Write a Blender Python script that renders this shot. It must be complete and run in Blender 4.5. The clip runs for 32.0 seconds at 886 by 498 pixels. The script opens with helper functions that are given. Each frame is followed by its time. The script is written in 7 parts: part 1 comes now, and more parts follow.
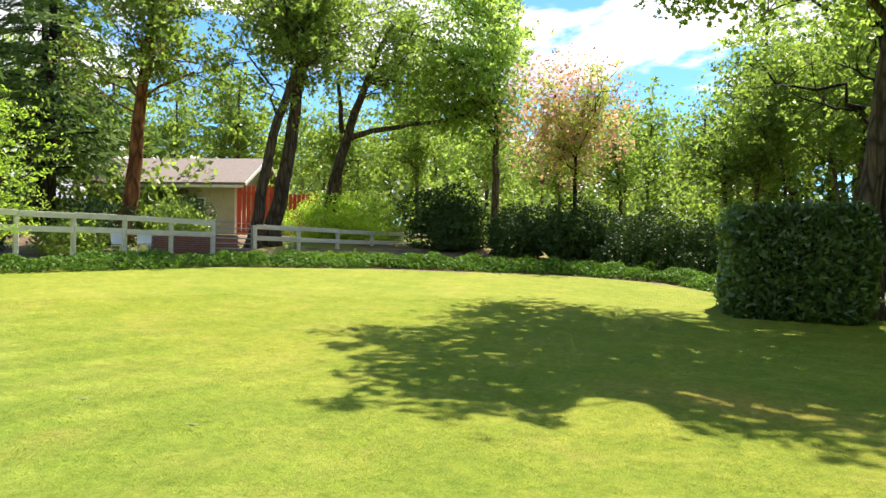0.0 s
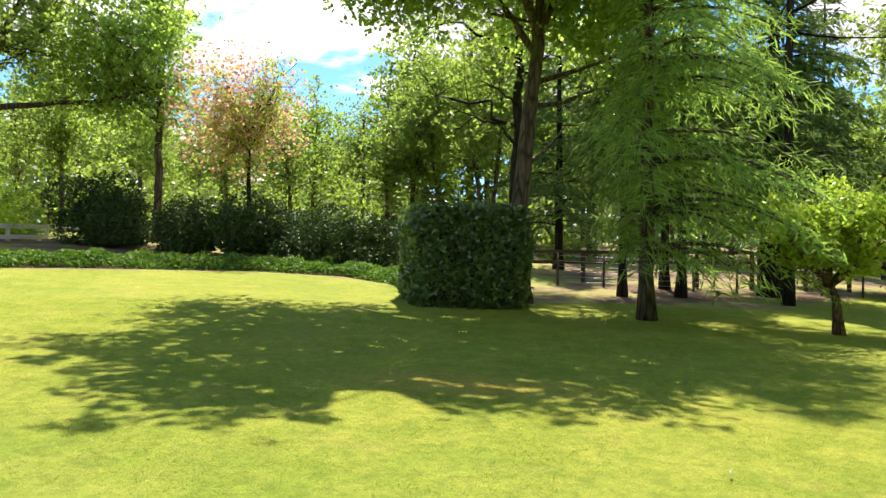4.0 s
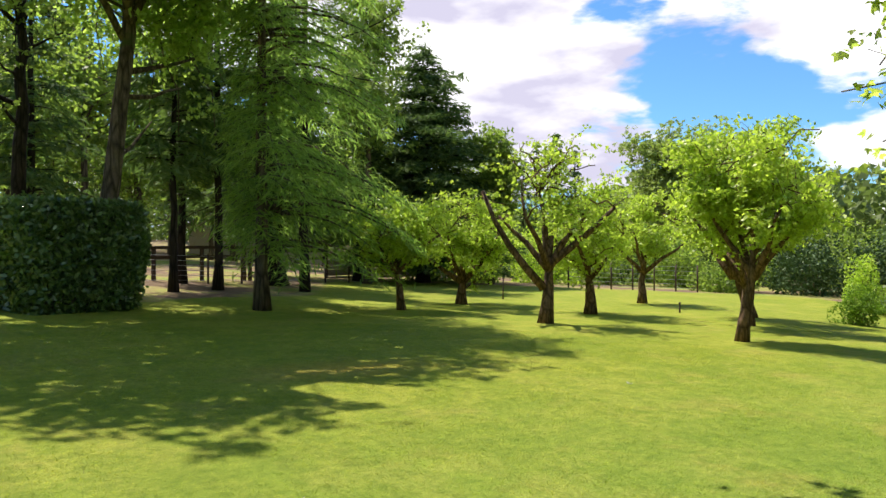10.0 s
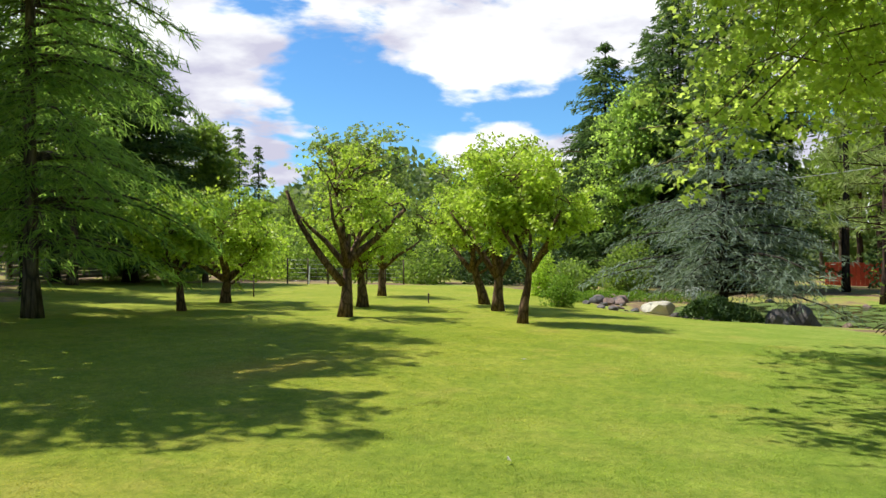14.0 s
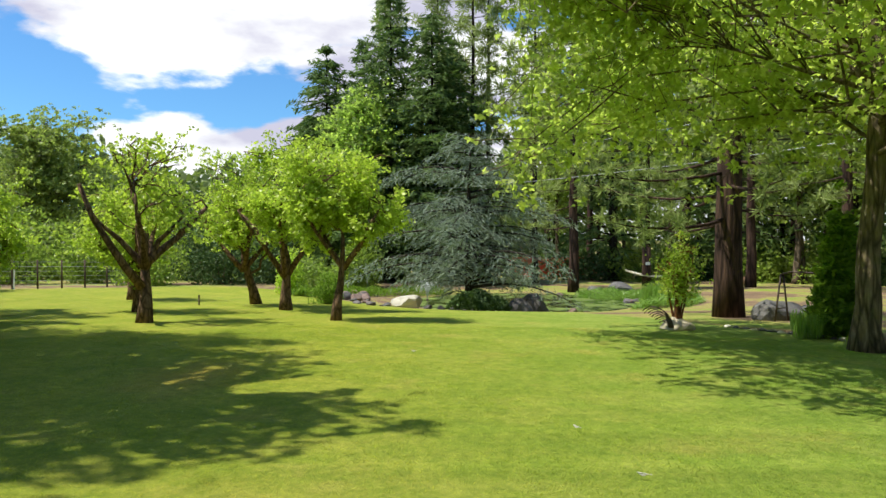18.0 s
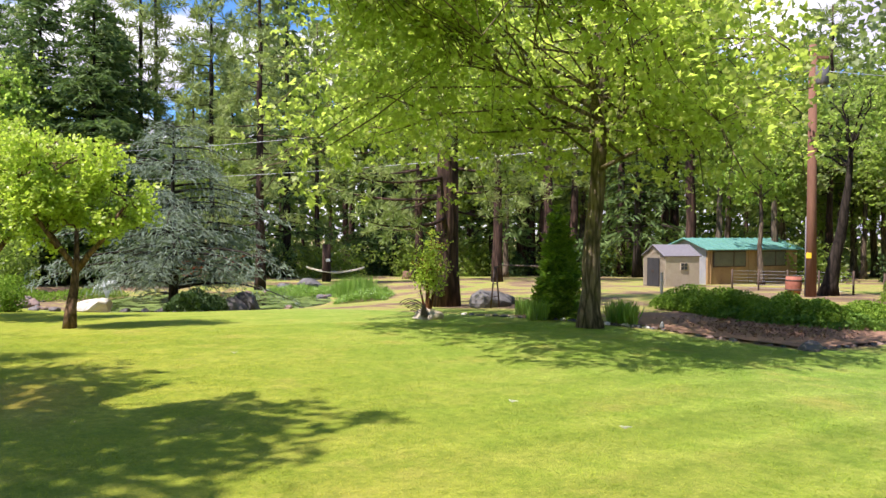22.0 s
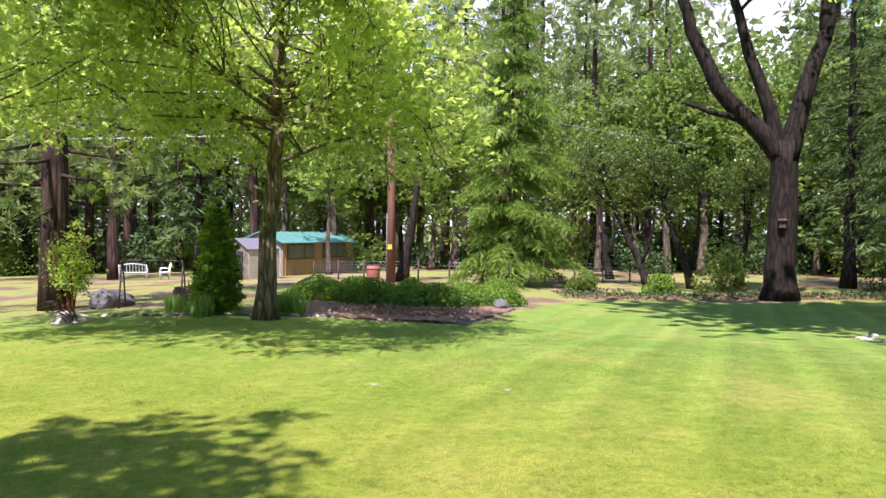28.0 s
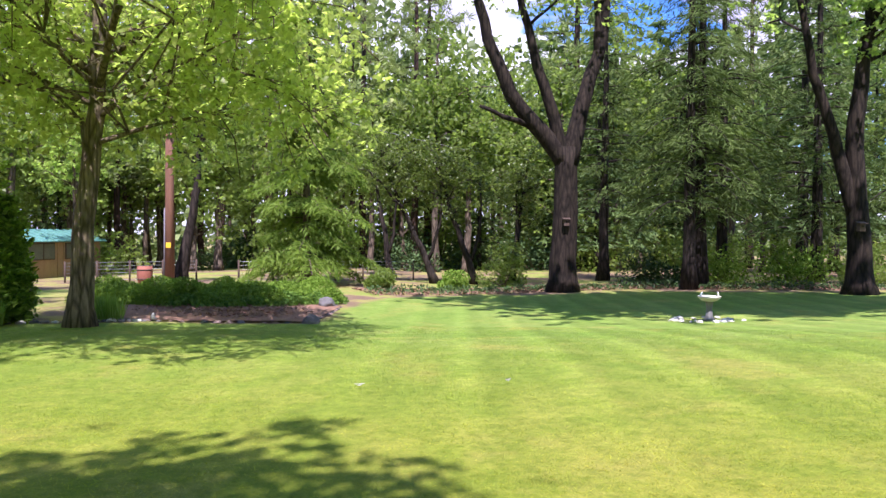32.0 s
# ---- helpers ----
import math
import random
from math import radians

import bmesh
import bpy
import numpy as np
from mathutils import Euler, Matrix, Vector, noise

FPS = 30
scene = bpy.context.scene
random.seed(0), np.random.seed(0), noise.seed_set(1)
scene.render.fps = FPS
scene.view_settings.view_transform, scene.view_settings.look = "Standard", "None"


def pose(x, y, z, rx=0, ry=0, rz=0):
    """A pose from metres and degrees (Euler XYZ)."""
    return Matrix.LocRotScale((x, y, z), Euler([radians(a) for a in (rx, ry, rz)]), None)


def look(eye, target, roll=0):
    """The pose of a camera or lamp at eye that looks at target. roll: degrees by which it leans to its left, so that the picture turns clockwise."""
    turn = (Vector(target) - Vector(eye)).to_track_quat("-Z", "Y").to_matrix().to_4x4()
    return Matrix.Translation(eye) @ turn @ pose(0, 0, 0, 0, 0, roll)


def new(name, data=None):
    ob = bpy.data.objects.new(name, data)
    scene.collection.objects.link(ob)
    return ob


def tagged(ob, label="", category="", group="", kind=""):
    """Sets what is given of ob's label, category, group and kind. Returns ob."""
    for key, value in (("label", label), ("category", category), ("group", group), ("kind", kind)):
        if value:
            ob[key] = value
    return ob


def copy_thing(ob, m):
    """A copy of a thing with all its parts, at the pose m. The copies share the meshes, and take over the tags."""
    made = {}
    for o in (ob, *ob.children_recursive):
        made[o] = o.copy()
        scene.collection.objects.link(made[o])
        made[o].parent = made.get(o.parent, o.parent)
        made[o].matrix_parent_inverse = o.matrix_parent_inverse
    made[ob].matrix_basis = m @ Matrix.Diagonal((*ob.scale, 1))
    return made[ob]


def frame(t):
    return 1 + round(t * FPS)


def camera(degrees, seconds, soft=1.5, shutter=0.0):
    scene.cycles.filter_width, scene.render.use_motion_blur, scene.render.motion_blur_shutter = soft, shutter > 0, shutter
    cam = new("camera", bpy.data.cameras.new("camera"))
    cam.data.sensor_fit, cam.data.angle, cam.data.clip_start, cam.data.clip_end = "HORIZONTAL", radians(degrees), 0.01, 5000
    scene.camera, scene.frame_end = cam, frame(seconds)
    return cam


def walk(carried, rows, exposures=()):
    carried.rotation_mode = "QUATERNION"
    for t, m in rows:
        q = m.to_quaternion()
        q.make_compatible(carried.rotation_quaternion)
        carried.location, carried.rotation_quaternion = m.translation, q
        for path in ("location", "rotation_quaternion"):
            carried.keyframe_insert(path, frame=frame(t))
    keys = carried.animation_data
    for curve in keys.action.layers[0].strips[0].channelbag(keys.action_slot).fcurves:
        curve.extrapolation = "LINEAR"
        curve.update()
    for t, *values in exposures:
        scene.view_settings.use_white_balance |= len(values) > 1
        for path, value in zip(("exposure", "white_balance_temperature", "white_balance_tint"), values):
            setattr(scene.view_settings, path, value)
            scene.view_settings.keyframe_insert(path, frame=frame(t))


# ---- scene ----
cam = camera(62.4, 32.0)

# seconds, eye x y z, yaw, pitch, roll
PATH = [
    (0, 3.937, 1.819, 1.581, 37.89, 0.50, 0.88), (0.5, 3.948, 1.812, 1.592, 35.07, 0.46, 0.76),
    (1, 3.973, 1.818, 1.589, 32.18, 0.43, 0.64), (1.5, 3.993, 1.818, 1.598, 28.82, 0.40, 0.55),
    (2, 3.951, 1.749, 1.610, 24.91, 0.35, 0.43), (2.5, 3.832, 1.641, 1.616, 21.27, 0.33, 0.39),
    (3, 3.618, 1.510, 1.628, 17.90, 0.33, 0.40), (3.5, 3.350, 1.342, 1.634, 14.34, 0.31, 0.36),
    (5.5, 1.646, 0.774, 1.677, -1.22, 0.01, 0.64), (6, 1.139, 0.684, 1.675, -5.89, 0.04, 0.60),
    (6.5, 0.565, 0.618, 1.670, -11.07, 0.11, 0.63), (7, -0.020, 0.584, 1.676, -15.56, 0.06, 0.57),
    (7.5, -0.604, 0.590, 1.687, -19.74, 0.02, 0.44), (8, -1.215, 0.634, 1.705, -24.04, -0.05, 0.35),
    (8.5, -1.847, 0.728, 1.723, -27.74, -0.13, 0.26), (9, -2.450, 0.840, 1.741, -31.43, -0.20, 0.12),
    (9.5, -3.057, 0.979, 1.758, -34.77, -0.26, 0.05), (10, -3.630, 1.166, 1.768, -38.81, -0.29, -0.03),
    (10.5, -4.116, 1.350, 1.786, -42.13, -0.39, -0.11), (11, -4.609, 1.580, 1.807, -45.28, -0.44, -0.15),
    (11.5, -5.118, 1.847, 1.817, -48.49, -0.48, -0.07), (12, -5.541, 2.132, 1.824, -52.89, -0.54, 0.00),
    (12.5, -5.931, 2.456, 1.828, -57.03, -0.58, 0.01), (13, -6.285, 2.804, 1.834, -60.39, -0.64, 0.01),
    (13.5, -6.583, 3.163, 1.842, -63.37, -0.67, 0.01), (15.5, -7.432, 4.638, 1.855, -74.17, -0.65, -0.11),
    (16, -7.606, 5.016, 1.861, -76.94, -0.67, -0.08), (16.5, -7.766, 5.436, 1.873, -79.70, -0.69, -0.05),
    (17, -7.943, 5.845, 1.885, -83.16, -0.70, -0.04), (17.5, -8.078, 6.302, 1.893, -87.42, -0.80, -0.01),
    (18, -8.161, 6.732, 1.897, -91.12, -0.88, -0.02), (18.5, -8.220, 7.139, 1.898, -93.86, -0.91, -0.00),
    (19, -8.252, 7.522, 1.899, -97.60, -0.94, 0.02), (19.5, -8.250, 7.874, 1.897, -101.04, -0.97, 0.05),
    (20, -8.225, 8.230, 1.887, -104.51, -0.97, 0.09), (20.5, -8.167, 8.609, 1.890, -107.91, -1.01, 0.17),
    (21, -8.076, 9.004, 1.894, -111.74, -1.04, 0.18), (21.5, -7.962, 9.379, 1.891, -115.25, -1.03, 0.20),
    (22, -7.823, 9.772, 1.894, -119.06, -1.04, 0.20), (22.5, -7.638, 10.114, 1.885, -122.69, -1.03, 0.20),
    (23, -7.446, 10.439, 1.875, -126.22, -1.02, 0.19), (23.5, -7.281, 10.736, 1.867, -129.46, -1.03, 0.24),
    (24, -7.108, 11.023, 1.864, -132.77, -1.03, 0.25), (24.5, -6.974, 11.270, 1.866, -135.43, -1.07, 0.24),
    (25, -6.831, 11.493, 1.866, -138.29, -1.08, 0.21), (25.5, -6.656, 11.684, 1.861, -141.46, -1.10, 0.14),
    (27.5, -5.664, 12.314, 1.857, -153.12, -1.33, 0.30), (28, -5.435, 12.440, 1.839, -155.76, -1.30, 0.36),
    (28.5, -5.197, 12.539, 1.819, -158.19, -1.25, 0.41), (29, -4.981, 12.610, 1.792, -160.43, -1.23, 0.40),
    (29.5, -4.782, 12.636, 1.763, -163.14, -1.18, 0.39), (30, -4.423, 12.681, 1.747, -167.42, -1.14, 0.43),
    (30.5, -4.017, 12.695, 1.728, -169.81, -1.13, 0.46), (31, -3.589, 12.701, 1.701, -171.82, -1.11, 0.46),
    (31.5, -3.126, 12.693, 1.672, -174.12, -1.06, 0.48), (32, -2.684, 12.648, 1.648, -176.64, -1.03, 0.52),
]


def row_pose(x, y, z, yaw, pitch, roll):
    w, p = radians(yaw), radians(pitch)
    ahead = Vector((-math.sin(w) * math.cos(p), math.cos(w) * math.cos(p), math.sin(p)))
    eye = Vector((x, y, z))
    return look(eye, eye + ahead, roll)


walk(cam, [(r[0], row_pose(*r[1:])) for r in PATH], exposures=[(0, 1.12, 6600, 13), (5, 1.2, 6600, 17), (9, 0.78, 6500, 15), (13, 0.52, 6400, 9), (17, 0.48, 6400, 8), (21, 0.9, 6300, 18), (24, 1.12, 6000, 33), (28, 1.12, 5700, 32), (32, 1.12, 5600, 36)])

# ---- world and sun ----
SUN_AZ, SUN_EL = -6.0, 60.0
world = bpy.data.worlds.new("sky")
scene.world = world
world.use_nodes = True
wn, wl = world.node_tree.nodes, world.node_tree.links
wn.clear()


def wnode(kind):
    return wn.new(kind)


def wmath(op, a, b=None, clamp=False):
    n = wnode("ShaderNodeMath")
    n.operation, n.use_clamp = op, clamp
    for i, v in enumerate((a, b)):
        if v is None:
            continue
        if isinstance(v, (int, float)):
            n.inputs[i].default_value = v
        else:
            wl.new(v, n.inputs[i])
    return n.outputs[0]


sky = wnode("ShaderNodeTexSky")
sky.sky_type, sky.sun_disc = "NISHITA", False
sky.sun_elevation, sky.sun_rotation = radians(SUN_EL), radians(SUN_AZ)
sky.air_density, sky.dust_density, sky.ozone_density = 1.0, 0.4, 1.6
coord = wnode("ShaderNodeTexCoord")
sep = wnode("ShaderNodeSeparateXYZ")
wl.new(coord.outputs["Generated"], sep.inputs[0])
flat = wnode("ShaderNodeCombineXYZ")
wl.new(sep.outputs[0], flat.inputs[0])
wl.new(sep.outputs[1], flat.inputs[1])
wl.new(wmath("MULTIPLY", sep.outputs[2], 2.7), flat.inputs[2])
puff = wnode("ShaderNodeTexNoise")
puff.inputs["Scale"].default_value, puff.inputs["Detail"].default_value = 3.1, 10.0
puff.inputs["Roughness"].default_value, puff.inputs["Distortion"].default_value = 0.5, 0.15
wl.new(flat.outputs[0], puff.inputs["Vector"])
cover = wnode("ShaderNodeMapRange")
cover.interpolation_type = "SMOOTHSTEP"
cover.inputs[1].default_value, cover.inputs[2].default_value = 0.425, 0.475
# clearer towards the north-north-west, cloudier towards the east; cumulus in two layers with a clear lane between them
side = wmath("ADD", wmath("MULTIPLY", sep.outputs[0], 0.035), wmath("MULTIPLY", sep.outputs[1], -0.02))
off = wmath("MULTIPLY", wmath("SUBTRACT", sep.outputs[2], 0.165), 26.0)
lane = wmath("MULTIPLY", wmath("POWER", 2.718, wmath("MULTIPLY", wmath("MULTIPLY", off, off), -1.0)), -0.07)
wl.new(wmath("ADD", wmath("ADD", puff.outputs["Fac"], side), wmath("ADD", lane, wmath("MULTIPLY", wmath("MAXIMUM", wmath("SUBTRACT", sep.outputs[2], 0.30), 0.0), -0.35))), cover.inputs[0])
body = wnode("ShaderNodeTexNoise")
body.inputs["Scale"].default_value, body.inputs["Detail"].default_value = 4.6, 7.0
wl.new(flat.outputs[0], body.inputs["Vector"])
tone = wnode("ShaderNodeValToRGB")
tone.color_ramp.elements[0].position, tone.color_ramp.elements[0].color = 0.46, (22.5, 22.5, 22.2, 1)
tone.color_ramp.elements[1].position, tone.color_ramp.elements[1].color = 0.60, (12.5, 12.2, 15.0, 1)
wl.new(body.outputs["Fac"], tone.inputs[0])
tint = wnode("ShaderNodeMix")
tint.data_type, tint.blend_type = "RGBA", "MULTIPLY"
tint.inputs[0].default_value = 1.0
wl.new(sky.outputs[0], tint.inputs[6])
tint.inputs[7].default_value = (1.35, 2.3, 3.1, 1)
mixc = wnode("ShaderNodeMix")
mixc.data_type = "RGBA"
wl.new(cover.outputs[0], mixc.inputs[0])
wl.new(tint.outputs[2], mixc.inputs[6])
wl.new(tone.outputs[0], mixc.inputs[7])
back = wnode("ShaderNodeBackground")
back.inputs[1].default_value = 0.037
wl.new(mixc.outputs[2], back.inputs[0])
out = wnode("ShaderNodeOutputWorld")
wl.new(back.outputs[0], out.inputs[0])

sun_data = bpy.data.lights.new("sun", "SUN")
sun_data.energy, sun_data.angle, sun_data.color = 5.0, radians(0.55), (1.0, 0.93, 0.80)
sun = new("sun", sun_data)
s_az, s_el = radians(SUN_AZ), radians(SUN_EL)
sun.matrix_world = look((0, 0, 60), Vector((0, 0, 60)) - Vector((math.sin(s_az) * math.cos(s_el), math.cos(s_az) * math.cos(s_el), math.sin(s_el))))


# ---- materials ----
def material(name):
    m = bpy.data.materials.new(name)
    m.use_nodes = True
    m.node_tree.nodes.clear()
    return m, m.node_tree.nodes, m.node_tree.links


def ramp(nodes, stops):
    r = nodes.new("ShaderNodeValToRGB")
    e = r.color_ramp.elements
    while len(e) < len(stops):
        e.new(0.5)
    for el, (p, c) in zip(e, stops):
        el.position, el.color = p, (*c, 1)
    return r


def noise_tex(nodes, links, scale, detail=4.0, vec=None, rough=0.55):
    n = nodes.new("ShaderNodeTexNoise")
    n.inputs["Scale"].default_value, n.inputs["Detail"].default_value, n.inputs["Roughness"].default_value = scale, detail, rough
    if vec is not None:
        links.new(vec, n.inputs["Vector"])
    return n


def mix_rgb(nodes, links, fac, a, b, blend="MIX"):
    n = nodes.new("ShaderNodeMix")
    n.data_type, n.blend_type = "RGBA", blend
    for sock, v in ((0, fac), (6, a), (7, b)):
        if isinstance(v, (int, float)):
            n.inputs[sock].default_value = v
        elif isinstance(v, tuple):
            n.inputs[sock].default_value = (*v, 1)
        else:
            links.new(v, n.inputs[sock])
    return n.outputs[2]


def leaf_mat(name, dark, light, through_light=0.35, rough=0.45, warm=None, gloss=0.4):
    """Leaf tissue: each leaf its own tone, a slow drift over the crown, light passing through."""
    m, n, l = material(name)
    geo = n.new("ShaderNodeNewGeometry")
    tc = n.new("ShaderNodeTexCoord")
    slow = noise_tex(n, l, 0.55, 3.0, tc.outputs["Object"])
    stops = [(0.0, dark), (0.75, light)] + ([(0.97, warm)] if warm else [])
    r = ramp(n, stops)
    add = n.new("ShaderNodeMath")
    add.operation = "MULTIPLY_ADD"
    l.new(slow.outputs["Fac"], add.inputs[0])
    add.inputs[1].default_value = 0.9
    mul = n.new("ShaderNodeMath")
    mul.operation = "MULTIPLY_ADD"
    l.new(geo.outputs["Random Per Island"], mul.inputs[0])
    mul.inputs[1].default_value, mul.inputs[2].default_value = 0.5, -0.22
    l.new(mul.outputs[0], add.inputs[2])
    l.new(add.outputs[0], r.inputs[0])
    p = n.new("ShaderNodeBsdfPrincipled")
    p.inputs["Roughness"].default_value = rough
    p.inputs["Specular IOR Level"].default_value = gloss
    l.new(r.outputs[0], p.inputs["Base Color"])
    t = n.new("ShaderNodeBsdfTranslucent")
    l.new(mix_rgb(n, l, 1.0, r.outputs[0], (1.35, 1.5, 0.9), "MULTIPLY"), t.inputs["Color"])
    mx = n.new("ShaderNodeMixShader")
    mx.inputs[0].default_value = through_light
    l.new(p.outputs[0], mx.inputs[1])
    l.new(t.outputs[0], mx.inputs[2])
    o = n.new("ShaderNodeOutputMaterial")
    l.new(mx.outputs[0], o.inputs[0])
    return m


def bark_mat(name, dark, light, scale=6.0, stretch=0.18, bump=0.6, moss=None, moss_at=0.6):
    m, n, l = material(name)
    tc = n.new("ShaderNodeTexCoord")
    mp = n.new("ShaderNodeMapping")
    mp.inputs["Scale"].default_value = (1, 1, stretch)
    l.new(tc.outputs["Object"], mp.inputs[0])
    fine = noise_tex(n, l, scale * 3, 8.0, mp.outputs[0], 0.65)
    coarse = noise_tex(n, l, 1.3, 4.0, tc.outputs["Object"])
    v = n.new("ShaderNodeTexVoronoi")
    v.feature = "DISTANCE_TO_EDGE"
    v.inputs["Scale"].default_value = scale
    l.new(mp.outputs[0], v.inputs["Vector"])
    r = ramp(n, [(0.28, dark), (0.68, light)])
    l.new(fine.outputs["Fac"], r.inputs[0])
    crack = ramp(n, [(0.0, (0.35, 0.35, 0.35)), (0.18, (1, 1, 1))])
    l.new(v.outputs["Distance"], crack.inputs[0])
    col = mix_rgb(n, l, 1.0, r.outputs[0], crack.outputs[0], "MULTIPLY")
    if moss:
        mr = ramp(n, [(moss_at, (0, 0, 0)), (moss_at + 0.1, (1, 1, 1))])
        l.new(coarse.outputs["Fac"], mr.inputs[0])
        col = mix_rgb(n, l, mr.outputs[0], col, moss)
    p = n.new("ShaderNodeBsdfPrincipled")
    p.inputs["Roughness"].default_value = 0.9
    p.inputs["Specular IOR Level"].default_value = 0.2
    l.new(col, p.inputs["Base Color"])
    b = n.new("ShaderNodeBump")
    b.inputs["Strength"].default_value, b.inputs["Distance"].default_value = bump, 0.04
    hm = n.new("ShaderNodeMath")
    hm.operation = "MULTIPLY_ADD"
    l.new(fine.outputs["Fac"], hm.inputs[0])
    hm.inputs[1].default_value = 0.7
    l.new(v.outputs["Distance"], hm.inputs[2])
    l.new(hm.outputs[0], b.inputs["Height"])
    l.new(b.outputs[0], p.inputs["Normal"])
    o = n.new("ShaderNodeOutputMaterial")
    l.new(p.outputs[0], o.inputs[0])
    return m


def plain_mat(name, dark, light, rough=0.7, scale=5.0, stretch=(1, 1, 1), bump=0.15, metal=0.0, spec=0.35, dist=0.01):
    """Painted, weathered or stony surface with two scales of variation."""
    m, n, l = material(name)
    tc = n.new("ShaderNodeTexCoord")
    mp = n.new("ShaderNodeMapping")
    mp.inputs["Scale"].default_value = stretch
    l.new(tc.outputs["Object"], mp.inputs[0])
    a = noise_tex(n, l, scale, 6.0, mp.outputs[0], 0.6)
    b = noise_tex(n, l, scale * 9, 5.0, mp.outputs[0], 0.6)
    s = n.new("ShaderNodeMath")
    s.operation = "MULTIPLY_ADD"
    l.new(b.outputs["Fac"], s.inputs[0])
    s.inputs[1].default_value = 0.45
    sc = n.new("ShaderNodeMath")
    sc.operation = "MULTIPLY"
    l.new(a.outputs["Fac"], sc.inputs[0])
    sc.inputs[1].default_value = 0.55
    l.new(sc.outputs[0], s.inputs[2])
    oi = n.new("ShaderNodeObjectInfo")
    sh = n.new("ShaderNodeMath")
    sh.operation = "MULTIPLY_ADD"
    l.new(oi.outputs["Random"], sh.inputs[0])
    sh.inputs[1].default_value = 0.12
    l.new(s.outputs[0], sh.inputs[2])
    r = ramp(n, [(0.32, dark), (0.72, light)])
    l.new(sh.outputs[0], r.inputs[0])
    p = n.new("ShaderNodeBsdfPrincipled")
    p.inputs["Roughness"].default_value, p.inputs["Metallic"].default_value = rough, metal
    p.inputs["Specular IOR Level"].default_value = spec
    l.new(r.outputs[0], p.inputs["Base Color"])
    bp = n.new("ShaderNodeBump")
    bp.inputs["Strength"].default_value, bp.inputs["Distance"].default_value = bump, dist
    l.new(s.outputs[0], bp.inputs["Height"])
    l.new(bp.outputs[0], p.inputs["Normal"])
    o = n.new("ShaderNodeOutputMaterial")
    l.new(p.outputs[0], o.inputs[0])
    return m


M_MAPLE = leaf_mat("maple leaf", (0.19, 0.255, 0.055), (0.50, 0.55, 0.155), 0.7, 0.42)
M_OAK = leaf_mat("oak leaf", (0.17, 0.24, 0.055), (0.40, 0.50, 0.14), 0.72, 0.4)
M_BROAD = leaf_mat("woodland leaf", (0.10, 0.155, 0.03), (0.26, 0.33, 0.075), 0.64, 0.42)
M_ELDER = leaf_mat("elder leaf", (0.16, 0.27, 0.03), (0.42, 0.55, 0.09), 0.55, 0.42)
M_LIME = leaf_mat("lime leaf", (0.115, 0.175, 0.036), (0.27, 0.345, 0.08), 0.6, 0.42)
M_APPLE = leaf_mat("apple leaf", (0.185, 0.275, 0.03), (0.50, 0.585, 0.10), 0.5, 0.4)
M_LAUREL = leaf_mat("laurel leaf", (0.036, 0.08, 0.025), (0.18, 0.28, 0.085), 0.22, 0.3, gloss=0.8)
M_DARKSHRUB = leaf_mat("evergreen shrub leaf", (0.022, 0.048, 0.015), (0.085, 0.14, 0.045), 0.1, 0.55, gloss=0.15)
M_REDBUD = leaf_mat("pink and yellow leaf", (0.30, 0.38, 0.07), (0.50, 0.50, 0.14), 0.45, warm=(0.60, 0.36, 0.28))
M_PINKBUD = leaf_mat("coppery pink leaf", (0.42, 0.26, 0.17), (0.58, 0.30, 0.30), 0.5, warm=(0.60, 0.28, 0.42))
M_YELLOWBUSH = leaf_mat("yellow-green needle", (0.21, 0.33, 0.03), (0.46, 0.56, 0.075), 0.5)
M_IVY = leaf_mat("ground ivy leaf", (0.05, 0.12, 0.02), (0.16, 0.27, 0.05), 0.3, 0.6, gloss=0.15)
M_FERN = leaf_mat("spirea leaf", (0.065, 0.13, 0.014), (0.21, 0.325, 0.042), 0.32, 0.6, gloss=0.1)
M_REED = leaf_mat("reed blade", (0.11, 0.21, 0.035), (0.26, 0.40, 0.08), 0.38)
M_MADRONE = leaf_mat("glossy madrone leaf", (0.05, 0.08, 0.012), (0.155, 0.205, 0.042), 0.5, 0.35, gloss=0.5)
M_SAGFIR = leaf_mat("sagging fir needle", (0.038, 0.068, 0.02), (0.13, 0.185, 0.046), 0.22, 0.65, gloss=0.12)
M_WOODS = leaf_mat("far woods leaf", (0.09, 0.13, 0.045), (0.22, 0.28, 0.09), 0.35, 0.6)
M_DEODAR = leaf_mat("deodar needle", (0.095, 0.165, 0.042), (0.31, 0.43, 0.115), 0.62, 0.55, gloss=0.2)
M_FIR = leaf_mat("dark fir needle", (0.042, 0.085, 0.03), (0.15, 0.22, 0.07), 0.34, 0.65, gloss=0.12)
M_PINE = leaf_mat("pine needle", (0.12, 0.17, 0.055), (0.32, 0.38, 0.14), 0.35, 0.6, gloss=0.25)
M_BLUE = leaf_mat("blue cedar needle", (0.07, 0.10, 0.075), (0.24, 0.30, 0.235), 0.25, 0.6, gloss=0.2)
M_LIGHTCON = leaf_mat("light green cypress spray", (0.064, 0.115, 0.014), (0.205, 0.30, 0.045), 0.42, 0.6, gloss=0.15)
M_WILLOW = leaf_mat("willow leaf", (0.15, 0.20, 0.05), (0.34, 0.40, 0.12), 0.5)
M_ARBOR = leaf_mat("arborvitae spray", (0.07, 0.135, 0.016), (0.30, 0.44, 0.055), 0.42, 0.55, gloss=0.2)
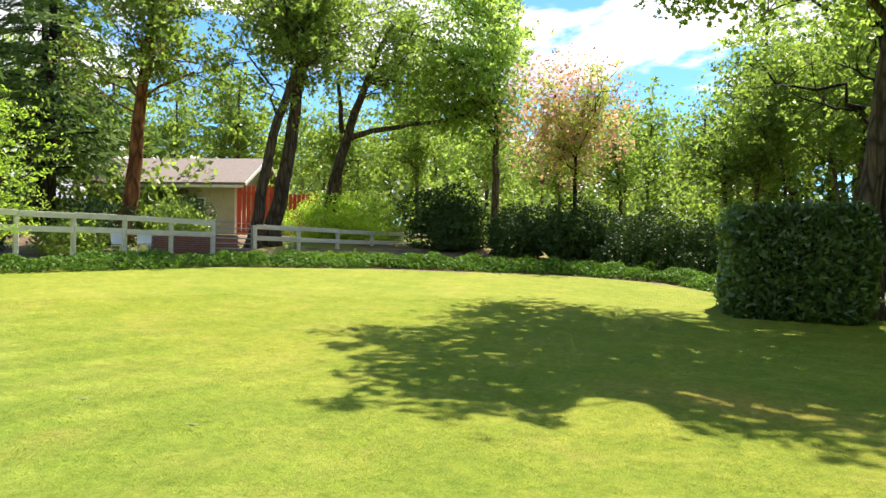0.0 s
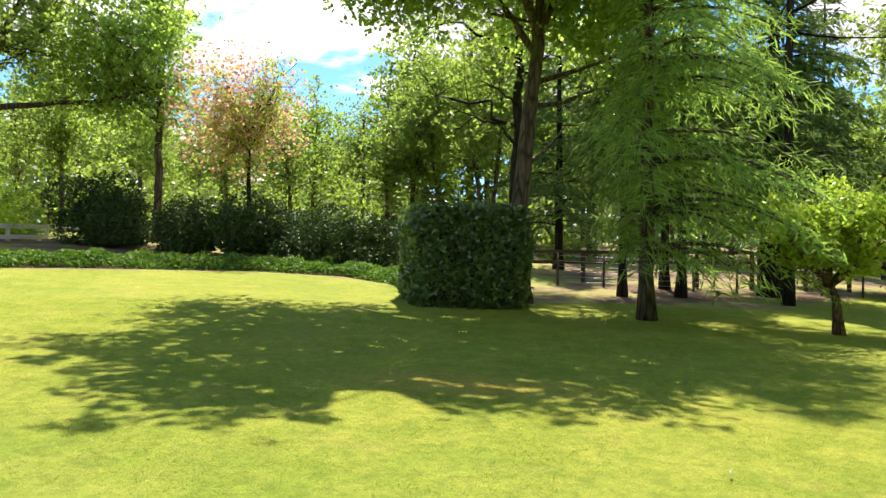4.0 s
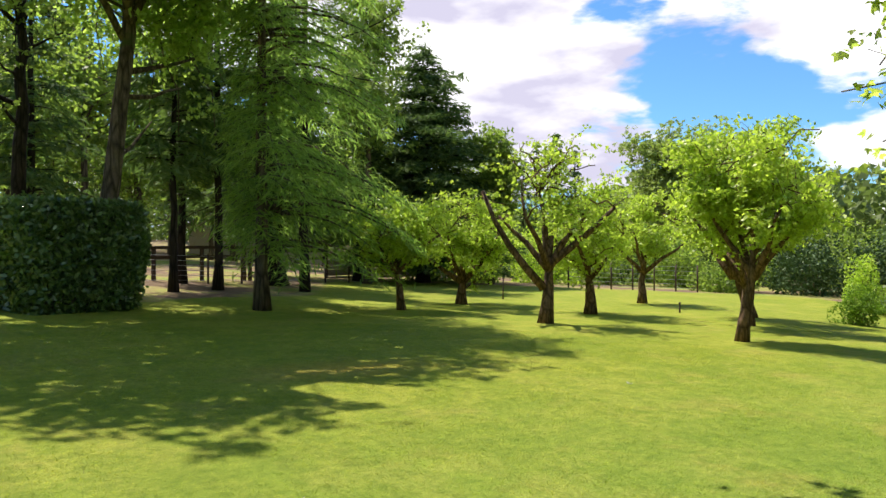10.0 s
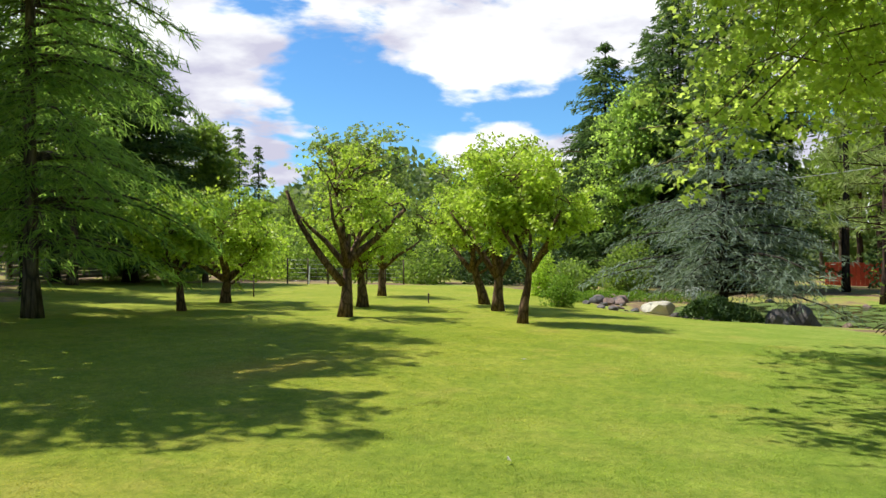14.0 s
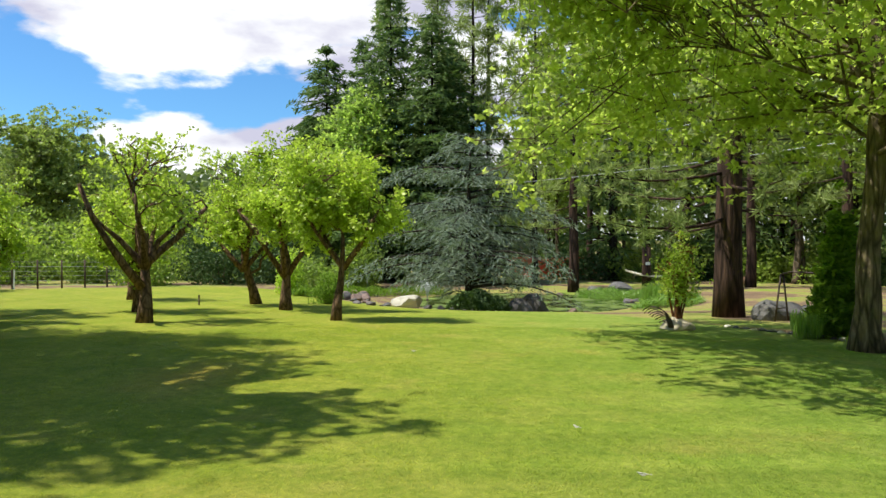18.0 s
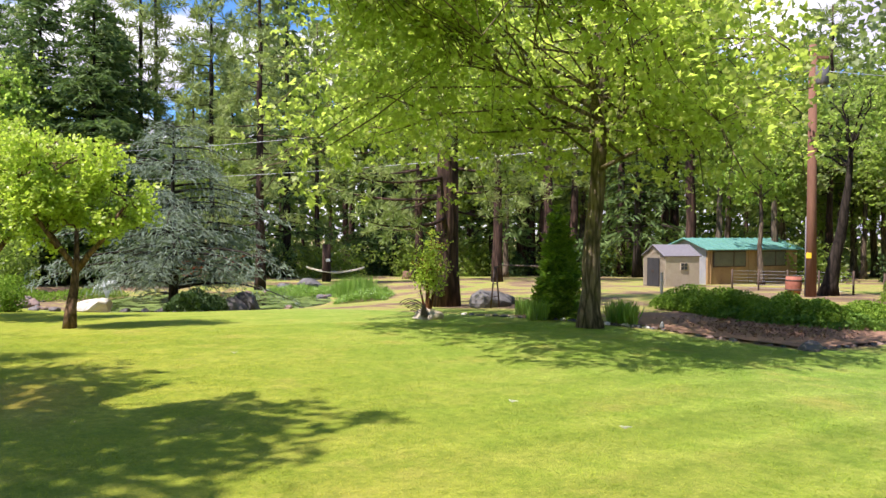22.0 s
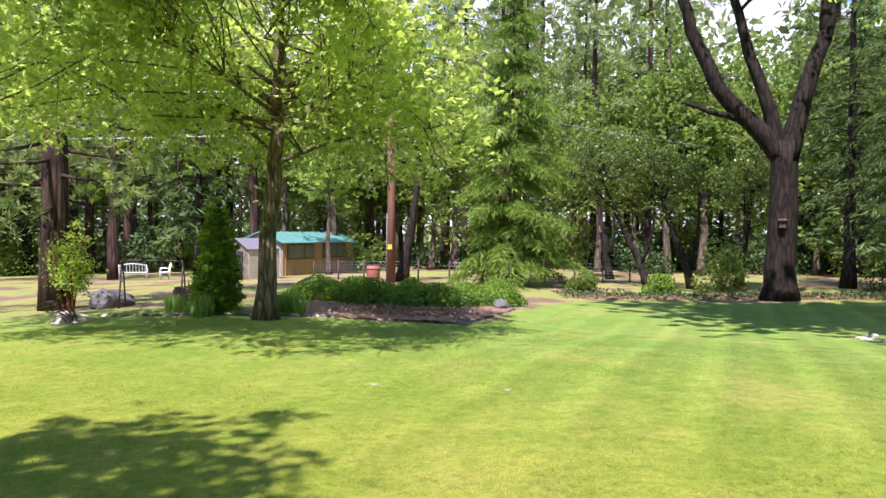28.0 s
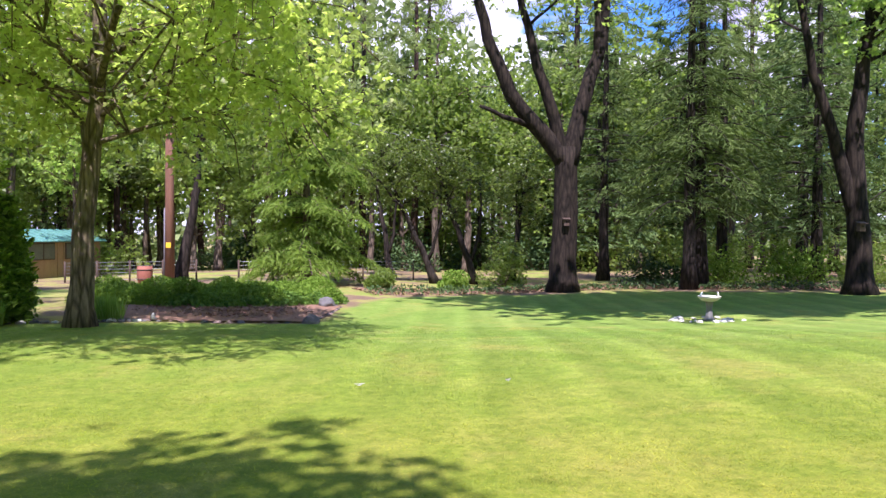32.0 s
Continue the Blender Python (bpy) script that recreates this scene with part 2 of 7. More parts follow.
M_BARK = bark_mat("grey-brown bark", (0.06, 0.044, 0.032), (0.20, 0.155, 0.11), moss=(0.07, 0.09, 0.03), moss_at=0.62)
M_BARK_BROWN = bark_mat("brown-grey furrowed bark", (0.04, 0.03, 0.024), (0.15, 0.112, 0.085), 6.0, 0.15, 0.9, (0.09, 0.085, 0.03), 0.66)
M_BARK_DARK = bark_mat("dark ridged bark", (0.014, 0.011, 0.009), (0.055, 0.043, 0.033))
M_BARK_OAK = bark_mat("mossy dark oak bark", (0.009, 0.007, 0.005), (0.042, 0.031, 0.022), 5.0, 0.2, 0.8, (0.13, 0.075, 0.03), 0.70)
M_BARK_PINE = bark_mat("plated red-brown pine bark", (0.024, 0.014, 0.011), (0.10, 0.06, 0.044), 5.0, 0.1, 1.0)
M_BARK_RED = bark_mat("peeling red madrone bark", (0.10, 0.035, 0.015), (0.36, 0.15, 0.06), 3.0, 0.3, 0.4)
M_BARK_MAPLE = bark_mat("furrowed maple bark with moss", (0.075, 0.058, 0.038), (0.26, 0.205, 0.13), 7.0, 0.15, 0.9, (0.11, 0.12, 0.04), 0.55)
M_BARK_APPLE = bark_mat("scaly brown apple bark", (0.065, 0.04, 0.026), (0.25, 0.155, 0.095), 7.0, 0.4, 0.8)
M_WHITEWOOD = plain_mat("weathered white fence paint", (0.52, 0.50, 0.45), (0.84, 0.81, 0.74), 0.75, 3.0, (1, 1, 4))
M_BROWNWOOD = plain_mat("dark weathered wood", (0.035, 0.022, 0.016), (0.11, 0.075, 0.055), 0.85, 4.0, (1, 1, 6), 0.3)
M_GREYWOOD = plain_mat("silver-grey weathered boards", (0.22, 0.20, 0.18), (0.42, 0.40, 0.36), 0.85, 4.0, (1, 1, 5), 0.3)
M_TANWALL = plain_mat("tan plywood wall", (0.24, 0.145, 0.06), (0.40, 0.255, 0.115), 0.8, 2.0, (1, 1, 0.3))
M_BEIGE = plain_mat("beige resin panel", (0.34, 0.29, 0.21), (0.46, 0.40, 0.30), 0.55, 3.0)
M_GREYPANEL = plain_mat("charcoal resin door", (0.022, 0.022, 0.025), (0.045, 0.045, 0.048), 0.5, 3.0)
M_PALEPANEL = plain_mat("pale grey painted boards", (0.42, 0.43, 0.45), (0.62, 0.62, 0.62), 0.6, 2.0)
M_GREENROOF = plain_mat("sea-green sheet metal roof", (0.06, 0.19, 0.16), (0.12, 0.28, 0.24), 0.42, 2.0, (1, 1, 1), 0.1, 0.0, 0.5)
M_ROOF = plain_mat("brown-grey shingle", (0.16, 0.125, 0.11), (0.30, 0.245, 0.22), 0.85, 6.0)
M_CREAM = plain_mat("cream house siding", (0.42, 0.39, 0.30), (0.60, 0.56, 0.45), 0.75, 1.5)
M_REDPAINT = plain_mat("orange-red painted boards", (0.46, 0.05, 0.03), (0.66, 0.10, 0.055), 0.7, 2.0)
M_WHITEPAINT = plain_mat("white painted metal", (0.68, 0.68, 0.66), (0.84, 0.84, 0.82), 0.45, 4.0)
M_STEEL = plain_mat("galvanised steel", (0.30, 0.31, 0.32), (0.52, 0.53, 0.54), 0.45, 6.0, metal=0.6)
M_IRON = plain_mat("dark iron", (0.03, 0.022, 0.018), (0.09, 0.06, 0.045), 0.6, 8.0)
M_GREYROOF = plain_mat("grey resin shingle", (0.10, 0.095, 0.105), (0.18, 0.17, 0.185), 0.7, 8.0)
M_ROCK = plain_mat("grey boulder", (0.05, 0.048, 0.047), (0.16, 0.155, 0.15), 0.85, 2.5, bump=0.8, dist=0.05)
M_DARKROCK = plain_mat("dark basalt boulder", (0.05, 0.045, 0.045), (0.17, 0.155, 0.15), 0.8, 2.5, bump=0.8, dist=0.05)
M_REDROCK = plain_mat("reddish rubble stone", (0.10, 0.066, 0.055), (0.27, 0.195, 0.165), 0.85, 3.0, bump=0.8, dist=0.05)
M_WHITEROCK = plain_mat("pale limestone boulder", (0.40, 0.37, 0.31), (0.66, 0.62, 0.54), 0.8, 2.0, bump=0.7, dist=0.05)
M_CONCRETE = plain_mat("cast stone", (0.20, 0.21, 0.19), (0.40, 0.41, 0.38), 0.85, 6.0, bump=0.4)
M_OLDSTONE = plain_mat("weathered dark cast stone", (0.09, 0.088, 0.08), (0.24, 0.23, 0.21), 0.85, 6.0, bump=0.4)
M_BRICK = plain_mat("dull red brick", (0.17, 0.055, 0.035), (0.34, 0.13, 0.085), 0.85, 6.0, bump=0.3)
M_POLE = plain_mat("creosoted brown pole", (0.11, 0.05, 0.03), (0.24, 0.12, 0.075), 0.85, 3.0, (1, 1, 0.1), 0.4)
M_DARKGLASS = plain_mat("dark window pane", (0.02, 0.022, 0.025), (0.05, 0.055, 0.06), 0.15, 2.0, spec=0.6)
M_MESHGREY = plain_mat("dark insect mesh", (0.07, 0.075, 0.05), (0.16, 0.16, 0.10), 0.7, 3.0)
M_ROPE = plain_mat("off-white cotton rope", (0.55, 0.53, 0.48), (0.78, 0.76, 0.70), 0.9, 9.0)
M_YELLOW = plain_mat("yellow marker plate", (0.62, 0.38, 0.02), (0.80, 0.52, 0.03), 0.5, 3.0)
M_LITTER = plain_mat("bark chips", (0.10, 0.05, 0.03), (0.32, 0.19, 0.12), 0.95, 12.0, bump=0.5)
# near-black colour paints the shade inside the hedge and the nest boxes
M_CORE = plain_mat("painted interior shade", (0.012, 0.014, 0.008), (0.03, 0.032, 0.018), 0.95, 9.0)
M_TWIG = plain_mat("thin brown twigs", (0.07, 0.045, 0.03), (0.20, 0.14, 0.09), 0.9, 9.0)


# ---- ground shape ----
def smooth(a, b, v):
    t = np.clip((v - a) / (b - a), 0, 1)
    return t * t * (3 - 2 * t)


def ground_z(x, y):
    x, y = np.asarray(x, float), np.asarray(y, float)
    s = np.maximum(0, -0.7 * x + 0.7 * y - 5)
    v = -0.0296 * x + 0.0104 * y + 0.0018 * s * s - 0.5 * smooth(4, -6, y) * smooth(9, -4, x)
    v = v - 1.0 * np.exp(-((x - 28.5) ** 2 + (y - 2.5) ** 2) / 81)
    return np.clip(v, -1.9, 2.4)


def gz(x, y):
    return float(ground_z(x, y))

# ---- mesh tools ----
def np_mesh(name, verts, loops, starts, totals):
    me = bpy.data.meshes.new(name)
    me.vertices.add(len(verts))
    me.vertices.foreach_set("co", np.asarray(verts, np.float32).ravel())
    me.loops.add(len(loops))
    me.loops.foreach_set("vertex_index", np.asarray(loops, np.int32))
    me.polygons.add(len(starts))
    me.polygons.foreach_set("loop_start", np.asarray(starts, np.int32))
    me.polygons.foreach_set("loop_total", np.asarray(totals, np.int32))
    me.update(calc_edges=True)
    return me


def quads(name, verts):
    k = len(verts) // 4
    return np_mesh(name, verts, np.arange(4 * k), np.arange(k) * 4, np.full(k, 4))


def polys(name, verts, faces, flat=False):
    me = bpy.data.meshes.new(name)
    me.from_pydata([tuple(v) for v in verts], [], [tuple(int(i) for i in f) for f in faces])
    if not flat:
        me.polygons.foreach_set("use_smooth", np.ones(len(me.polygons), bool))
    me.update()
    return me


def obj(name, me, mat, parent=None, label=""):
    me.materials.append(mat) if not len(me.materials) else None
    o = new(name, me)
    if parent is not None:
        o.parent = parent
    if label:
        o["label"] = label
    return o


def part(name, bm, mat, parent, label=""):
    me = bpy.data.meshes.new(name)
    bm.to_mesh(me)
    bm.free()
    return obj(name, me, mat, parent, label)


def thing(name, x, y, z, turn=0.0, label="", category="", group="", kind=""):
    e = new(name)
    e.empty_display_size = 0.2
    e.matrix_basis = pose(x, y, z, 0, 0, turn)
    return tagged(e, label, category, group, kind)


def boxed(size, at=(0, 0, 0), turn=(0, 0, 0), bevel=0.006, bm=None):
    """A bevelled box in a bmesh; at is the centre."""
    mine = bmesh.new()
    bmesh.ops.create_cube(mine, size=1.0, matrix=Matrix.Diagonal((*size, 1)))
    if bevel:
        bmesh.ops.bevel(mine, geom=mine.edges[:], offset=min(bevel, min(size) * 0.3), segments=1, affect="EDGES", profile=0.7)
    bmesh.ops.transform(mine, matrix=pose(*at, *turn), verts=mine.verts[:])
    if bm is None:
        return mine
    tmp = bpy.data.meshes.new("tmp")
    mine.to_mesh(tmp)
    mine.free()
    bm.from_mesh(tmp)
    bpy.data.meshes.remove(tmp)
    return bm


def tube(pts, radii, seg=8):
    """Verts and faces of a closed tapering tube along pts."""
    pts = np.asarray(pts, float)
    radii = np.asarray(radii, float)
    k = len(pts)
    tang = np.gradient(pts, axis=0)
    tang /= np.linalg.norm(tang, axis=1)[:, None] + 1e-9
    ref = np.array([1.0, 0, 0]) if abs(tang[0][0]) < 0.8 else np.array([0, 1.0, 0])
    u = np.cross(tang, ref)
    u /= np.linalg.norm(u, axis=1)[:, None] + 1e-9
    w = np.cross(tang, u)
    ang = np.arange(seg) * 2 * np.pi / seg
    ring = pts[:, None] + radii[:, None, None] * (np.cos(ang)[None, :, None] * u[:, None] + np.sin(ang)[None, :, None] * w[:, None])
    v = ring.reshape(-1, 3)
    f = []
    for i in range(k - 1):
        for j in range(seg):
            j2 = (j + 1) % seg
            f.append((i * seg + j, i * seg + j2, (i + 1) * seg + j2, (i + 1) * seg + j))
    f.append(tuple(range(seg))[::-1])
    f.append(tuple((k - 1) * seg + j for j in range(seg)))
    return v, f


def tubes(name, items, flat=False):
    vs, fs, base = [], [], 0
    for pts, radii, seg in items:
        v, f = tube(pts, radii, seg)
        vs.append(v)
        fs += [tuple(i + base for i in q) for q in f]
        base += len(v)
    return polys(name, np.concatenate(vs), fs, flat)


def unit(v):
    return v / (np.linalg.norm(v, axis=-1, keepdims=True) + 1e-9)


def leaf_verts(rng, c, length, width, up=0.5, aim=None, fold=0.12):
    """Four corners of a folded leaf round each centre."""
    k = len(c)
    nrm = unit(rng.normal(size=(k, 3)) + np.array([0, 0, up]))
    d = rng.normal(size=(k, 3)) if aim is None else aim + 0.0
    d = unit(d - nrm * (d * nrm).sum(1, keepdims=True) * (1.0 if aim is None else 0.0))
    s = unit(np.cross(nrm, d))
    nrm = np.cross(d, s)
    size = rng.uniform(0.7, 1.25, (k, 1))
    L, W = d * length * size * 0.5, s * width * size * 0.5
    lift = nrm * fold * width * size
    return np.stack([c - L, c + W + lift, c + L, c - W + lift], 1).reshape(-1, 3)


def clustered(rng, centres, per, spread, tuft=0.1, each=9, flat=0.6):
    """Leaf places round each centre: small tufts of a few leaves each, the tufts spread round the twig's end."""
    t = max(1, per // each)
    n = len(centres)
    c = np.repeat(centres, t, 0)
    c = c + rng.normal(size=c.shape) * spread * np.array([1, 1, flat]) * np.repeat(rng.uniform(0.6, 1.3, (n, 1)), t, 0)
    c = np.repeat(c, each, 0)
    return c + rng.normal(size=c.shape) * tuft * np.array([1, 1, 0.6])


def lobed_leaves(rng, c, size, up):
    """Broad leaves of three pointed lobes that share one stalk end."""
    k = len(c)
    nrm = unit(rng.normal(size=(k, 3)) * 0.75 + np.array([0, 0, up]))
    d = rng.normal(size=(k, 3)) + np.array([0, 0, -0.5])
    d = unit(d - nrm * (d * nrm).sum(1, keepdims=True))
    w = np.cross(nrm, d)
    z = size * rng.uniform(0.65, 1.2, (k, 1))
    out = []
    for turn, reach, wide in ((0.0, 1.0, 0.27), (0.95, 0.78, 0.24), (-0.95, 0.78, 0.24)):
        a = d * math.cos(turn) + w * math.sin(turn)
        b = np.cross(nrm, a)
        drop = -nrm * z * (0.12 if turn else 0.05)
        out.append(np.stack([c, c + a * z * reach * 0.5 + b * z * wide, c + a * z * reach + drop, c + a * z * reach * 0.5 - b * z * wide], 1))
    return np.concatenate(out).reshape(-1, 3)


def wobble_line(rng, a, b, steps, amount, arch=0.0):
    a, b = np.asarray(a, float), np.asarray(b, float)
    t = np.linspace(0, 1, steps)[:, None]
    p = a + (b - a) * t + np.array([0, 0, 1.0]) * arch * np.sin(t * np.pi)
    j = rng.normal(size=(steps, 3)) * amount
    j[0] = j[-1] = 0
    return p + j


def flare(pts, r0, r1, foot=1.5):
    """Radii for a trunk that widens at its foot."""
    k = len(pts)
    t = np.linspace(0, 1, k)
    r = r0 + (r1 - r0) * t
    h = np.asarray(pts)[:, 2] - pts[0][2]
    return r * (1 + (foot - 1) * np.exp(-h / 0.35))


def trunk_line(rng, way, per=0.6, jitter=0.03):
    """A finer line through the given way points."""
    way = np.asarray(way, float)
    seglen = np.linalg.norm(np.diff(way, axis=0), axis=1)
    cum = np.concatenate([[0], np.cumsum(seglen)])
    k = max(5, int(cum[-1] / per))
    s = np.linspace(0, 1, k) ** 1.15 * cum[-1]
    p = np.stack([np.interp(s, cum, way[:, i]) for i in range(3)], 1)
    for _ in range(2):
        p[1:-1] = 0.25 * p[:-2] + 0.5 * p[1:-1] + 0.25 * p[2:]
    j = rng.normal(size=p.shape) * jitter
    j[:2] = 0
    return p + j


# ---- trees ----
def broadleaf(name, x, y, way, r0, crown, leaf, bark, seed, label, primaries=16, twigs=5, per_twig=60, size=(0.16, 0.11), clump=0.5,
              stems=(), group="", low_limbs=(), category="tree", shell=0.55, up=0.5, limb_scale=1.0, attach=None, twig_wood=True, foot=1.5, lumpy=0.3, taper=0.3, keep=None, tuft=0.1, each=9, lobed=False, ends=0.35, pull=0.35):
    """A broad-leaved tree. way: trunk points from its foot (local). crown: centre and radii (local)."""
    rng = np.random.default_rng(seed)
    t = thing(name, x, y, gz(x, y) - 0.04, 0, label, category, group)
    line = trunk_line(rng, way)
    r_end = r0 * taper
    items = [(line, flare(line, r0, r_end, foot), 12)]
    for st in stems:
        sl = trunk_line(rng, st[0])
        items.append((sl, np.linspace(st[1], st[2], len(sl)), 9))
    axis_pts = np.concatenate([it[0] for it in items])
    axis_r = np.concatenate([it[1] for it in items])
    cc, cr = np.array(crown[0], float), np.array(crown[1], float)
    limbs, clumps = [], []
    dirs = unit(rng.normal(size=(primaries, 3)))
    rad = rng.uniform(shell, 1.0, (primaries, 1))
    # crown bulges in some directions and falls back in others
    bulge = unit(rng.normal(size=(8, 3)) * np.array([1, 1, 0.7]))
    near = np.exp((dirs @ bulge.T - 1) / 0.14).max(1, keepdims=True)
    rad = rad * (1 - lumpy + 1.35 * lumpy * near)
    goals = cc + dirs * cr * rad
    goals = np.concatenate([goals, np.array(low_limbs, float).reshape(-1, 3)])
    if keep is not None:
        goals = goals[keep(goals[:, 0] + x, goals[:, 1] + y, goals[:, 2] + t.location.z)]
    for g in goals:
        hd = np.linalg.norm(axis_pts[:, :2] - g[:2], axis=1)
        want = g[2] - 0.55 * hd - 0.2 + rng.uniform(0, 0.22 * g[2])
        if attach is not None:
            want = np.maximum(want, attach + rng.uniform(0, 3.6))
        score = np.abs(axis_pts[:, 2] - want) + pull * hd
        if pull > 0.4:
            score = score + rng.uniform(0, 2.4, len(score))
        score[axis_pts[:, 2] < (0.12 * cc[2] if attach is None else attach)] += 9
        i = int(np.argmin(score))
        a = axis_pts[i]
        ln = np.linalg.norm(g - a)
        rb = min(axis_r[i] * 0.55, (0.018 * ln + 0.02) * limb_scale)
        lp = wobble_line(rng, a, g, 7, 0.04 * ln, 0.09 * ln)
        limbs.append((lp, np.linspace(rb, 0.012, 7), 6))
        for _ in range(twigs):
            s = rng.uniform(ends, 1.0)
            o = lp[min(6, int(s * 6))]
            e = o + unit(rng.normal(size=3) + np.array([0, 0, 0.25])) * min(cr.mean(), 4.5) * rng.uniform(0.18, 0.38)
            if keep is not None and not bool(keep(np.array(e[0] + x), np.array(e[1] + y), np.array(e[2] + t.location.z))):
                continue
            if twig_wood:
                limbs.append((wobble_line(rng, o, e, 3, 0.03, 0.05), np.linspace(max(0.008, rb * 0.3), 0.005, 3), 3))
            clumps += [e, 0.5 * (o + e)]
    clumps = np.array(clumps)
    obj("trunk", tubes("trunk", items), bark, t)
    tagged(obj("branching", tubes("branching", limbs), bark, t), kind="stuff")
    c = clustered(rng, clumps, per_twig // 2, clump, tuft, each)
    if keep is not None:
        c = c[keep(c[:, 0] + x, c[:, 1] + y, c[:, 2] + t.location.z)]
    v = lobed_leaves(rng, c, size[0], up) if lobed else leaf_verts(rng, c, size[0], size[1], up)
    tagged(obj("crown", quads("crown", v), leaf, t), kind="stuff")
    return t


def conifer(name, x, y, height, base, radius, leaf, bark, seed, label, r0=0.25, tiers=22, around=7, spray=(0.42, 0.10), dense=26, droop=0.25, power=0.9,
            hang=0.5, lean=(0, 0), group="", tip_up=0.0, category="tree", one_side=None, uneven=0.15, lopsided=0.35):
    """A conifer with whorls of branches that carry flat hanging sprays."""
    rng = np.random.default_rng(seed)
    t = thing(name, x, y, gz(x, y) - 0.04, 0, label, category, group)
    zs = np.linspace(0, height, 16)
    line = np.stack([lean[0] * zs / height + rng.normal(size=16) * 0.02, lean[1] * zs / height + rng.normal(size=16) * 0.02, zs], 1)
    obj("trunk", tubes("trunk", [(line, flare(line, r0, 0.02), 12)]), bark, t)
    limbs, cs, ds = [], [], []
    for i in range(tiers):
        f = i / (tiers - 1)
        z = base + (height - base) * f * 0.985
        R = radius * (1 - f) ** power + 0.12
        n = max(3, int(around * (0.55 + 0.45 * (1 - f))))
        a0 = rng.uniform(0, 6.28)
        for j in range(n):
            az = a0 + j * 6.283 / n + rng.normal() * 0.18
            L = R * rng.uniform(0.6, 1.15) * (1 + uneven * math.sin(3 * az + 1.7 * z))
            if one_side is not None:
                L *= 1.0 + lopsided * math.cos(az - one_side)
            h = np.array([math.cos(az), math.sin(az), 0])
            s = np.linspace(0, 1, 6)[:, None]
            o = np.array([np.interp(z, zs, line[:, 0]), np.interp(z, zs, line[:, 1]), z + rng.normal() * 0.36])
            p = o + h * L * s + np.array([0, 0, 1.0]) * (0.10 * L * np.sin(s * 2.2) - droop * L * s ** 2 + tip_up * L * s ** 3)
            limbs.append((p, np.linspace(0.012 + 0.012 * L, 0.006, 6), 4))
            # flat fronds: side twigs lie in the bough's plane and hang at their tips
            nb = max(4, int(dense * L / max(radius, 0.5) * rng.uniform(0.8, 1.2) / 3))
            u = (np.arange(nb) + rng.uniform(0, 1, nb)) / nb * 0.94 + 0.06
            q = np.stack([np.interp(u, s[:, 0], p[:, i3]) for i3 in range(3)], 1)
            side = np.array([-h[1], h[0], 0])
            w = np.where(np.arange(nb) % 2 == 0, 1.0, -1.0) * rng.uniform(0.6, 1.1, nb)
            reach = (0.34 * L * (1 - u) ** 0.7 + spray[0] * 0.8) * rng.uniform(0.6, 1.2, nb)
            for f in (0.15, 0.4, 0.65, 0.92):
                way = side * w[:, None] + h * (0.75 - 0.2 * f) + np.array([0, 0, -1.0]) * hang * (0.15 + 1.1 * f)
                d = unit(way + rng.normal(size=(nb, 3)) * 0.18)
                cs.append(q + (side * w[:, None] + h * 0.7 + np.array([0, 0, -1.0]) * hang * 0.6 * f) * (reach * f)[:, None] + rng.normal(size=(nb, 3)) * 0.03)
                ds.append(d)
    tagged(obj("branching", tubes("branching", limbs), bark, t), kind="stuff")
    c, d = np.concatenate(cs), np.concatenate(ds)
    c3 = np.concatenate([c, c]) + rng.normal(size=(2 * len(c), 3)) * spray[0] * 0.16
    d3 = unit(np.concatenate([d, d]) + rng.normal(size=(2 * len(c), 3)) * 0.35)
    tagged(obj("needles", quads("needles", leaf_verts(rng, c3, spray[0], spray[1], 0.8, d3, 0.2)), leaf, t), kind="stuff")
    return t


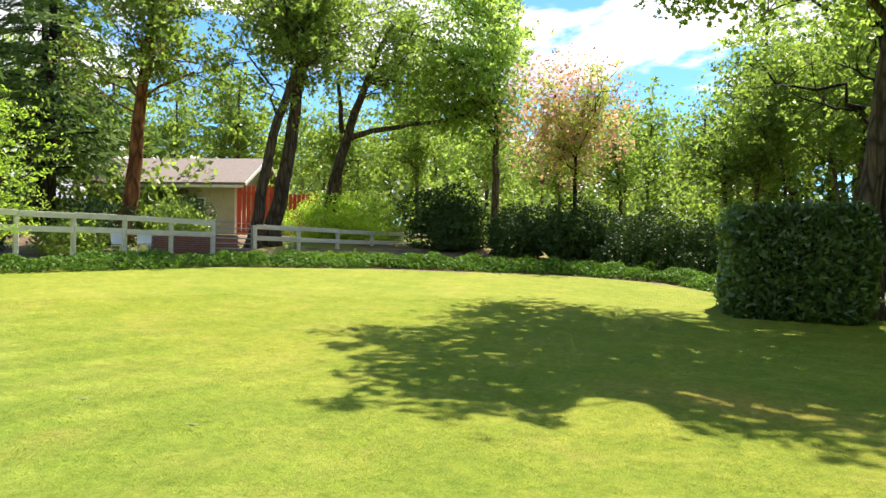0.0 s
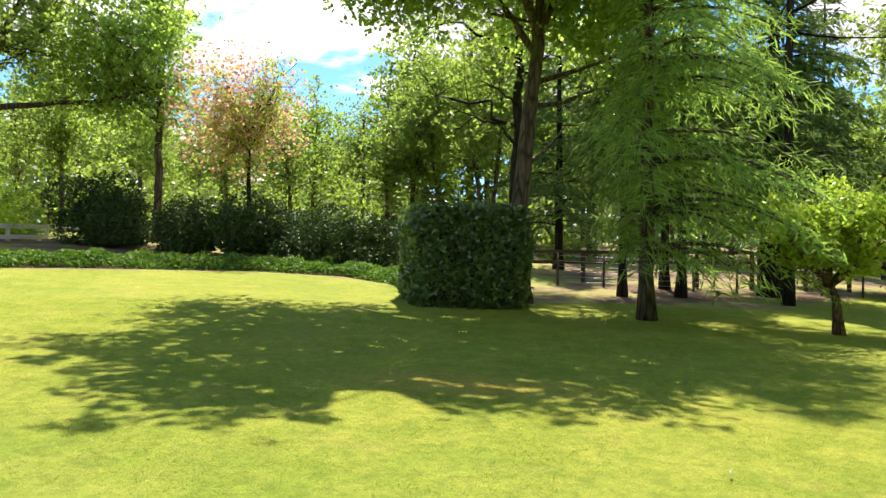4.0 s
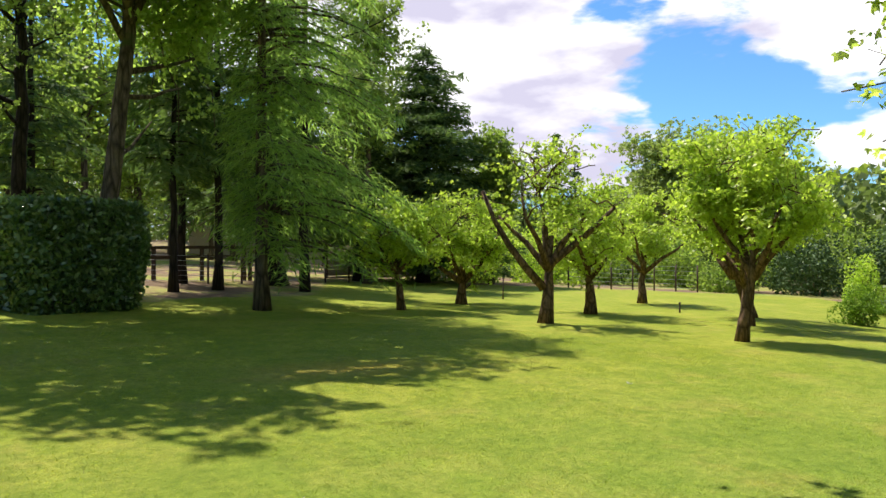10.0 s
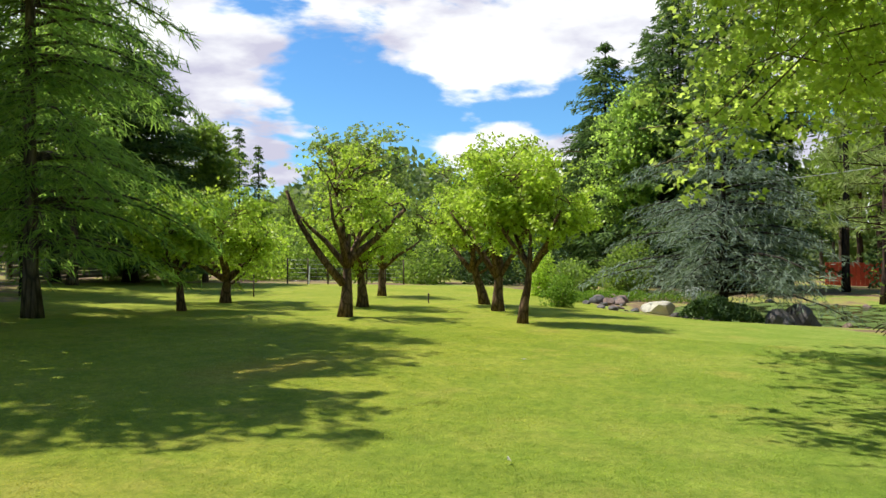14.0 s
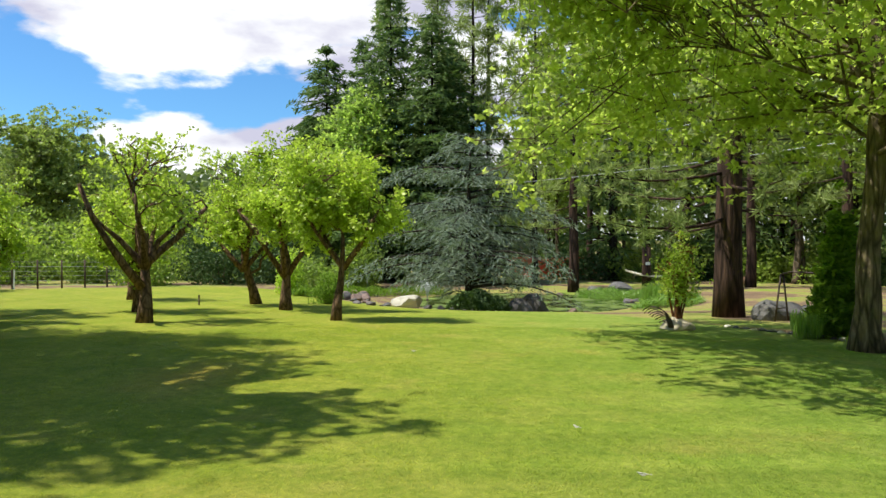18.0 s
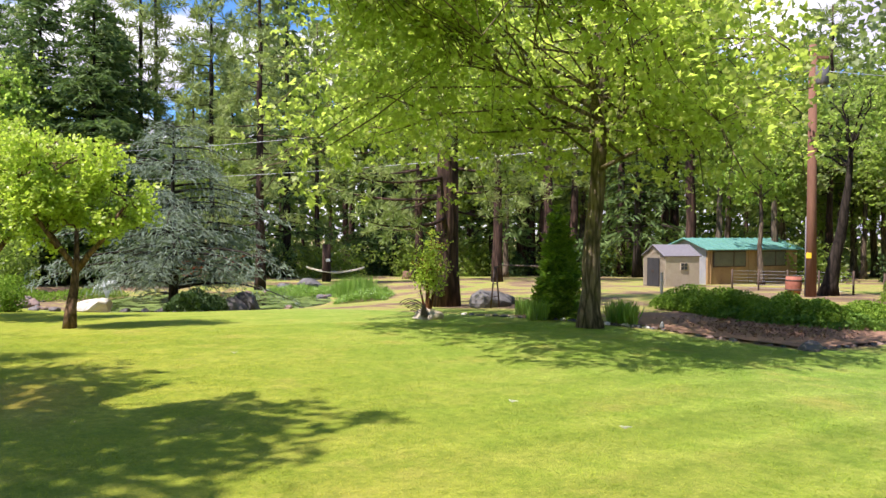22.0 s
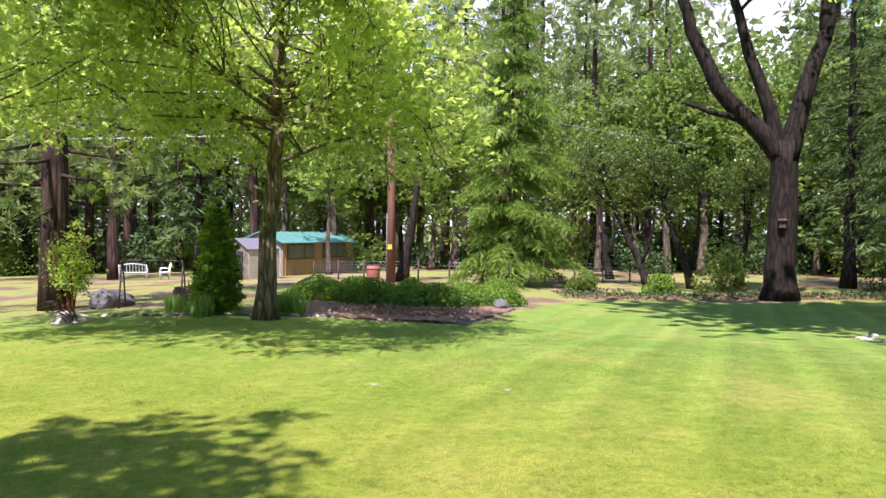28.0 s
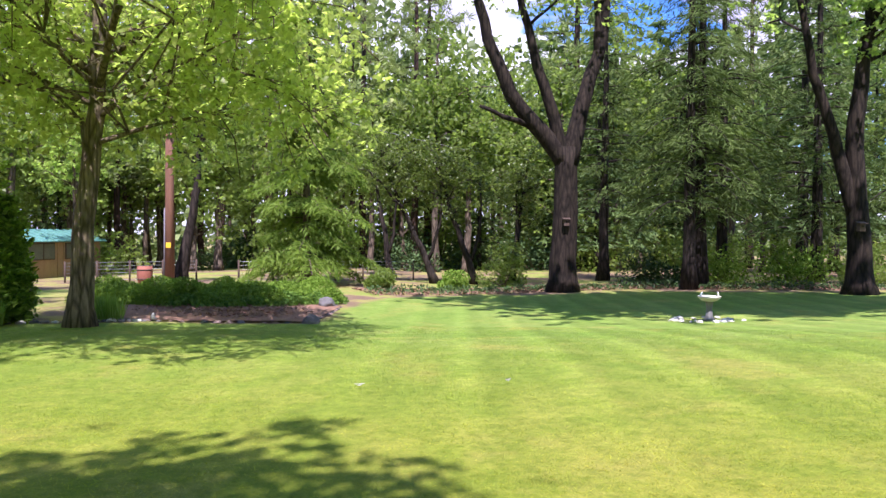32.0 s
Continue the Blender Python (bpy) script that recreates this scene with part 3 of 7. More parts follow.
def pine_tree(name, x, y, height, base, radius, leaf, bark, seed, label, r0=0.35, branches=42, tufts=9, needles=26, nlen=0.34, lean=(0, 0), group="", width=0.035):
    """A tall pine: bare plated trunk, open whorls with tufts of long needles."""
    rng = np.random.default_rng(seed)
    t = thing(name, x, y, gz(x, y) - 0.05, 0, label, "tree", group)
    zs = np.linspace(0, height, 18)
    line = np.stack([lean[0] * (zs / height) ** 1.4 + rng.normal(size=18) * 0.03, lean[1] * (zs / height) ** 1.4 + rng.normal(size=18) * 0.03, zs], 1)
    obj("trunk", tubes("trunk", [(line, flare(line, r0, 0.05, 1.15), 14)]), bark, t)
    limbs, cs = [], []
    for i in range(branches):
        f = (i + rng.uniform()) / branches
        z = base + (height - base) * f
        L = radius * (1 - 0.75 * f) * rng.uniform(0.5, 1.1)
        az = i * 2.4 + rng.normal() * 0.3
        h = np.array([math.cos(az), math.sin(az), 0])
        o = np.array([np.interp(z, zs, line[:, 0]), np.interp(z, zs, line[:, 1]), z])
        s = np.linspace(0, 1, 6)[:, None]
        sag = rng.uniform(0.05, 0.45) * (1 - f)
        p = o + h * L * s + np.array([0, 0, 1.0]) * (-sag * L * s + 0.18 * L * s ** 2) + rng.normal(size=(6, 3)) * 0.04 * s
        limbs.append((p, np.linspace(0.018 + 0.01 * L, 0.008, 6), 5))
        for _ in range(tufts):
            u = rng.uniform(0.35, 1.0)
            q = np.array([np.interp(u, s[:, 0], p[:, k]) for k in range(3)])
            e = q + unit(rng.normal(size=3) + h * 0.8 + np.array([0, 0, 0.3])) * rng.uniform(0.2, 0.7)
            limbs.append((np.stack([q, e]), np.array([0.01, 0.006]), 3))
            cs.append(e)
    tagged(obj("branching", tubes("branching", limbs), bark, t), kind="stuff")
    c = np.repeat(np.array(cs), needles, 0)
    d = unit(rng.normal(size=c.shape) + np.array([0, 0, 0.25]))
    tagged(obj("needles", quads("needles", leaf_verts(rng, c + d * nlen * 0.5, nlen, width, 0.4, d, 0.2)), leaf, t), kind="stuff")
    return t


def shrub(name, x, y, radii, leaf, seed, label, leaves=3500, size=(0.12, 0.07), stems=9, group="", lumps=9, category="shrub", z=None, bare=0.0, up=0.5):
    """A rounded bush: stems from one foot, leaf masses over several lumps."""
    rng = np.random.default_rng(seed)
    t = thing(name, x, y, (gz(x, y) if z is None else z) - 0.03, 0, label, category, group)
    rx, ry, rz = radii
    c0 = rng.uniform(-0.62, 0.62, (lumps, 3)) * np.array([rx, ry, rz * 0.95]) + np.array([0, 0, rz * (0.85 + bare)])
    c0[: lumps // 3, 2] = rz * (0.35 + bare)
    it = []
    for i in range(stems):
        g = c0[i % lumps] + rng.normal(size=3) * 0.1
        it.append((wobble_line(rng, (rng.normal() * 0.08, rng.normal() * 0.08, 0), g, 5, 0.03 * rz), np.linspace(0.03, 0.008, 5), 5))
    tagged(obj("branching", tubes("branching", it), M_TWIG, t), kind="stuff")
    k = leaves
    which = rng.integers(0, lumps, k)
    d = unit(rng.normal(size=(k, 3)))
    r = rng.uniform(0.55, 1.05, (k, 1)) ** 0.6
    p = c0[which] + d * r * np.array([rx, ry, rz]) * 0.62
    p[:, 2] = np.abs(p[:, 2]) + 0.02
    tagged(obj("foliage", quads("foliage", leaf_verts(rng, p, size[0], size[1], up, None)), leaf, t), kind="stuff")
    return t


def rock(name, x, y, size, mat, seed, label, group="", sink=0.15, z=None, category="rock"):
    bm = bmesh.new()
    bmesh.ops.create_icosphere(bm, subdivisions=3, radius=1.0)
    off = Vector((seed * 3.7, seed * 1.3, seed * 2.1))
    pick = random.Random(seed * 77 + 5)
    planes = [(Vector((pick.gauss(0, 1), pick.gauss(0, 1), pick.gauss(0.25, 0.8))).normalized(), pick.uniform(0.58, 0.9)) for _ in range(9)]
    for v in bm.verts:
        for d, k in planes:
            over = v.co.dot(d) - k
            if over > 0:
                v.co -= d * over
        n = noise.noise(v.co * 1.3 + off) * 0.2 + noise.noise(v.co * 4 + off) * 0.07
        v.co *= 1.12 + n
        v.co = Vector((v.co.x * size[0], v.co.y * size[1], max(v.co.z, -0.45) * size[2]))
    me = bpy.data.meshes.new(name)
    bm.to_mesh(me)
    bm.free()
    o = obj(name, me, mat)
    o.matrix_basis = pose(x, y, (gz(x, y) if z is None else z) + size[2] * (0.45 - sink), 0, 0, seed * 47)
    return tagged(o, label, category, group)


# ---- ground sheet ----
LAWN = [(-30, 2), (-17.5, 9.2), (-15.3, 15.4), (-12, 19.6), (-7.5, 23.0), (-5.0, 24.0), (-2.0, 22.4), (0.2, 20.6), (2.4, 21.0), (4.5, 22.8), (8.5, 23.5), (11, 27),
        (14, 32), (20, 33), (26, 27), (33, 18), (30, 12), (22.5, 9.2), (19.5, 6.2), (17.5, 2.2), (13, 0.6), (9.2, -0.9), (7.0, -1.8), (5.0, -2.4), (3.4, -2.6), (2.2, -2.95), (1.15, -3.4),
        (1.2, -8.4), (0.9, -11.0), (0.6, -12.6), (-2, -14.2), (-9, -15.5), (-16, -13), (-24, -13), (-40, -10)]


def edge_side(ring, x, y):
    """Metres inside (+) or outside (-) of a closed line."""
    x, y = np.asarray(x, float), np.asarray(y, float)
    inside = np.zeros(x.shape, bool)
    dist = np.full(x.shape, 1e9)
    for (ax, ay), (bx, by) in zip(ring, ring[1:] + ring[:1]):
        cross = (ay > y) != (by > y)
        inside ^= cross & (x < (bx - ax) * (y - ay) / (by - ay + 1e-12) + ax)
        dx, dy = bx - ax, by - ay
        t = np.clip(((x - ax) * dx + (y - ay) * dy) / (dx * dx + dy * dy), 0, 1)
        dist = np.minimum(dist, np.hypot(x - ax - t * dx, y - ay - t * dy))
    return np.where(inside, dist, -dist)


def lawn_side(x, y):
    return edge_side(LAWN, x, y)


WORN_AT = (1.7, 9.9, 0.0)


def lawn_colour(n, l, pos):
    """Colour of the mown grass by place: lanes, dry patches, fine grain."""
    big = noise_tex(n, l, 0.35, 5.0, pos)
    mid = noise_tex(n, l, 1.7, 5.0, pos)
    fine = noise_tex(n, l, 26.0, 6.0, pos, 0.7)
    blade = noise_tex(n, l, 130.0, 4.0, pos, 0.7)
    grass = ramp(n, [(0.20, (0.13, 0.20, 0.018)), (0.42, (0.225, 0.275, 0.025)), (0.62, (0.36, 0.35, 0.052))])
    mixn = n.new("ShaderNodeMath")
    mixn.operation = "MULTIPLY_ADD"
    l.new(mid.outputs["Fac"], mixn.inputs[0])
    mixn.inputs[1].default_value = 0.36
    half = n.new("ShaderNodeMath")
    half.operation = "MULTIPLY_ADD"
    l.new(big.outputs["Fac"], half.inputs[0])
    half.inputs[1].default_value = 0.35
    sm = n.new("ShaderNodeMath")
    sm.operation = "MULTIPLY_ADD"
    l.new(fine.outputs["Fac"], sm.inputs[0])
    sm.inputs[1].default_value, sm.inputs[2].default_value = 0.35, -0.08
    l.new(sm.outputs[0], half.inputs[2])
    l.new(half.outputs[0], mixn.inputs[2])
    l.new(mixn.outputs[0], grass.inputs[0])
    # mowing lanes
    sx = n.new("ShaderNodeSeparateXYZ")
    l.new(pos, sx.inputs[0])
    wob = n.new("ShaderNodeMath")
    wob.operation = "MULTIPLY_ADD"
    l.new(mid.outputs["Fac"], wob.inputs[0])
    wob.inputs[1].default_value = 0.12
    slant = n.new("ShaderNodeMath")
    slant.operation = "MULTIPLY_ADD"
    l.new(sx.outputs[1], slant.inputs[0])
    slant.inputs[1].default_value = 0.038
    l.new(sx.outputs[0], slant.inputs[2])
    l.new(slant.outputs[0], wob.inputs[2])
    # broad passes with a finer wheel line in each
    waves = []
    for rate, high in ((5.4, 0.65), (10.8, 0.45)):
        sn = n.new("ShaderNodeMath")
        sn.operation = "MULTIPLY_ADD"
        l.new(wob.outputs[0], sn.inputs[0])
        sn.inputs[1].default_value, sn.inputs[2].default_value = rate, 0.6
        wave = n.new("ShaderNodeMath")
        wave.operation = "SINE"
        l.new(sn.outputs[0], wave.inputs[0])
        part_of = n.new("ShaderNodeMath")
        part_of.operation = "MULTIPLY"
        l.new(wave.outputs[0], part_of.inputs[0])
        part_of.inputs[1].default_value = high
        waves.append(part_of)
    lane = n.new("ShaderNodeMath")
    l.new(waves[0].outputs[0], lane.inputs[0])
    l.new(waves[1].outputs[0], lane.inputs[1])
    where = n.new("ShaderNodeMapRange")
    where.inputs[1].default_value, where.inputs[2].default_value = 9.5, 4.0
    where.inputs[3].default_value, where.inputs[4].default_value = 0.0, 0.14
    l.new(sx.outputs[1], where.inputs[0])
    # clearest on the western half; blade sheen lost side-on is painted as fading
    west = n.new("ShaderNodeMapRange")
    west.inputs[1].default_value, west.inputs[2].default_value = 1.5, -3.5
    west.inputs[3].default_value, west.inputs[4].default_value = 0.15, 1.0
    l.new(sx.outputs[0], west.inputs[0])
    both = n.new("ShaderNodeMath")
    both.operation = "MULTIPLY"
    l.new(where.outputs[0], both.inputs[0])
    l.new(west.outputs[0], both.inputs[1])
    lm = n.new("ShaderNodeMath")
    lm.operation = "MULTIPLY_ADD"
    l.new(lane.outputs[0], lm.inputs[0])
    l.new(both.outputs[0], lm.inputs[1])
    lm.inputs[2].default_value = 1.0
    lanes = n.new("ShaderNodeVectorMath")
    lanes.operation = "SCALE"
    l.new(grass.outputs[0], lanes.inputs[0])
    l.new(lm.outputs[0], lanes.inputs["Scale"])
    # fresher, greener turf on the far south side
    fresh = n.new("ShaderNodeMapRange")
    fresh.inputs[1].default_value, fresh.inputs[2].default_value = 8.5, 0.0
    fresh.inputs[3].default_value, fresh.inputs[4].default_value = 0.0, 0.8
    l.new(sx.outputs[1], fresh.inputs[0])
    green = n.new("ShaderNodeVectorMath")
    green.operation = "MULTIPLY"
    l.new(lanes.outputs[0], green.inputs[0])
    green.inputs[1].default_value = (0.76, 1.0, 1.9)
    turf = mix_rgb(n, l, fresh.outputs[0], lanes.outputs[0], green.outputs[0])
    # dry straw patches
    dryn = noise_tex(n, l, 0.8, 7.0, pos, 0.65)
    dryr = ramp(n, [(0.54, (0, 0, 0)), (0.68, (0.5, 0.5, 0.5))])
    l.new(dryn.outputs["Fac"], dryr.inputs[0])
    lawn_col = mix_rgb(n, l, dryr.outputs[0], turf, (0.36, 0.31, 0.075))
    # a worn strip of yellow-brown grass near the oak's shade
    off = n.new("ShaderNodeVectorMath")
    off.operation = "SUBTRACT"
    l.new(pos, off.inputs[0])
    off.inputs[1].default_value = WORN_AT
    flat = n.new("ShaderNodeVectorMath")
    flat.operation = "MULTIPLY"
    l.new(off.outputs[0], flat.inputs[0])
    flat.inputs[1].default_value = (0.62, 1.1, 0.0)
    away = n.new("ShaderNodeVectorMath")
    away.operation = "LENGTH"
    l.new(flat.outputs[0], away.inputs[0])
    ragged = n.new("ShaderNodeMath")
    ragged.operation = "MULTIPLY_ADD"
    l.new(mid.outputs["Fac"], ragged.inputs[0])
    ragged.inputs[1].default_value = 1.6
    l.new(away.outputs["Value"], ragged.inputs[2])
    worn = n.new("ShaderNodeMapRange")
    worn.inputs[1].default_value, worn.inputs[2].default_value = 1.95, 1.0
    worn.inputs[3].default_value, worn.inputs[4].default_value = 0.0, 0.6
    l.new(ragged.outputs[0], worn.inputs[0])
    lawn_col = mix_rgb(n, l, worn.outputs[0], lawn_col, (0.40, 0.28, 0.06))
    tuft = noise_tex(n, l, 8.0, 6.0, pos, 0.7)
    clump = ramp(n, [(0.38, (0.76, 0.82, 0.72)), (0.52, (1.0, 1.0, 1.0)), (0.64, (1.12, 1.1, 1.1))])
    l.new(tuft.outputs["Fac"], clump.inputs[0])
    lawn_col = mix_rgb(n, l, 1.0, lawn_col, clump.outputs[0], "MULTIPLY")
    shade = ramp(n, [(0.32, (0.82, 0.85, 0.82)), (0.62, (1.10, 1.09, 1.08))])
    l.new(blade.outputs["Fac"], shade.inputs[0])
    return lawn_col, shade, fine, blade


def ground_material():
    m, n, l = material("lawn and woodland floor")
    tc = n.new("ShaderNodeTexCoord")
    pos = tc.outputs["Object"]
    at = n.new("ShaderNodeAttribute")
    at.attribute_name = "lawn"
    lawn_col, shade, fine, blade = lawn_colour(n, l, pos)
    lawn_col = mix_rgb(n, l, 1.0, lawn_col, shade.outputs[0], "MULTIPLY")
    duff = ramp(n, [(0.30, (0.11, 0.075, 0.05)), (0.47, (0.22, 0.15, 0.095)), (0.525, (0.30, 0.27, 0.085)), (0.63, (0.20, 0.28, 0.045))])
    dn = noise_tex(n, l, 0.28, 8.0, pos, 0.68)
    l.new(dn.outputs["Fac"], duff.inputs[0])
    duff_col = mix_rgb(n, l, 1.0, duff.outputs[0], shade.outputs[0], "MULTIPLY")
    edge = n.new("ShaderNodeMath")
    edge.operation = "MULTIPLY_ADD"
    l.new(noise_tex(n, l, 2.2, 5.0, pos).outputs["Fac"], edge.inputs[0])
    edge.inputs[1].default_value = 0.5
    l.new(at.outputs["Fac"], edge.inputs[2])
    er = ramp(n, [(0.66, (0, 0, 0)), (0.84, (1, 1, 1))])
    l.new(edge.outputs[0], er.inputs[0])
    col = mix_rgb(n, l, er.outputs[0], duff_col, lawn_col)
    p = n.new("ShaderNodeBsdfPrincipled")
    p.inputs["Roughness"].default_value, p.inputs["Specular IOR Level"].default_value = 0.85, 0.15
    l.new(col, p.inputs["Base Color"])
    b = n.new("ShaderNodeBump")
    b.inputs["Strength"].default_value, b.inputs["Distance"].default_value = 0.7, 0.03
    hs = n.new("ShaderNodeMath")
    l.new(fine.outputs["Fac"], hs.inputs[0])
    l.new(blade.outputs["Fac"], hs.inputs[1])
    l.new(hs.outputs[0], b.inputs["Height"])
    l.new(b.outputs[0], p.inputs["Normal"])
    o = n.new("ShaderNodeOutputMaterial")
    l.new(p.outputs[0], o.inputs[0])
    return m


def build_ground():
    gx = np.concatenate([[-900, -500, -300, -200, -140, -100, -80, -65], np.arange(-55, 75.01, 0.8), [85, 100, 130, 180, 260, 400, 600, 900]])
    gy = np.concatenate([[-900, -500, -300, -200, -140, -100, -80], np.arange(-65, 60.01, 0.8), [70, 85, 100, 140, 200, 300, 500, 900]])
    X, Y = np.meshgrid(gx, gy, indexing="ij")
    Z = ground_z(X, Y)
    v = np.stack([X, Y, Z], -1).reshape(-1, 3)
    a, b = len(gx), len(gy)
    i = (np.arange(a - 1)[:, None] * b + np.arange(b - 1)[None]).ravel()
    loops = np.stack([i, i + b, i + b + 1, i + 1], 1).ravel()
    k = len(i)
    me = np_mesh("ground", v, loops, np.arange(k) * 4, np.full(k, 4))
    me.polygons.foreach_set("use_smooth", np.ones(k, bool))
    attr = me.attributes.new("lawn", "FLOAT", "POINT")
    attr.data.foreach_set("value", np.clip(lawn_side(v[:, 0], v[:, 1]) * 0.6 + 0.5, 0, 1).astype(np.float32))
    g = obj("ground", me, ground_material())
    return tagged(g, "mown green lawn with dry patches running into brown woodland floor", "ground", kind="structure")


build_ground()


# ---- orchard ----
def gappy(seed, cut):
    """A test that lets leaves stand in uneven lumps with gaps between them."""
    r = np.random.default_rng(seed)
    turn = r.uniform(0, 6.28, 6)

    def test(x, y, z):
        a = np.sin(3.4 * x + 1.6 * np.sin(2.1 * z + turn[0]) + turn[1]) * np.sin(3.7 * y + 1.5 * np.sin(2.4 * x + turn[2]) + turn[3]) + 0.7 * np.sin(4.6 * z + 1.8 * np.sin(2.7 * y + turn[4]) + turn[5])
        return a < cut
    return test


def apple(x, y, trunk_h, spread, thick, seed, label, r0=0.17, lean=(0, 0), arms=4, leaves=150, extra=(), up=0.9, primaries=24, low=(), gaps=0.62):
    """An old fruit tree: crooked trunk, rising limbs, a wide uneven crown. up: height of the crown's middle over the fork."""
    rng = np.random.default_rng(seed)
    lx, ly = lean
    bx, by = rng.normal(size=2) * 0.07
    stems = []
    a0 = rng.uniform(0, 6.28)
    for i in range(arms):
        az = a0 + i * 6.283 / arms + rng.normal() * 0.3
        h = np.array([math.cos(az), math.sin(az)]) * spread * rng.uniform(0.8, 1.1)
        k = rng.normal(size=2) * 0.12
        stems.append(([(lx, ly, trunk_h * 0.9), (lx + h[0] * 0.22 + k[0], ly + h[1] * 0.22 + k[1], trunk_h + up * 0.25),
                       (lx + h[0] * 0.45 - k[0], ly + h[1] * 0.45, trunk_h + up * 0.5), (lx + h[0] * 0.75, ly + h[1] * 0.75 + k[1], trunk_h + up * rng.uniform(0.85, 1.2))], r0 * 0.52, 0.028))
    for pts in extra:
        stems.append((pts, r0 * 0.6, 0.045))
    # upright water shoots over the crown
    shoots = []
    for i in range(10):
        az, d = rng.uniform(0, 6.28), spread * rng.uniform(0.2, 0.85)
        shoots.append((lx + d * math.cos(az), ly + d * math.sin(az), trunk_h + up + thick * rng.uniform(0.75, 1.25)))
    return broadleaf("apple_tree", x, y, [(0, 0, 0), (bx, by, trunk_h * 0.35), (lx * 0.6 - bx, ly * 0.6 - by, trunk_h * 0.7), (lx, ly, trunk_h), (lx * 1.1 + bx, ly * 1.1, trunk_h + up * 0.5)],
                     r0, ((lx, ly, trunk_h + up), (spread, spread, thick)), M_APPLE, M_BARK_APPLE, seed, label,
                     primaries=primaries, twigs=5, per_twig=int(leaves * 0.9), size=(0.115, 0.072), clump=0.2, tuft=0.075, each=7, foot=1.15, limb_scale=0.8, stems=stems, group="orchard trees", shell=0.5, lumpy=0.5, low_limbs=shoots + list(low), keep=gappy(seed, gaps))


apple(8.4, 18.0, 1.2, 1.6, 0.85, 11, "small old apple tree with round green crown", 0.13, (-0.15, 0.05), 4, 110, up=0.9, primaries=34)
apple(11.8, 19.4, 0.8, 2.2, 1.05, 12, "spreading apple tree with low flat green crown", 0.19, (0.05, 0), 5, 100, up=1.25, primaries=38)
# the open-crowned tree with bare sawn limbs
apple(9.6, 13.6, 1.5, 1.7, 1.2, 13, "pruned apple tree with bare sawn limbs and sparse leaves", 0.19, (0.12, 0.0), 4, 40, up=1.35, primaries=15,
      extra=[[(0.0, 0.05, 0.9), (-0.75, 0.55, 1.9), (-1.15, 0.95, 2.7), (-1.2, 1.0, 3.3)], [(0.1, 0, 1.45), (0.5, -0.45, 2.05), (1.0, -0.9, 2.25), (1.25, -1.15, 2.9)],
             [(0.12, 0, 1.4), (0.2, 0.2, 2.2), (0.15, 0.3, 3.3)]])
apple(13.1, 15.1, 1.2, 1.9, 1.25, 14, "apple tree with fresh green leaves", 0.19, (0.1, 0.1), 4, 90, up=1.1, primaries=30)
apple(19.3, 17.8, 1.3, 1.9, 1.25, 15, "apple tree with fresh green leaves", 0.18, (0.1, 0), 4, 90, up=1.2, primaries=30)
apple(10.77, 9.13, 1.5, 1.75, 1.2, 16, "apple tree with dense bright green crown", 0.14, (0.18, -0.18), 4, 116, up=1.5, primaries=42)
apple(14.76, 11.2, 1.15, 2.2, 1.7, 17, "apple tree with dense bright green crown", 0.2, (0.0, 0.0), 5, 106, up=2.0, primaries=50)
apple(18.1, 12.9, 1.4, 2.3, 1.7, 18, "leaning apple tree with spreading limbs", 0.2, (-0.45, 0.35), 4, 100, up=1.9, primaries=40)

# ---- trees north of the lawn ----
SUN_SLIDE = (math.sin(s_az) / math.tan(s_el), math.cos(s_az) / math.tan(s_el))


def shadow_spot(x, y, z):
    """Where the sun throws the shadow of a point on the lawn."""
    h = z - ground_z(x, y)
    return x - SUN_SLIDE[0] * h, y - SUN_SLIDE[1] * h


OAK_REACH = [(-7.3, 16.4), (-5.3, 14.6), (-6.7, 11.5), (-4.3, 10.1), (-3.1, 8.6), (-2.0, 7.7), (-1.2, 7.0), (0.0, 7.2), (0.3, 7.9), (-0.2, 8.9), (0.9, 9.5), (1.9, 8.1),
             (3.4, 8.6), (4.6, 9.1), (5.2, 11.5), (5.4, 14.0), (5.0, 18.0), (1.0, 19.5), (-4.0, 18.5)]


def oak_keep(x, y, z):
    """The crown's outline, with holes in it that let the sun through in streaks."""
    sx, sy = shadow_spot(x, y, z)
    rag = 0.3 * np.sin(3.1 * sx + 2.0 * np.sin(2.3 * sy)) + 0.2 * np.sin(7.3 * sy + 3.0 * sx)
    hole = np.sin(1.5 * sx + 1.3 * np.sin(1.9 * sy)) * np.sin(3.4 * sy + 1.1 * np.sin(1.3 * sx) + 0.6)
    small = np.sin(5.3 * sx + 2.3 * np.sin(3.7 * sy)) * np.sin(8.4 * sy + 2.1 * np.sin(3.9 * sx))
    out = (edge_side(OAK_REACH, sx, sy) + rag + 0.2 > 0) & (hole < 0.95) & (small < 0.77)
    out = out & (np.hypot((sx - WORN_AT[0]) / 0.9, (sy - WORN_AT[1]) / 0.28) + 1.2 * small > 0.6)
    low = 6.2 + 1.5 * np.maximum(0, -2.6 - x) + 0.4 * np.maximum(0, x - 2.0)
    return out & (z > np.where(y > 19.5, np.minimum(low, 5.0), low)) | ((y > 20.0) & (x > 0.4) & (z > 3.9) & (sy > 14))


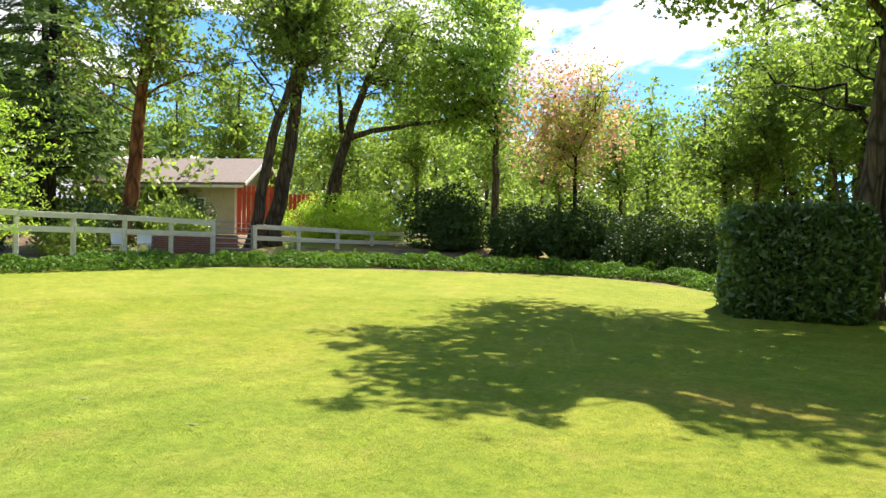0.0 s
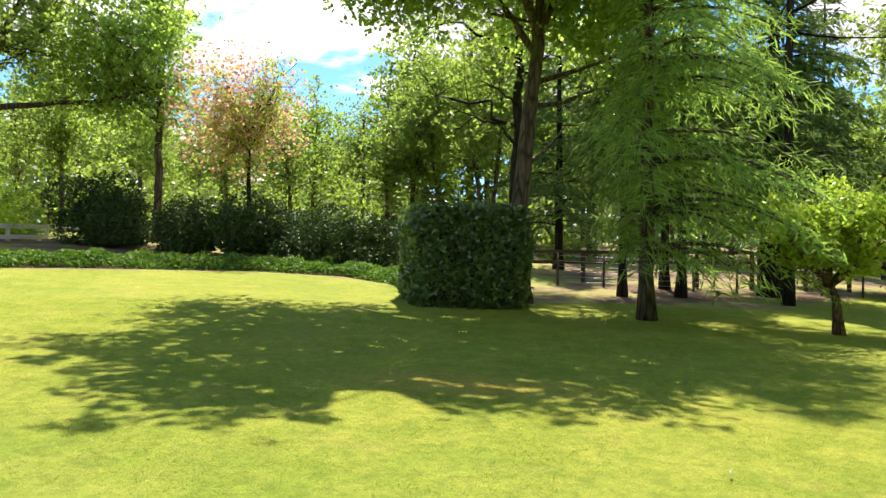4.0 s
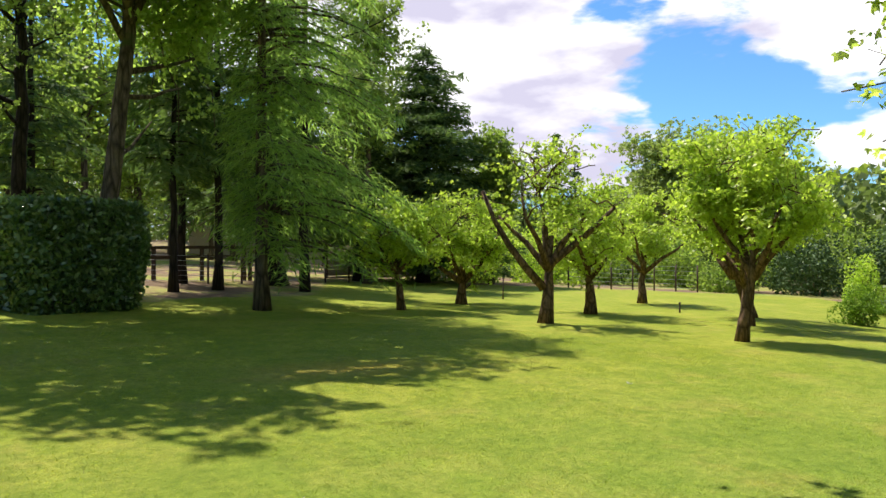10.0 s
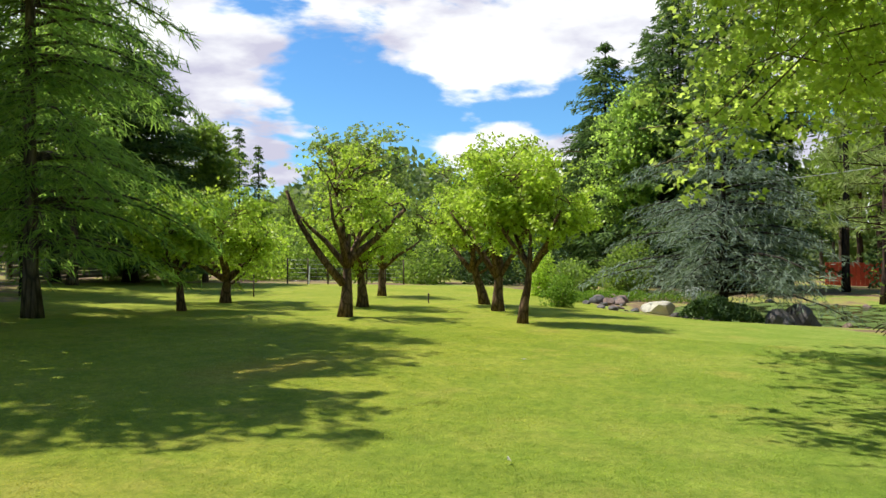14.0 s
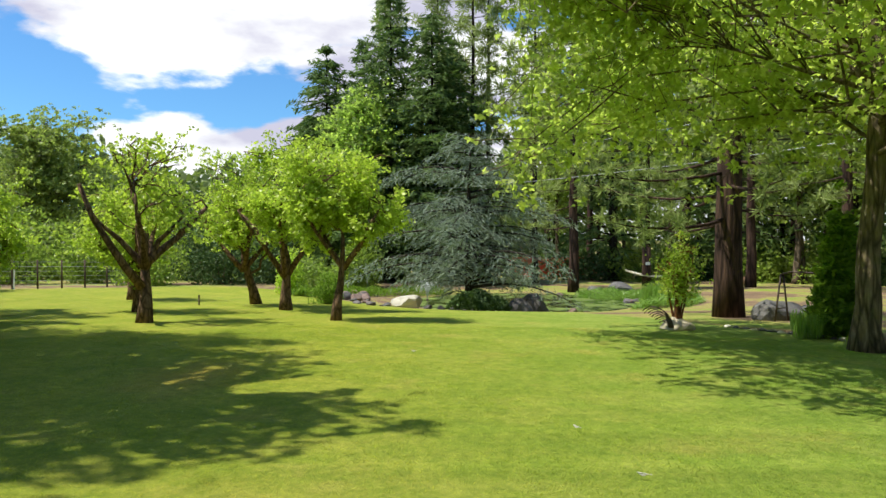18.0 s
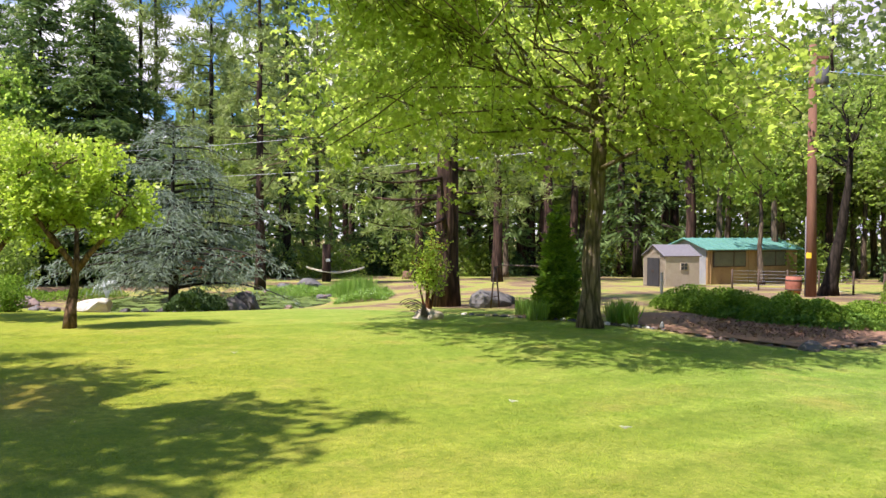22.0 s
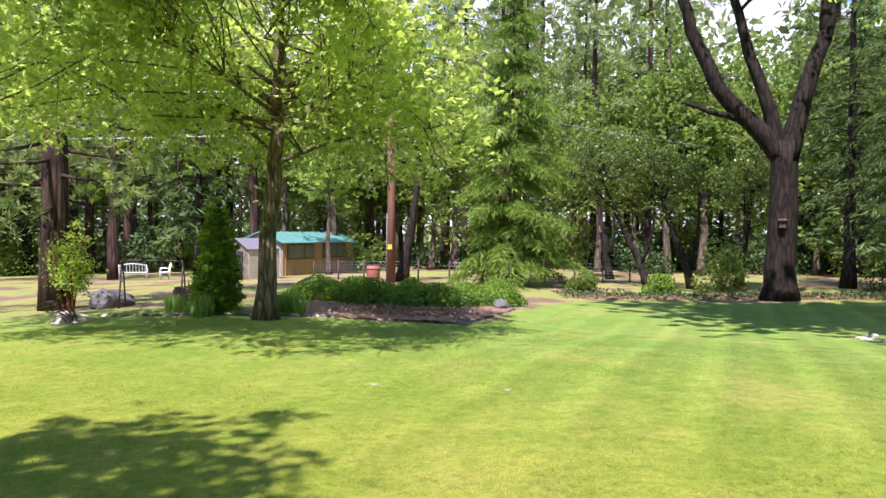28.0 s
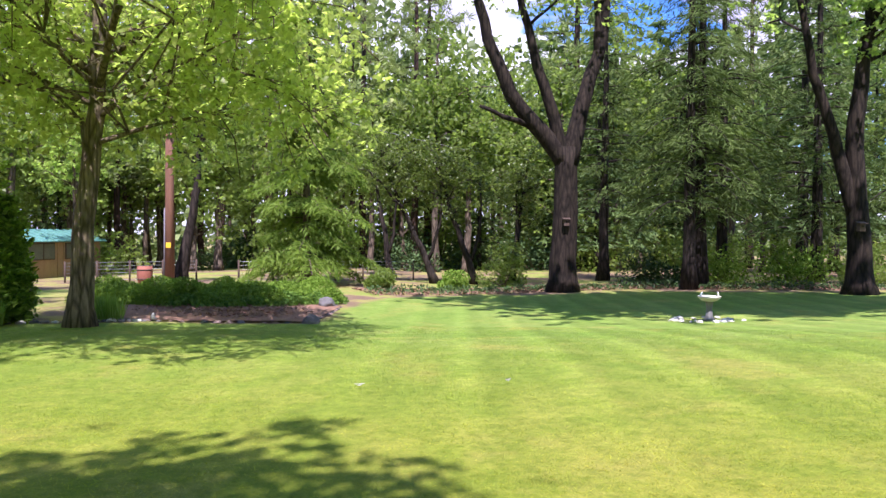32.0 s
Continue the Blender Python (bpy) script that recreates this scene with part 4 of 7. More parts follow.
orng = np.random.default_rng(311)
OAK_GOALS = []
for ax in np.arange(-6.6, 5.4, 1.0):
    for ay in np.arange(7.2, 18.0, 1.0):
        px, py = ax + orng.uniform(-0.5, 0.5), ay + orng.uniform(-0.5, 0.5)
        if float(edge_side(OAK_REACH, px, py)) > 0.1:
            ph = orng.uniform(8.6, 12.5) + 1.2 * math.sin(px * 0.9)
            OAK_GOALS.append((px + SUN_SLIDE[0] * ph - 1.4, py + SUN_SLIDE[1] * ph - 20.8, ph))
for (ax, ay), (bx, by) in zip(OAK_REACH[2:14], OAK_REACH[3:15]):
    # the rim, a little inside the outline
    n = max(1, int(math.hypot(bx - ax, by - ay) / 0.5))
    for k in range(n):
        px, py = ax + (bx - ax) * (k + 0.5) / n, ay + (by - ay) * (k + 0.5) / n
        px, py = px + 0.25 * np.sign(-0.5 - px), py + 0.35
        ph = orng.uniform(8.8, 11.0)
        OAK_GOALS.append((px + SUN_SLIDE[0] * ph - 1.4, py + SUN_SLIDE[1] * ph - 20.8, ph))
OAK_GOALS += [(3.1, 1.0, 4.9), (3.6, 1.4, 6.2), (2.2, 1.4, 4.6), (1.5, 1.8, 5.4), (2.6, 0.2, 7.2), (-1.5, 1.6, 6.6), (-2.6, 1.0, 7.4), (0.4, 2.2, 6.4)]
broadleaf("oak_tree", 1.4, 20.8, [(0, 0, 0), (0.0, 0, 3.0), (0.3, -0.1, 5.6), (0.55, 0, 8), (0.5, 0.0, 14.5)], 0.27, ((-1.2, 0.4, 11.6), (5.0, 4.2, 3.6)), M_OAK, M_BARK, 31,
          "tall oak with grey mossy trunk and airy crown", primaries=14, twigs=8, per_twig=126, size=(0.17, 0.115), clump=0.42, tuft=0.13, limb_scale=0.3, attach=7.2,
          stems=[([(0.5, 0, 7.2), (1.3, -0.3, 9.0), (2.2, -0.4, 11)], 0.10, 0.04), ([(0.4, 0, 6.6), (-0.9, -0.6, 8.6), (-3.0, -1.4, 10.8)], 0.10, 0.04), ([(0.5, 0, 7.0), (-0.4, -2.0, 9.5), (-1.4, -3.4, 12)], 0.13, 0.04),
                 ([(0.3, 0, 5.9), (1.4, 0.6, 6.3), (2.7, 1.2, 6.9)], 0.09, 0.03), ([(0.25, 0, 5.3), (1.1, 0.5, 5.4), (2.1, 0.9, 5.9)], 0.08, 0.03), ([(0.1, 0, 3.7), (0.6, 0.3, 4.0), (1.2, 0.5, 4.8)], 0.07, 0.02)],
          low_limbs=OAK_GOALS, shell=0.45, keep=oak_keep, lumpy=0.3)
broadleaf("oak_tree", 0.5, 28.6, [(0, 0, 0), (0.1, 0, 4), (0.2, 0, 9), (0.1, 0, 14)], 0.28, ((0.2, 0, 10.5), (5.2, 5.2, 6.0)), M_BROAD, M_BARK_DARK, 32,
          "tall dark-trunked tree behind the clipped hedge", primaries=34, twigs=6, per_twig=42, size=(0.17, 0.11), clump=0.5, lumpy=0.45, shell=0.3)
conifer("deodar_cedar", 4.5, 18.7, 15.7, 1.9, 2.6, M_DEODAR, M_BARK, 33, "deodar cedar with drooping light green branch tips", r0=0.17, tiers=38, around=7, spray=(0.36, 0.036),
        dense=66, droop=0.36, power=0.52, hang=0.85, one_side=-0.27, lopsided=0.75)
for i, (x, y, h, r) in enumerate([(4.3, 24.7, 13, 0.13), (6.2, 25.8, 15, 0.15), (6.0, 28.9, 16, 0.16)]):
    conifer("fir_tree", x, y, h, 4.2, 1.9, M_FIR, M_BARK_DARK, 40 + i, "dark fir with a bare lower trunk", r0=r, tiers=16, around=6, spray=(0.45, 0.08), dense=40, droop=0.3, hang=0.7, group="firs by the fence")
pine_tree("pine_tree", 9.3, 25.4, 16, 8.4, 4.6, M_PINE, M_BARK_DARK, 43, "bare-trunked pine with long high boughs", r0=0.19, branches=22, tufts=9, needles=22, nlen=0.32, width=0.04)
conifer("fir_tree", 9.7, 28.8, 15, 3.0, 4.0, M_FIR, M_BARK_DARK, 44, "massive dark fir with a thick trunk", r0=0.42, tiers=22, around=8, spray=(0.5, 0.08), dense=70, droop=0.3, hang=0.7, group="firs by the fence")
broadleaf("alder_tree", 15.6, 31.0, [(0, 0, 0), (0.2, 0, 5), (0.1, 0.1, 13)], 0.2, ((0.2, 0, 10.2), (3.2, 3.2, 5.4)), M_BROAD, M_BARK, 461, "slender light alder among the firs", primaries=34, twigs=6, per_twig=60, size=(0.2, 0.13), clump=0.42, tuft=0.15, lumpy=0.4)
broadleaf("alder_tree", 18.6, 36.4, [(0, 0, 0), (-0.2, 0, 5), (0.1, 0.1, 11)], 0.16, ((0, 0, 8.4), (3.0, 3.0, 5.0)), M_LIME, M_BARK, 462, "slender light alder among the firs", primaries=34, twigs=6, per_twig=60, size=(0.22, 0.14), clump=0.45, tuft=0.16, lumpy=0.4)
broadleaf("alder_tree", 23.6, 30.8, [(0, 0, 0), (0.1, 0, 4), (0.1, 0.1, 8)], 0.14, ((0, 0, 6.2), (2.0, 2.0, 3.4)), M_LIME, M_BARK, 463, "slender light alder among the firs", primaries=30, twigs=6, per_twig=60, size=(0.2, 0.13), clump=0.4, tuft=0.15, lumpy=0.4)
conifer("fir_tree", 20.3, 32.6, 12.4, 1.2, 5.2, M_FIR, M_BARK_DARK, 45, "dense pyramidal dark fir", r0=0.3, tiers=40, around=12, spray=(0.45, 0.085), dense=84, droop=0.15, power=0.62, hang=0.4, group="firs by the fence")
for i, (x, y, h) in enumerate([(16.5, 33.2, 10), (13.5, 36, 14), (2.0, 35, 15)]):
    conifer("fir_tree", x, y, h, 2.6, 3.0, M_FIR, M_BARK_DARK, 50 + i, "dark fir with a bare lower trunk", r0=0.2, tiers=16, around=7, spray=(0.5, 0.1), dense=44, droop=0.25, hang=0.6, group="firs by the fence")
broadleaf("flowering_tree", -10.1, 28.4, [(0, 0, 0), (0.1, 0, 1.6), (0.0, 0.1, 5.0)], 0.14, ((0.1, 0, 5.4), (3.9, 3.4, 3.4)), M_REDBUD, M_BARK_DARK, 34,
          "small tree with mixed pink and yellow-green leaves", primaries=30, twigs=6, per_twig=40, size=(0.12, 0.085), clump=0.3, lumpy=0.5, shell=0.3)
bloom = bpy.data.objects["flowering_tree"]
brng = np.random.default_rng(341)
bc = unit(brng.normal(size=(8200, 3))) * brng.uniform(0.3, 1.0, (8200, 1)) * np.array([3.2, 2.8, 3.0]) + np.array([-0.4, 0, 5.8])
tagged(obj("blossom", quads("blossom", leaf_verts(brng, bc[brng.uniform(size=8200) < 0.5 + 0.5 * np.sin(bc[:, 0] * 5) * np.sin(bc[:, 2] * 4)], 0.15, 0.11, 0.4)), M_PINKBUD, bloom, "coppery pink young leaves"), kind="stuff")

broadleaf("oak_tree", -15.2, 30.2, [(0, 0, 0), (0.1, 0, 4), (0.0, 0.2, 9), (0.2, 0, 12)], 0.2, ((-2.0, -1.0, 8.2), (5.0, 4.4, 6.0)), M_OAK, M_BARK, 330,
          "full-crowned light green oak behind the rhododendrons", primaries=56, twigs=7, per_twig=54, size=(0.18, 0.12), clump=0.42, tuft=0.14, limb_scale=0.35, attach=3.0, lumpy=0.35, shell=0.5)
broadleaf("birch_tree", -1.5, 36.0, [(0, 0, 0), (0.5, 0, 4), (0.8, 0.2, 9)], 0.16, ((0.5, 0, 8.0), (3.2, 3.0, 4.2)), M_BROAD, M_BARK, 331, "slim light tree beyond the clipped hedge", primaries=26, twigs=6, per_twig=72, size=(0.165, 0.11), clump=0.4, tuft=0.13, lumpy=0.2, shell=0.45,
          stems=[([(0.1, 0, 1.5), (-0.6, 0, 4.5), (-1.0, 0.1, 8)], 0.1, 0.03)])
broadleaf("birch_tree", -5.5, 37.0, [(0, 0, 0), (0.3, 0, 4), (0.9, 0.2, 8.5)], 0.15, ((0.4, 0, 7.2), (3.2, 3.0, 4.0)), M_BROAD, M_BARK, 332, "slim light tree beyond the clipped hedge", primaries=26, twigs=6, per_twig=72, size=(0.165, 0.11), clump=0.4, tuft=0.13, lumpy=0.2, shell=0.45)

# trees behind the white fence
# darker woodland and lime leaf colours stand in for half shade on four crowns
OPEN = dict(twigs=7, per_twig=40, size=(0.18, 0.12), clump=0.36, tuft=0.13, each=8, limb_scale=0.5, lumpy=0.45, shell=0.4)
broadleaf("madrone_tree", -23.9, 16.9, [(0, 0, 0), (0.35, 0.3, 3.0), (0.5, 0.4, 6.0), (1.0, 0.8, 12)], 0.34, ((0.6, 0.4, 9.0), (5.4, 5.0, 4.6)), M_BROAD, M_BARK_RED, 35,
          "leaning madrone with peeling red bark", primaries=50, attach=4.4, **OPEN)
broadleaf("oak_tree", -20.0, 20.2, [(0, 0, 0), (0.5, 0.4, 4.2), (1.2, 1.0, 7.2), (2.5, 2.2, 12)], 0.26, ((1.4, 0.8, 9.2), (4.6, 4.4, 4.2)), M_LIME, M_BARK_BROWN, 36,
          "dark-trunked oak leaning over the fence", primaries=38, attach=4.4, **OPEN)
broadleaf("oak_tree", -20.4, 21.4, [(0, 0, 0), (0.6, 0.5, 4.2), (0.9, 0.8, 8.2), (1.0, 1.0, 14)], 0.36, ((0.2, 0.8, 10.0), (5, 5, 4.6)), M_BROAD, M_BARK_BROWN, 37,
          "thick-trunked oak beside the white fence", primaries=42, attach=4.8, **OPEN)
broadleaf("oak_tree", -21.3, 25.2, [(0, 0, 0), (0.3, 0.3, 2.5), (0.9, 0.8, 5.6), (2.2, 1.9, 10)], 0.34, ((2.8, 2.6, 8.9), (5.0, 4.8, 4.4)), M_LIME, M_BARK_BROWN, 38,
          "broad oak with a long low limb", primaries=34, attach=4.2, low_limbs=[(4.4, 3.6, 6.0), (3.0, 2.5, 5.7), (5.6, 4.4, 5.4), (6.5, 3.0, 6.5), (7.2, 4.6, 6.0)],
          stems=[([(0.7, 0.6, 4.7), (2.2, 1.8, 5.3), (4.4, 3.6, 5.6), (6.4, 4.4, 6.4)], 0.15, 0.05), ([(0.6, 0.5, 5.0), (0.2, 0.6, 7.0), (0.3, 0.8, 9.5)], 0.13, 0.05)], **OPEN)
broadleaf("elder_tree", -19.4, 8.9, [(0, 0, 0), (0.1, 0.1, 1.0), (0.0, 0.1, 3.2)], 0.10, ((-0.1, 0, 3.3), (3.3, 3.3, 3.0)), M_ELDER, M_BARK, 39,
          "bushy lime-green elder behind the white fence", primaries=60, twigs=6, per_twig=64, size=(0.13, 0.06), clump=0.32, lumpy=0.3,
          stems=[([(0.1, 0, 0.05), (0.5, -0.3, 0.8), (0.9, -0.5, 2.2)], 0.05, 0.02), ([(-0.1, 0.1, 0.05), (-0.4, 0.5, 0.9), (-0.8, 0.8, 2.2)], 0.05, 0.02)])

for i, (x, y, h, r) in enumerate([(-31.5, 17.4, 20, 4.4), (-29, 10, 18, 4.2), (-36, 19, 19, 4.2)]):
    conifer("fir_tree", x, y, h, 3.4, r, M_FIR, M_BARK_DARK, 110 + i, "tall dark fir behind the white fence", r0=0.32, tiers=20, around=8, spray=(0.62, 0.15), dense=32, droop=0.25, hang=0.5, group="firs behind the fence")

# ---- east: pond side ----
conifer("blue_cedar", 22.8, 5.0, 7.6, 1.3, 4.1, M_BLUE, M_BARK_DARK, 60, "silver-blue atlas cedar leaning over the pond", r0=0.2, tiers=24, around=8, spray=(0.30, 0.034),
        dense=84, droop=0.18, power=0.42, hang=0.8, uneven=0.32)
for i, (x, y, h, r) in enumerate([(47.2, 14.4, 17.3, 4.6), (45.6, 9.5, 21, 5.2), (50, 16.0, 12.5, 4.6), (52, 12, 19, 5), (47, 5, 18, 5), (44, 6.5, 19, 5.0)]):
    conifer("fir_tree", x, y, h, 1.2, r, M_FIR, M_BARK_DARK, 70 + i, "tall dark fir beyond the pond", r0=0.28, tiers=36, around=10, spray=(0.55, 0.12), dense=42, droop=0.12, hang=0.5, power=0.6, uneven=0.3, group="firs beyond the pond")
for i, (x, y, h) in enumerate([(46.8, 3.4, 26), (49.8, 2.0, 27), (52, 6, 25), (45, -1, 22), (55, 10, 24)]):
    pine_tree("pine_tree", x, y, h, 10, 3.6, M_PINE, M_BARK_DARK, 80 + i, "very tall thin pine with open crown", r0=0.24, branches=34, tufts=8, needles=14, nlen=0.7, group="tall pines", width=0.09)
broadleaf("alder_tree", 43.4, 11.6, [(0, 0, 0), (0.1, 0, 5), (0, 0.2, 12)], 0.3, ((0, 0, 8.6), (3.4, 3.4, 6.0)), M_OAK, M_BARK, 611, "full light green alder before the dark firs", primaries=40, twigs=6, per_twig=72,
          size=(0.26, 0.17), clump=0.55, tuft=0.2, lumpy=0.4)
broadleaf("willow_tree", 47.6, 35.5, [(0, 0, 0), (0.1, 0, 4), (0, 0, 10)], 0.4, ((0, 0, 8.0), (5.2, 5.2, 6.0)), M_WILLOW, M_BARK, 61,
          "tall rounded grey-green willow", primaries=50, twigs=6, per_twig=80, size=(0.27, 0.13), clump=0.55, lumpy=0.35)

# ---- the maple and the pines round it ----
MAPLE_REACH = [(9.5, 3.6), (6.7, 4.0), (4.6, 3.6), (3.6, 3.0), (2.6, 3.7), (1.5, 4.2), (0.6, 3.9), (0.0, 3.3), (-1.1, 2.4), (-0.9, 0.6), (-0.4, -0.8), (-0.9, -3.1), (0.2, -5.2), (3.0, -8.6), (8.0, -9.0), (12.5, -6.0), (12.5, 1.0)]


def maple_keep(x, y, z):
    """The crown's outline and its underside: lowest at the rim, lifted round the trunk's lawn side."""
    sx, sy = shadow_spot(x, y, z)
    rag = 0.25 * np.sin(3.3 * sx + 2.0 * np.sin(2.1 * sy)) + 0.2 * np.sin(6.1 * sy + 3.3 * sx)
    small = np.sin(3.9 * sx + 1.9 * np.sin(3.1 * sy)) * np.sin(5.4 * sy + 1.7 * np.sin(2.9 * sx))
    under = 2.35 + 1.25 * np.exp(-((x - 2.6) ** 2 + (y - 1.6) ** 2) / 12.0) + 0.25 * np.sin(2.3 * x) * np.sin(2.1 * y)
    # towards the open lawn the crown starts higher up
    under = np.where(y > 0.64 + 0.53 * (x + 2.45), 2.2 + 0.335 * np.hypot(x + 8.2, y - 7.9), under)
    # thin leaves inside the crown, and a clear view of the trunk from the lawn
    across, along = (x - 5.0) * 0.84 + (y + 1.4) * 0.54, (y + 1.4) * 0.84 - (x - 5.0) * 0.54
    clear = 0.88 * np.exp(-(across / 0.85) ** 2) * smooth(-0.6, 0.4, along) * smooth(6.0, 3.5, along)
    thin = np.maximum(np.maximum(0.2 * smooth(1.5, -1.5, y), 0.5 * smooth(5.5, 8.5, z) * smooth(3.0, -0.5, sy)), clear)
    over = 11.5 - 0.68 * np.maximum(0, y + 1.0) + 0.4 * np.sin(2.7 * x) * np.sin(2.9 * y)
    return (edge_side(MAPLE_REACH, sx, sy) + rag + 0.1 > 0) & (small < 0.94) & (z - ground_z(x, y) > under) & (y < 8.9) & (z < np.maximum(over, under + 1.3)) & (np.sin(31.7 * x + 17.3 * y) * 0.5 + 0.5 > thin)


mrng = np.random.default_rng(621)
MAPLE_GOALS = []
for k in range(150):
    # limbs reach a rounded shell, fullest towards the lawn, with some shorter ones inside
    az, el = mrng.uniform(0, 2 * math.pi), math.asin(mrng.uniform(-0.62, 0.75))
    reach = 1.0 if k % 3 else mrng.uniform(0.45, 0.85)
    g = (-0.9 + 7.0 * math.cos(az) * math.cos(el) * reach, 2.5 + 7.4 * math.sin(az) * math.cos(el) * reach, 6.8 + 6.0 * math.sin(el) * reach)
    if bool(maple_keep(np.array(g[0] + 5.4), np.array(g[1] - 1.5), np.array(g[2] - 0.1))):
        MAPLE_GOALS.append(g)
for k in range(46):
    az = k * 2.399
    r = 2.5 + 4.6 * ((k * 0.618) % 1.0)
    g = (-0.6 + r * math.cos(az), 1.6 + r * math.sin(az), 3.0 + 1.9 * ((k * 0.37) % 1.0))
    if bool(maple_keep(np.array(g[0] + 5.4), np.array(g[1] - 1.5), np.array(g[2] + 0.3))):
        MAPLE_GOALS.append(g)
for ax in np.arange(-0.8, 8.6, 0.62):
    # the rim over the lawn: one thin layer of leaves
    for ay in np.arange(0.2, 4.3, 0.6):
        px, py = ax + mrng.uniform(-0.3, 0.3), ay + mrng.uniform(-0.25, 0.25)
        ph = 2.9 + 0.335 * math.hypot(px + 8.0, py - 4.7) + mrng.uniform(-0.25, 0.25)
        if float(edge_side(MAPLE_REACH, px, py)) > 0:
            MAPLE_GOALS.append((px + SUN_SLIDE[0] * ph - 5.4, min(py + SUN_SLIDE[1] * ph, 8.7) + 1.5, ph))
for k in range(26):
    # the side over the flower bed
    MAPLE_GOALS.append((-3.2 + 1.9 * math.sin(k * 2.4), -2.0 + 2.2 * math.sin(k * 1.7 + 1.0), 3.0 + 6.0 * ((k * 0.618) % 1.0)))
MAPLE_ARMS = []
for k, (az, start, out, rise) in enumerate([(20, 4.4, 3.6, 1.2), (62, 5.4, 3.8, 1.3), (92, 4.8, 3.6, 0.8), (158, 4.2, 3.4, 1.2), (185, 5.6, 3.6, 1.6), (215, 3.7, 3.2, 1.0), (250, 5.0, 3.4, 1.6), (300, 4.4, 3.4, 1.5), (338, 6.0, 3.4, 1.8)]):
    # long limbs that leave the trunk at different heights and sweep outwards
    ca, sa, sway = math.cos(radians(az)), math.sin(radians(az)), 0.35 * math.sin(k * 2.1)
    MAPLE_ARMS.append(([(-0.4, 0.05, start), (-0.4 + ca * out * 0.3 - sa * sway, sa * out * 0.3 + ca * sway, start + rise * 0.45), (-0.4 + ca * out * 0.65 + sa * sway, sa * out * 0.65 - ca * sway, start + rise * 0.75),
                        (-0.4 + ca * out, sa * out, start + rise)], 0.055, 0.015))
    for i in range(9):
        # short side branches along the limb
        f = 0.2 + 0.085 * i
        MAPLE_GOALS.append((-0.4 + ca * out * f + mrng.uniform(-0.9, 0.9), sa * out * f + mrng.uniform(-0.9, 0.9), start + rise * f + mrng.uniform(-0.5, 1.1)))
broadleaf("maple_tree", 5.4, -1.5, [(0, 0, 0), (-0.05, 0.1, 1.4), (-0.25, -0.05, 3.6), (-0.45, 0.1, 5.5), (-0.5, 0.2, 11.5)], 0.235, ((-0.9, 2.0, 10.0), (4.6, 4.8, 2.4)), M_MAPLE, M_BARK_MAPLE, 62,
          "large maple with bright green leaves over the lawn edge", primaries=8, twigs=8, per_twig=54, size=(0.14, 0.1), clump=0.34, tuft=0.13, each=6, limb_scale=0.16, attach=3.4, lobed=True, up=0.75, ends=0.42, pull=0.55,
          stems=MAPLE_ARMS + [([(-0.22, 0, 3.1), (0.1, -0.35, 3.6), (0.5, -0.9, 4.4), (1.4, -1.8, 6.0)], 0.09, 0.03), ([(-0.35, 0, 4.6), (-1.3, 1.2, 5.8), (-2.4, 2.8, 7.5)], 0.09, 0.04), ([(-0.4, 0.1, 5.0), (0.6, 0.9, 5.9), (2.0, 2.2, 6.6)], 0.08, 0.03),
                 ([(-0.42, 0.1, 5.2), (-1.0, -0.9, 6.3), (-1.8, -2.2, 7.4)], 0.08, 0.03)],
          low_limbs=MAPLE_GOALS, keep=maple_keep, lumpy=0.1, shell=0.7)
pine_tree("pine_tree", 13.4, -2.2, 24, 2.7, 5.4, M_PINE, M_BARK_PINE, 63, "big pine with thick plated red-brown trunk", r0=0.42, branches=84, tufts=11, needles=30, nlen=0.3)
pine_tree("pine_tree", 36.8, -2.2, 20, 4.0, 5.0, M_PINE, M_BARK_PINE, 64, "pine with reddish trunk across the pond", r0=0.33, branches=44, tufts=9, needles=20, nlen=0.5, width=0.06)
pine_tree("pine_tree", 30.2, -19.1, 22, 5.5, 4.2, M_PINE, M_BARK_PINE, 65, "red-barked pine beside the garden bench", r0=0.36, branches=40, tufts=8, needles=18, nlen=0.5, width=0.06)
pine_tree("pine_tree", 32.9, -17.0, 22, 5.0, 4.2, M_PINE, M_BARK_PINE, 66, "pine with reddish-brown trunk", r0=0.36, branches=40, tufts=8, needles=18, nlen=0.5, width=0.06)
pine_tree("pine_tree", 38.5, -14.0, 20, 4.5, 4.2, M_PINE, M_BARK_PINE, 67, "pine with reddish-brown trunk", r0=0.33, branches=40, tufts=8, needles=18, nlen=0.5, width=0.06)
conifer("cypress_tree", 4.8, -17.6, 14, 0.9, 2.6, M_LIGHTCON, M_BARK, 68, "light green feathery cypress behind the flower bed", r0=0.2, tiers=26, around=8, spray=(0.36, 0.05),
        dense=110, droop=0.3, power=0.6, hang=0.9, uneven=0.3)

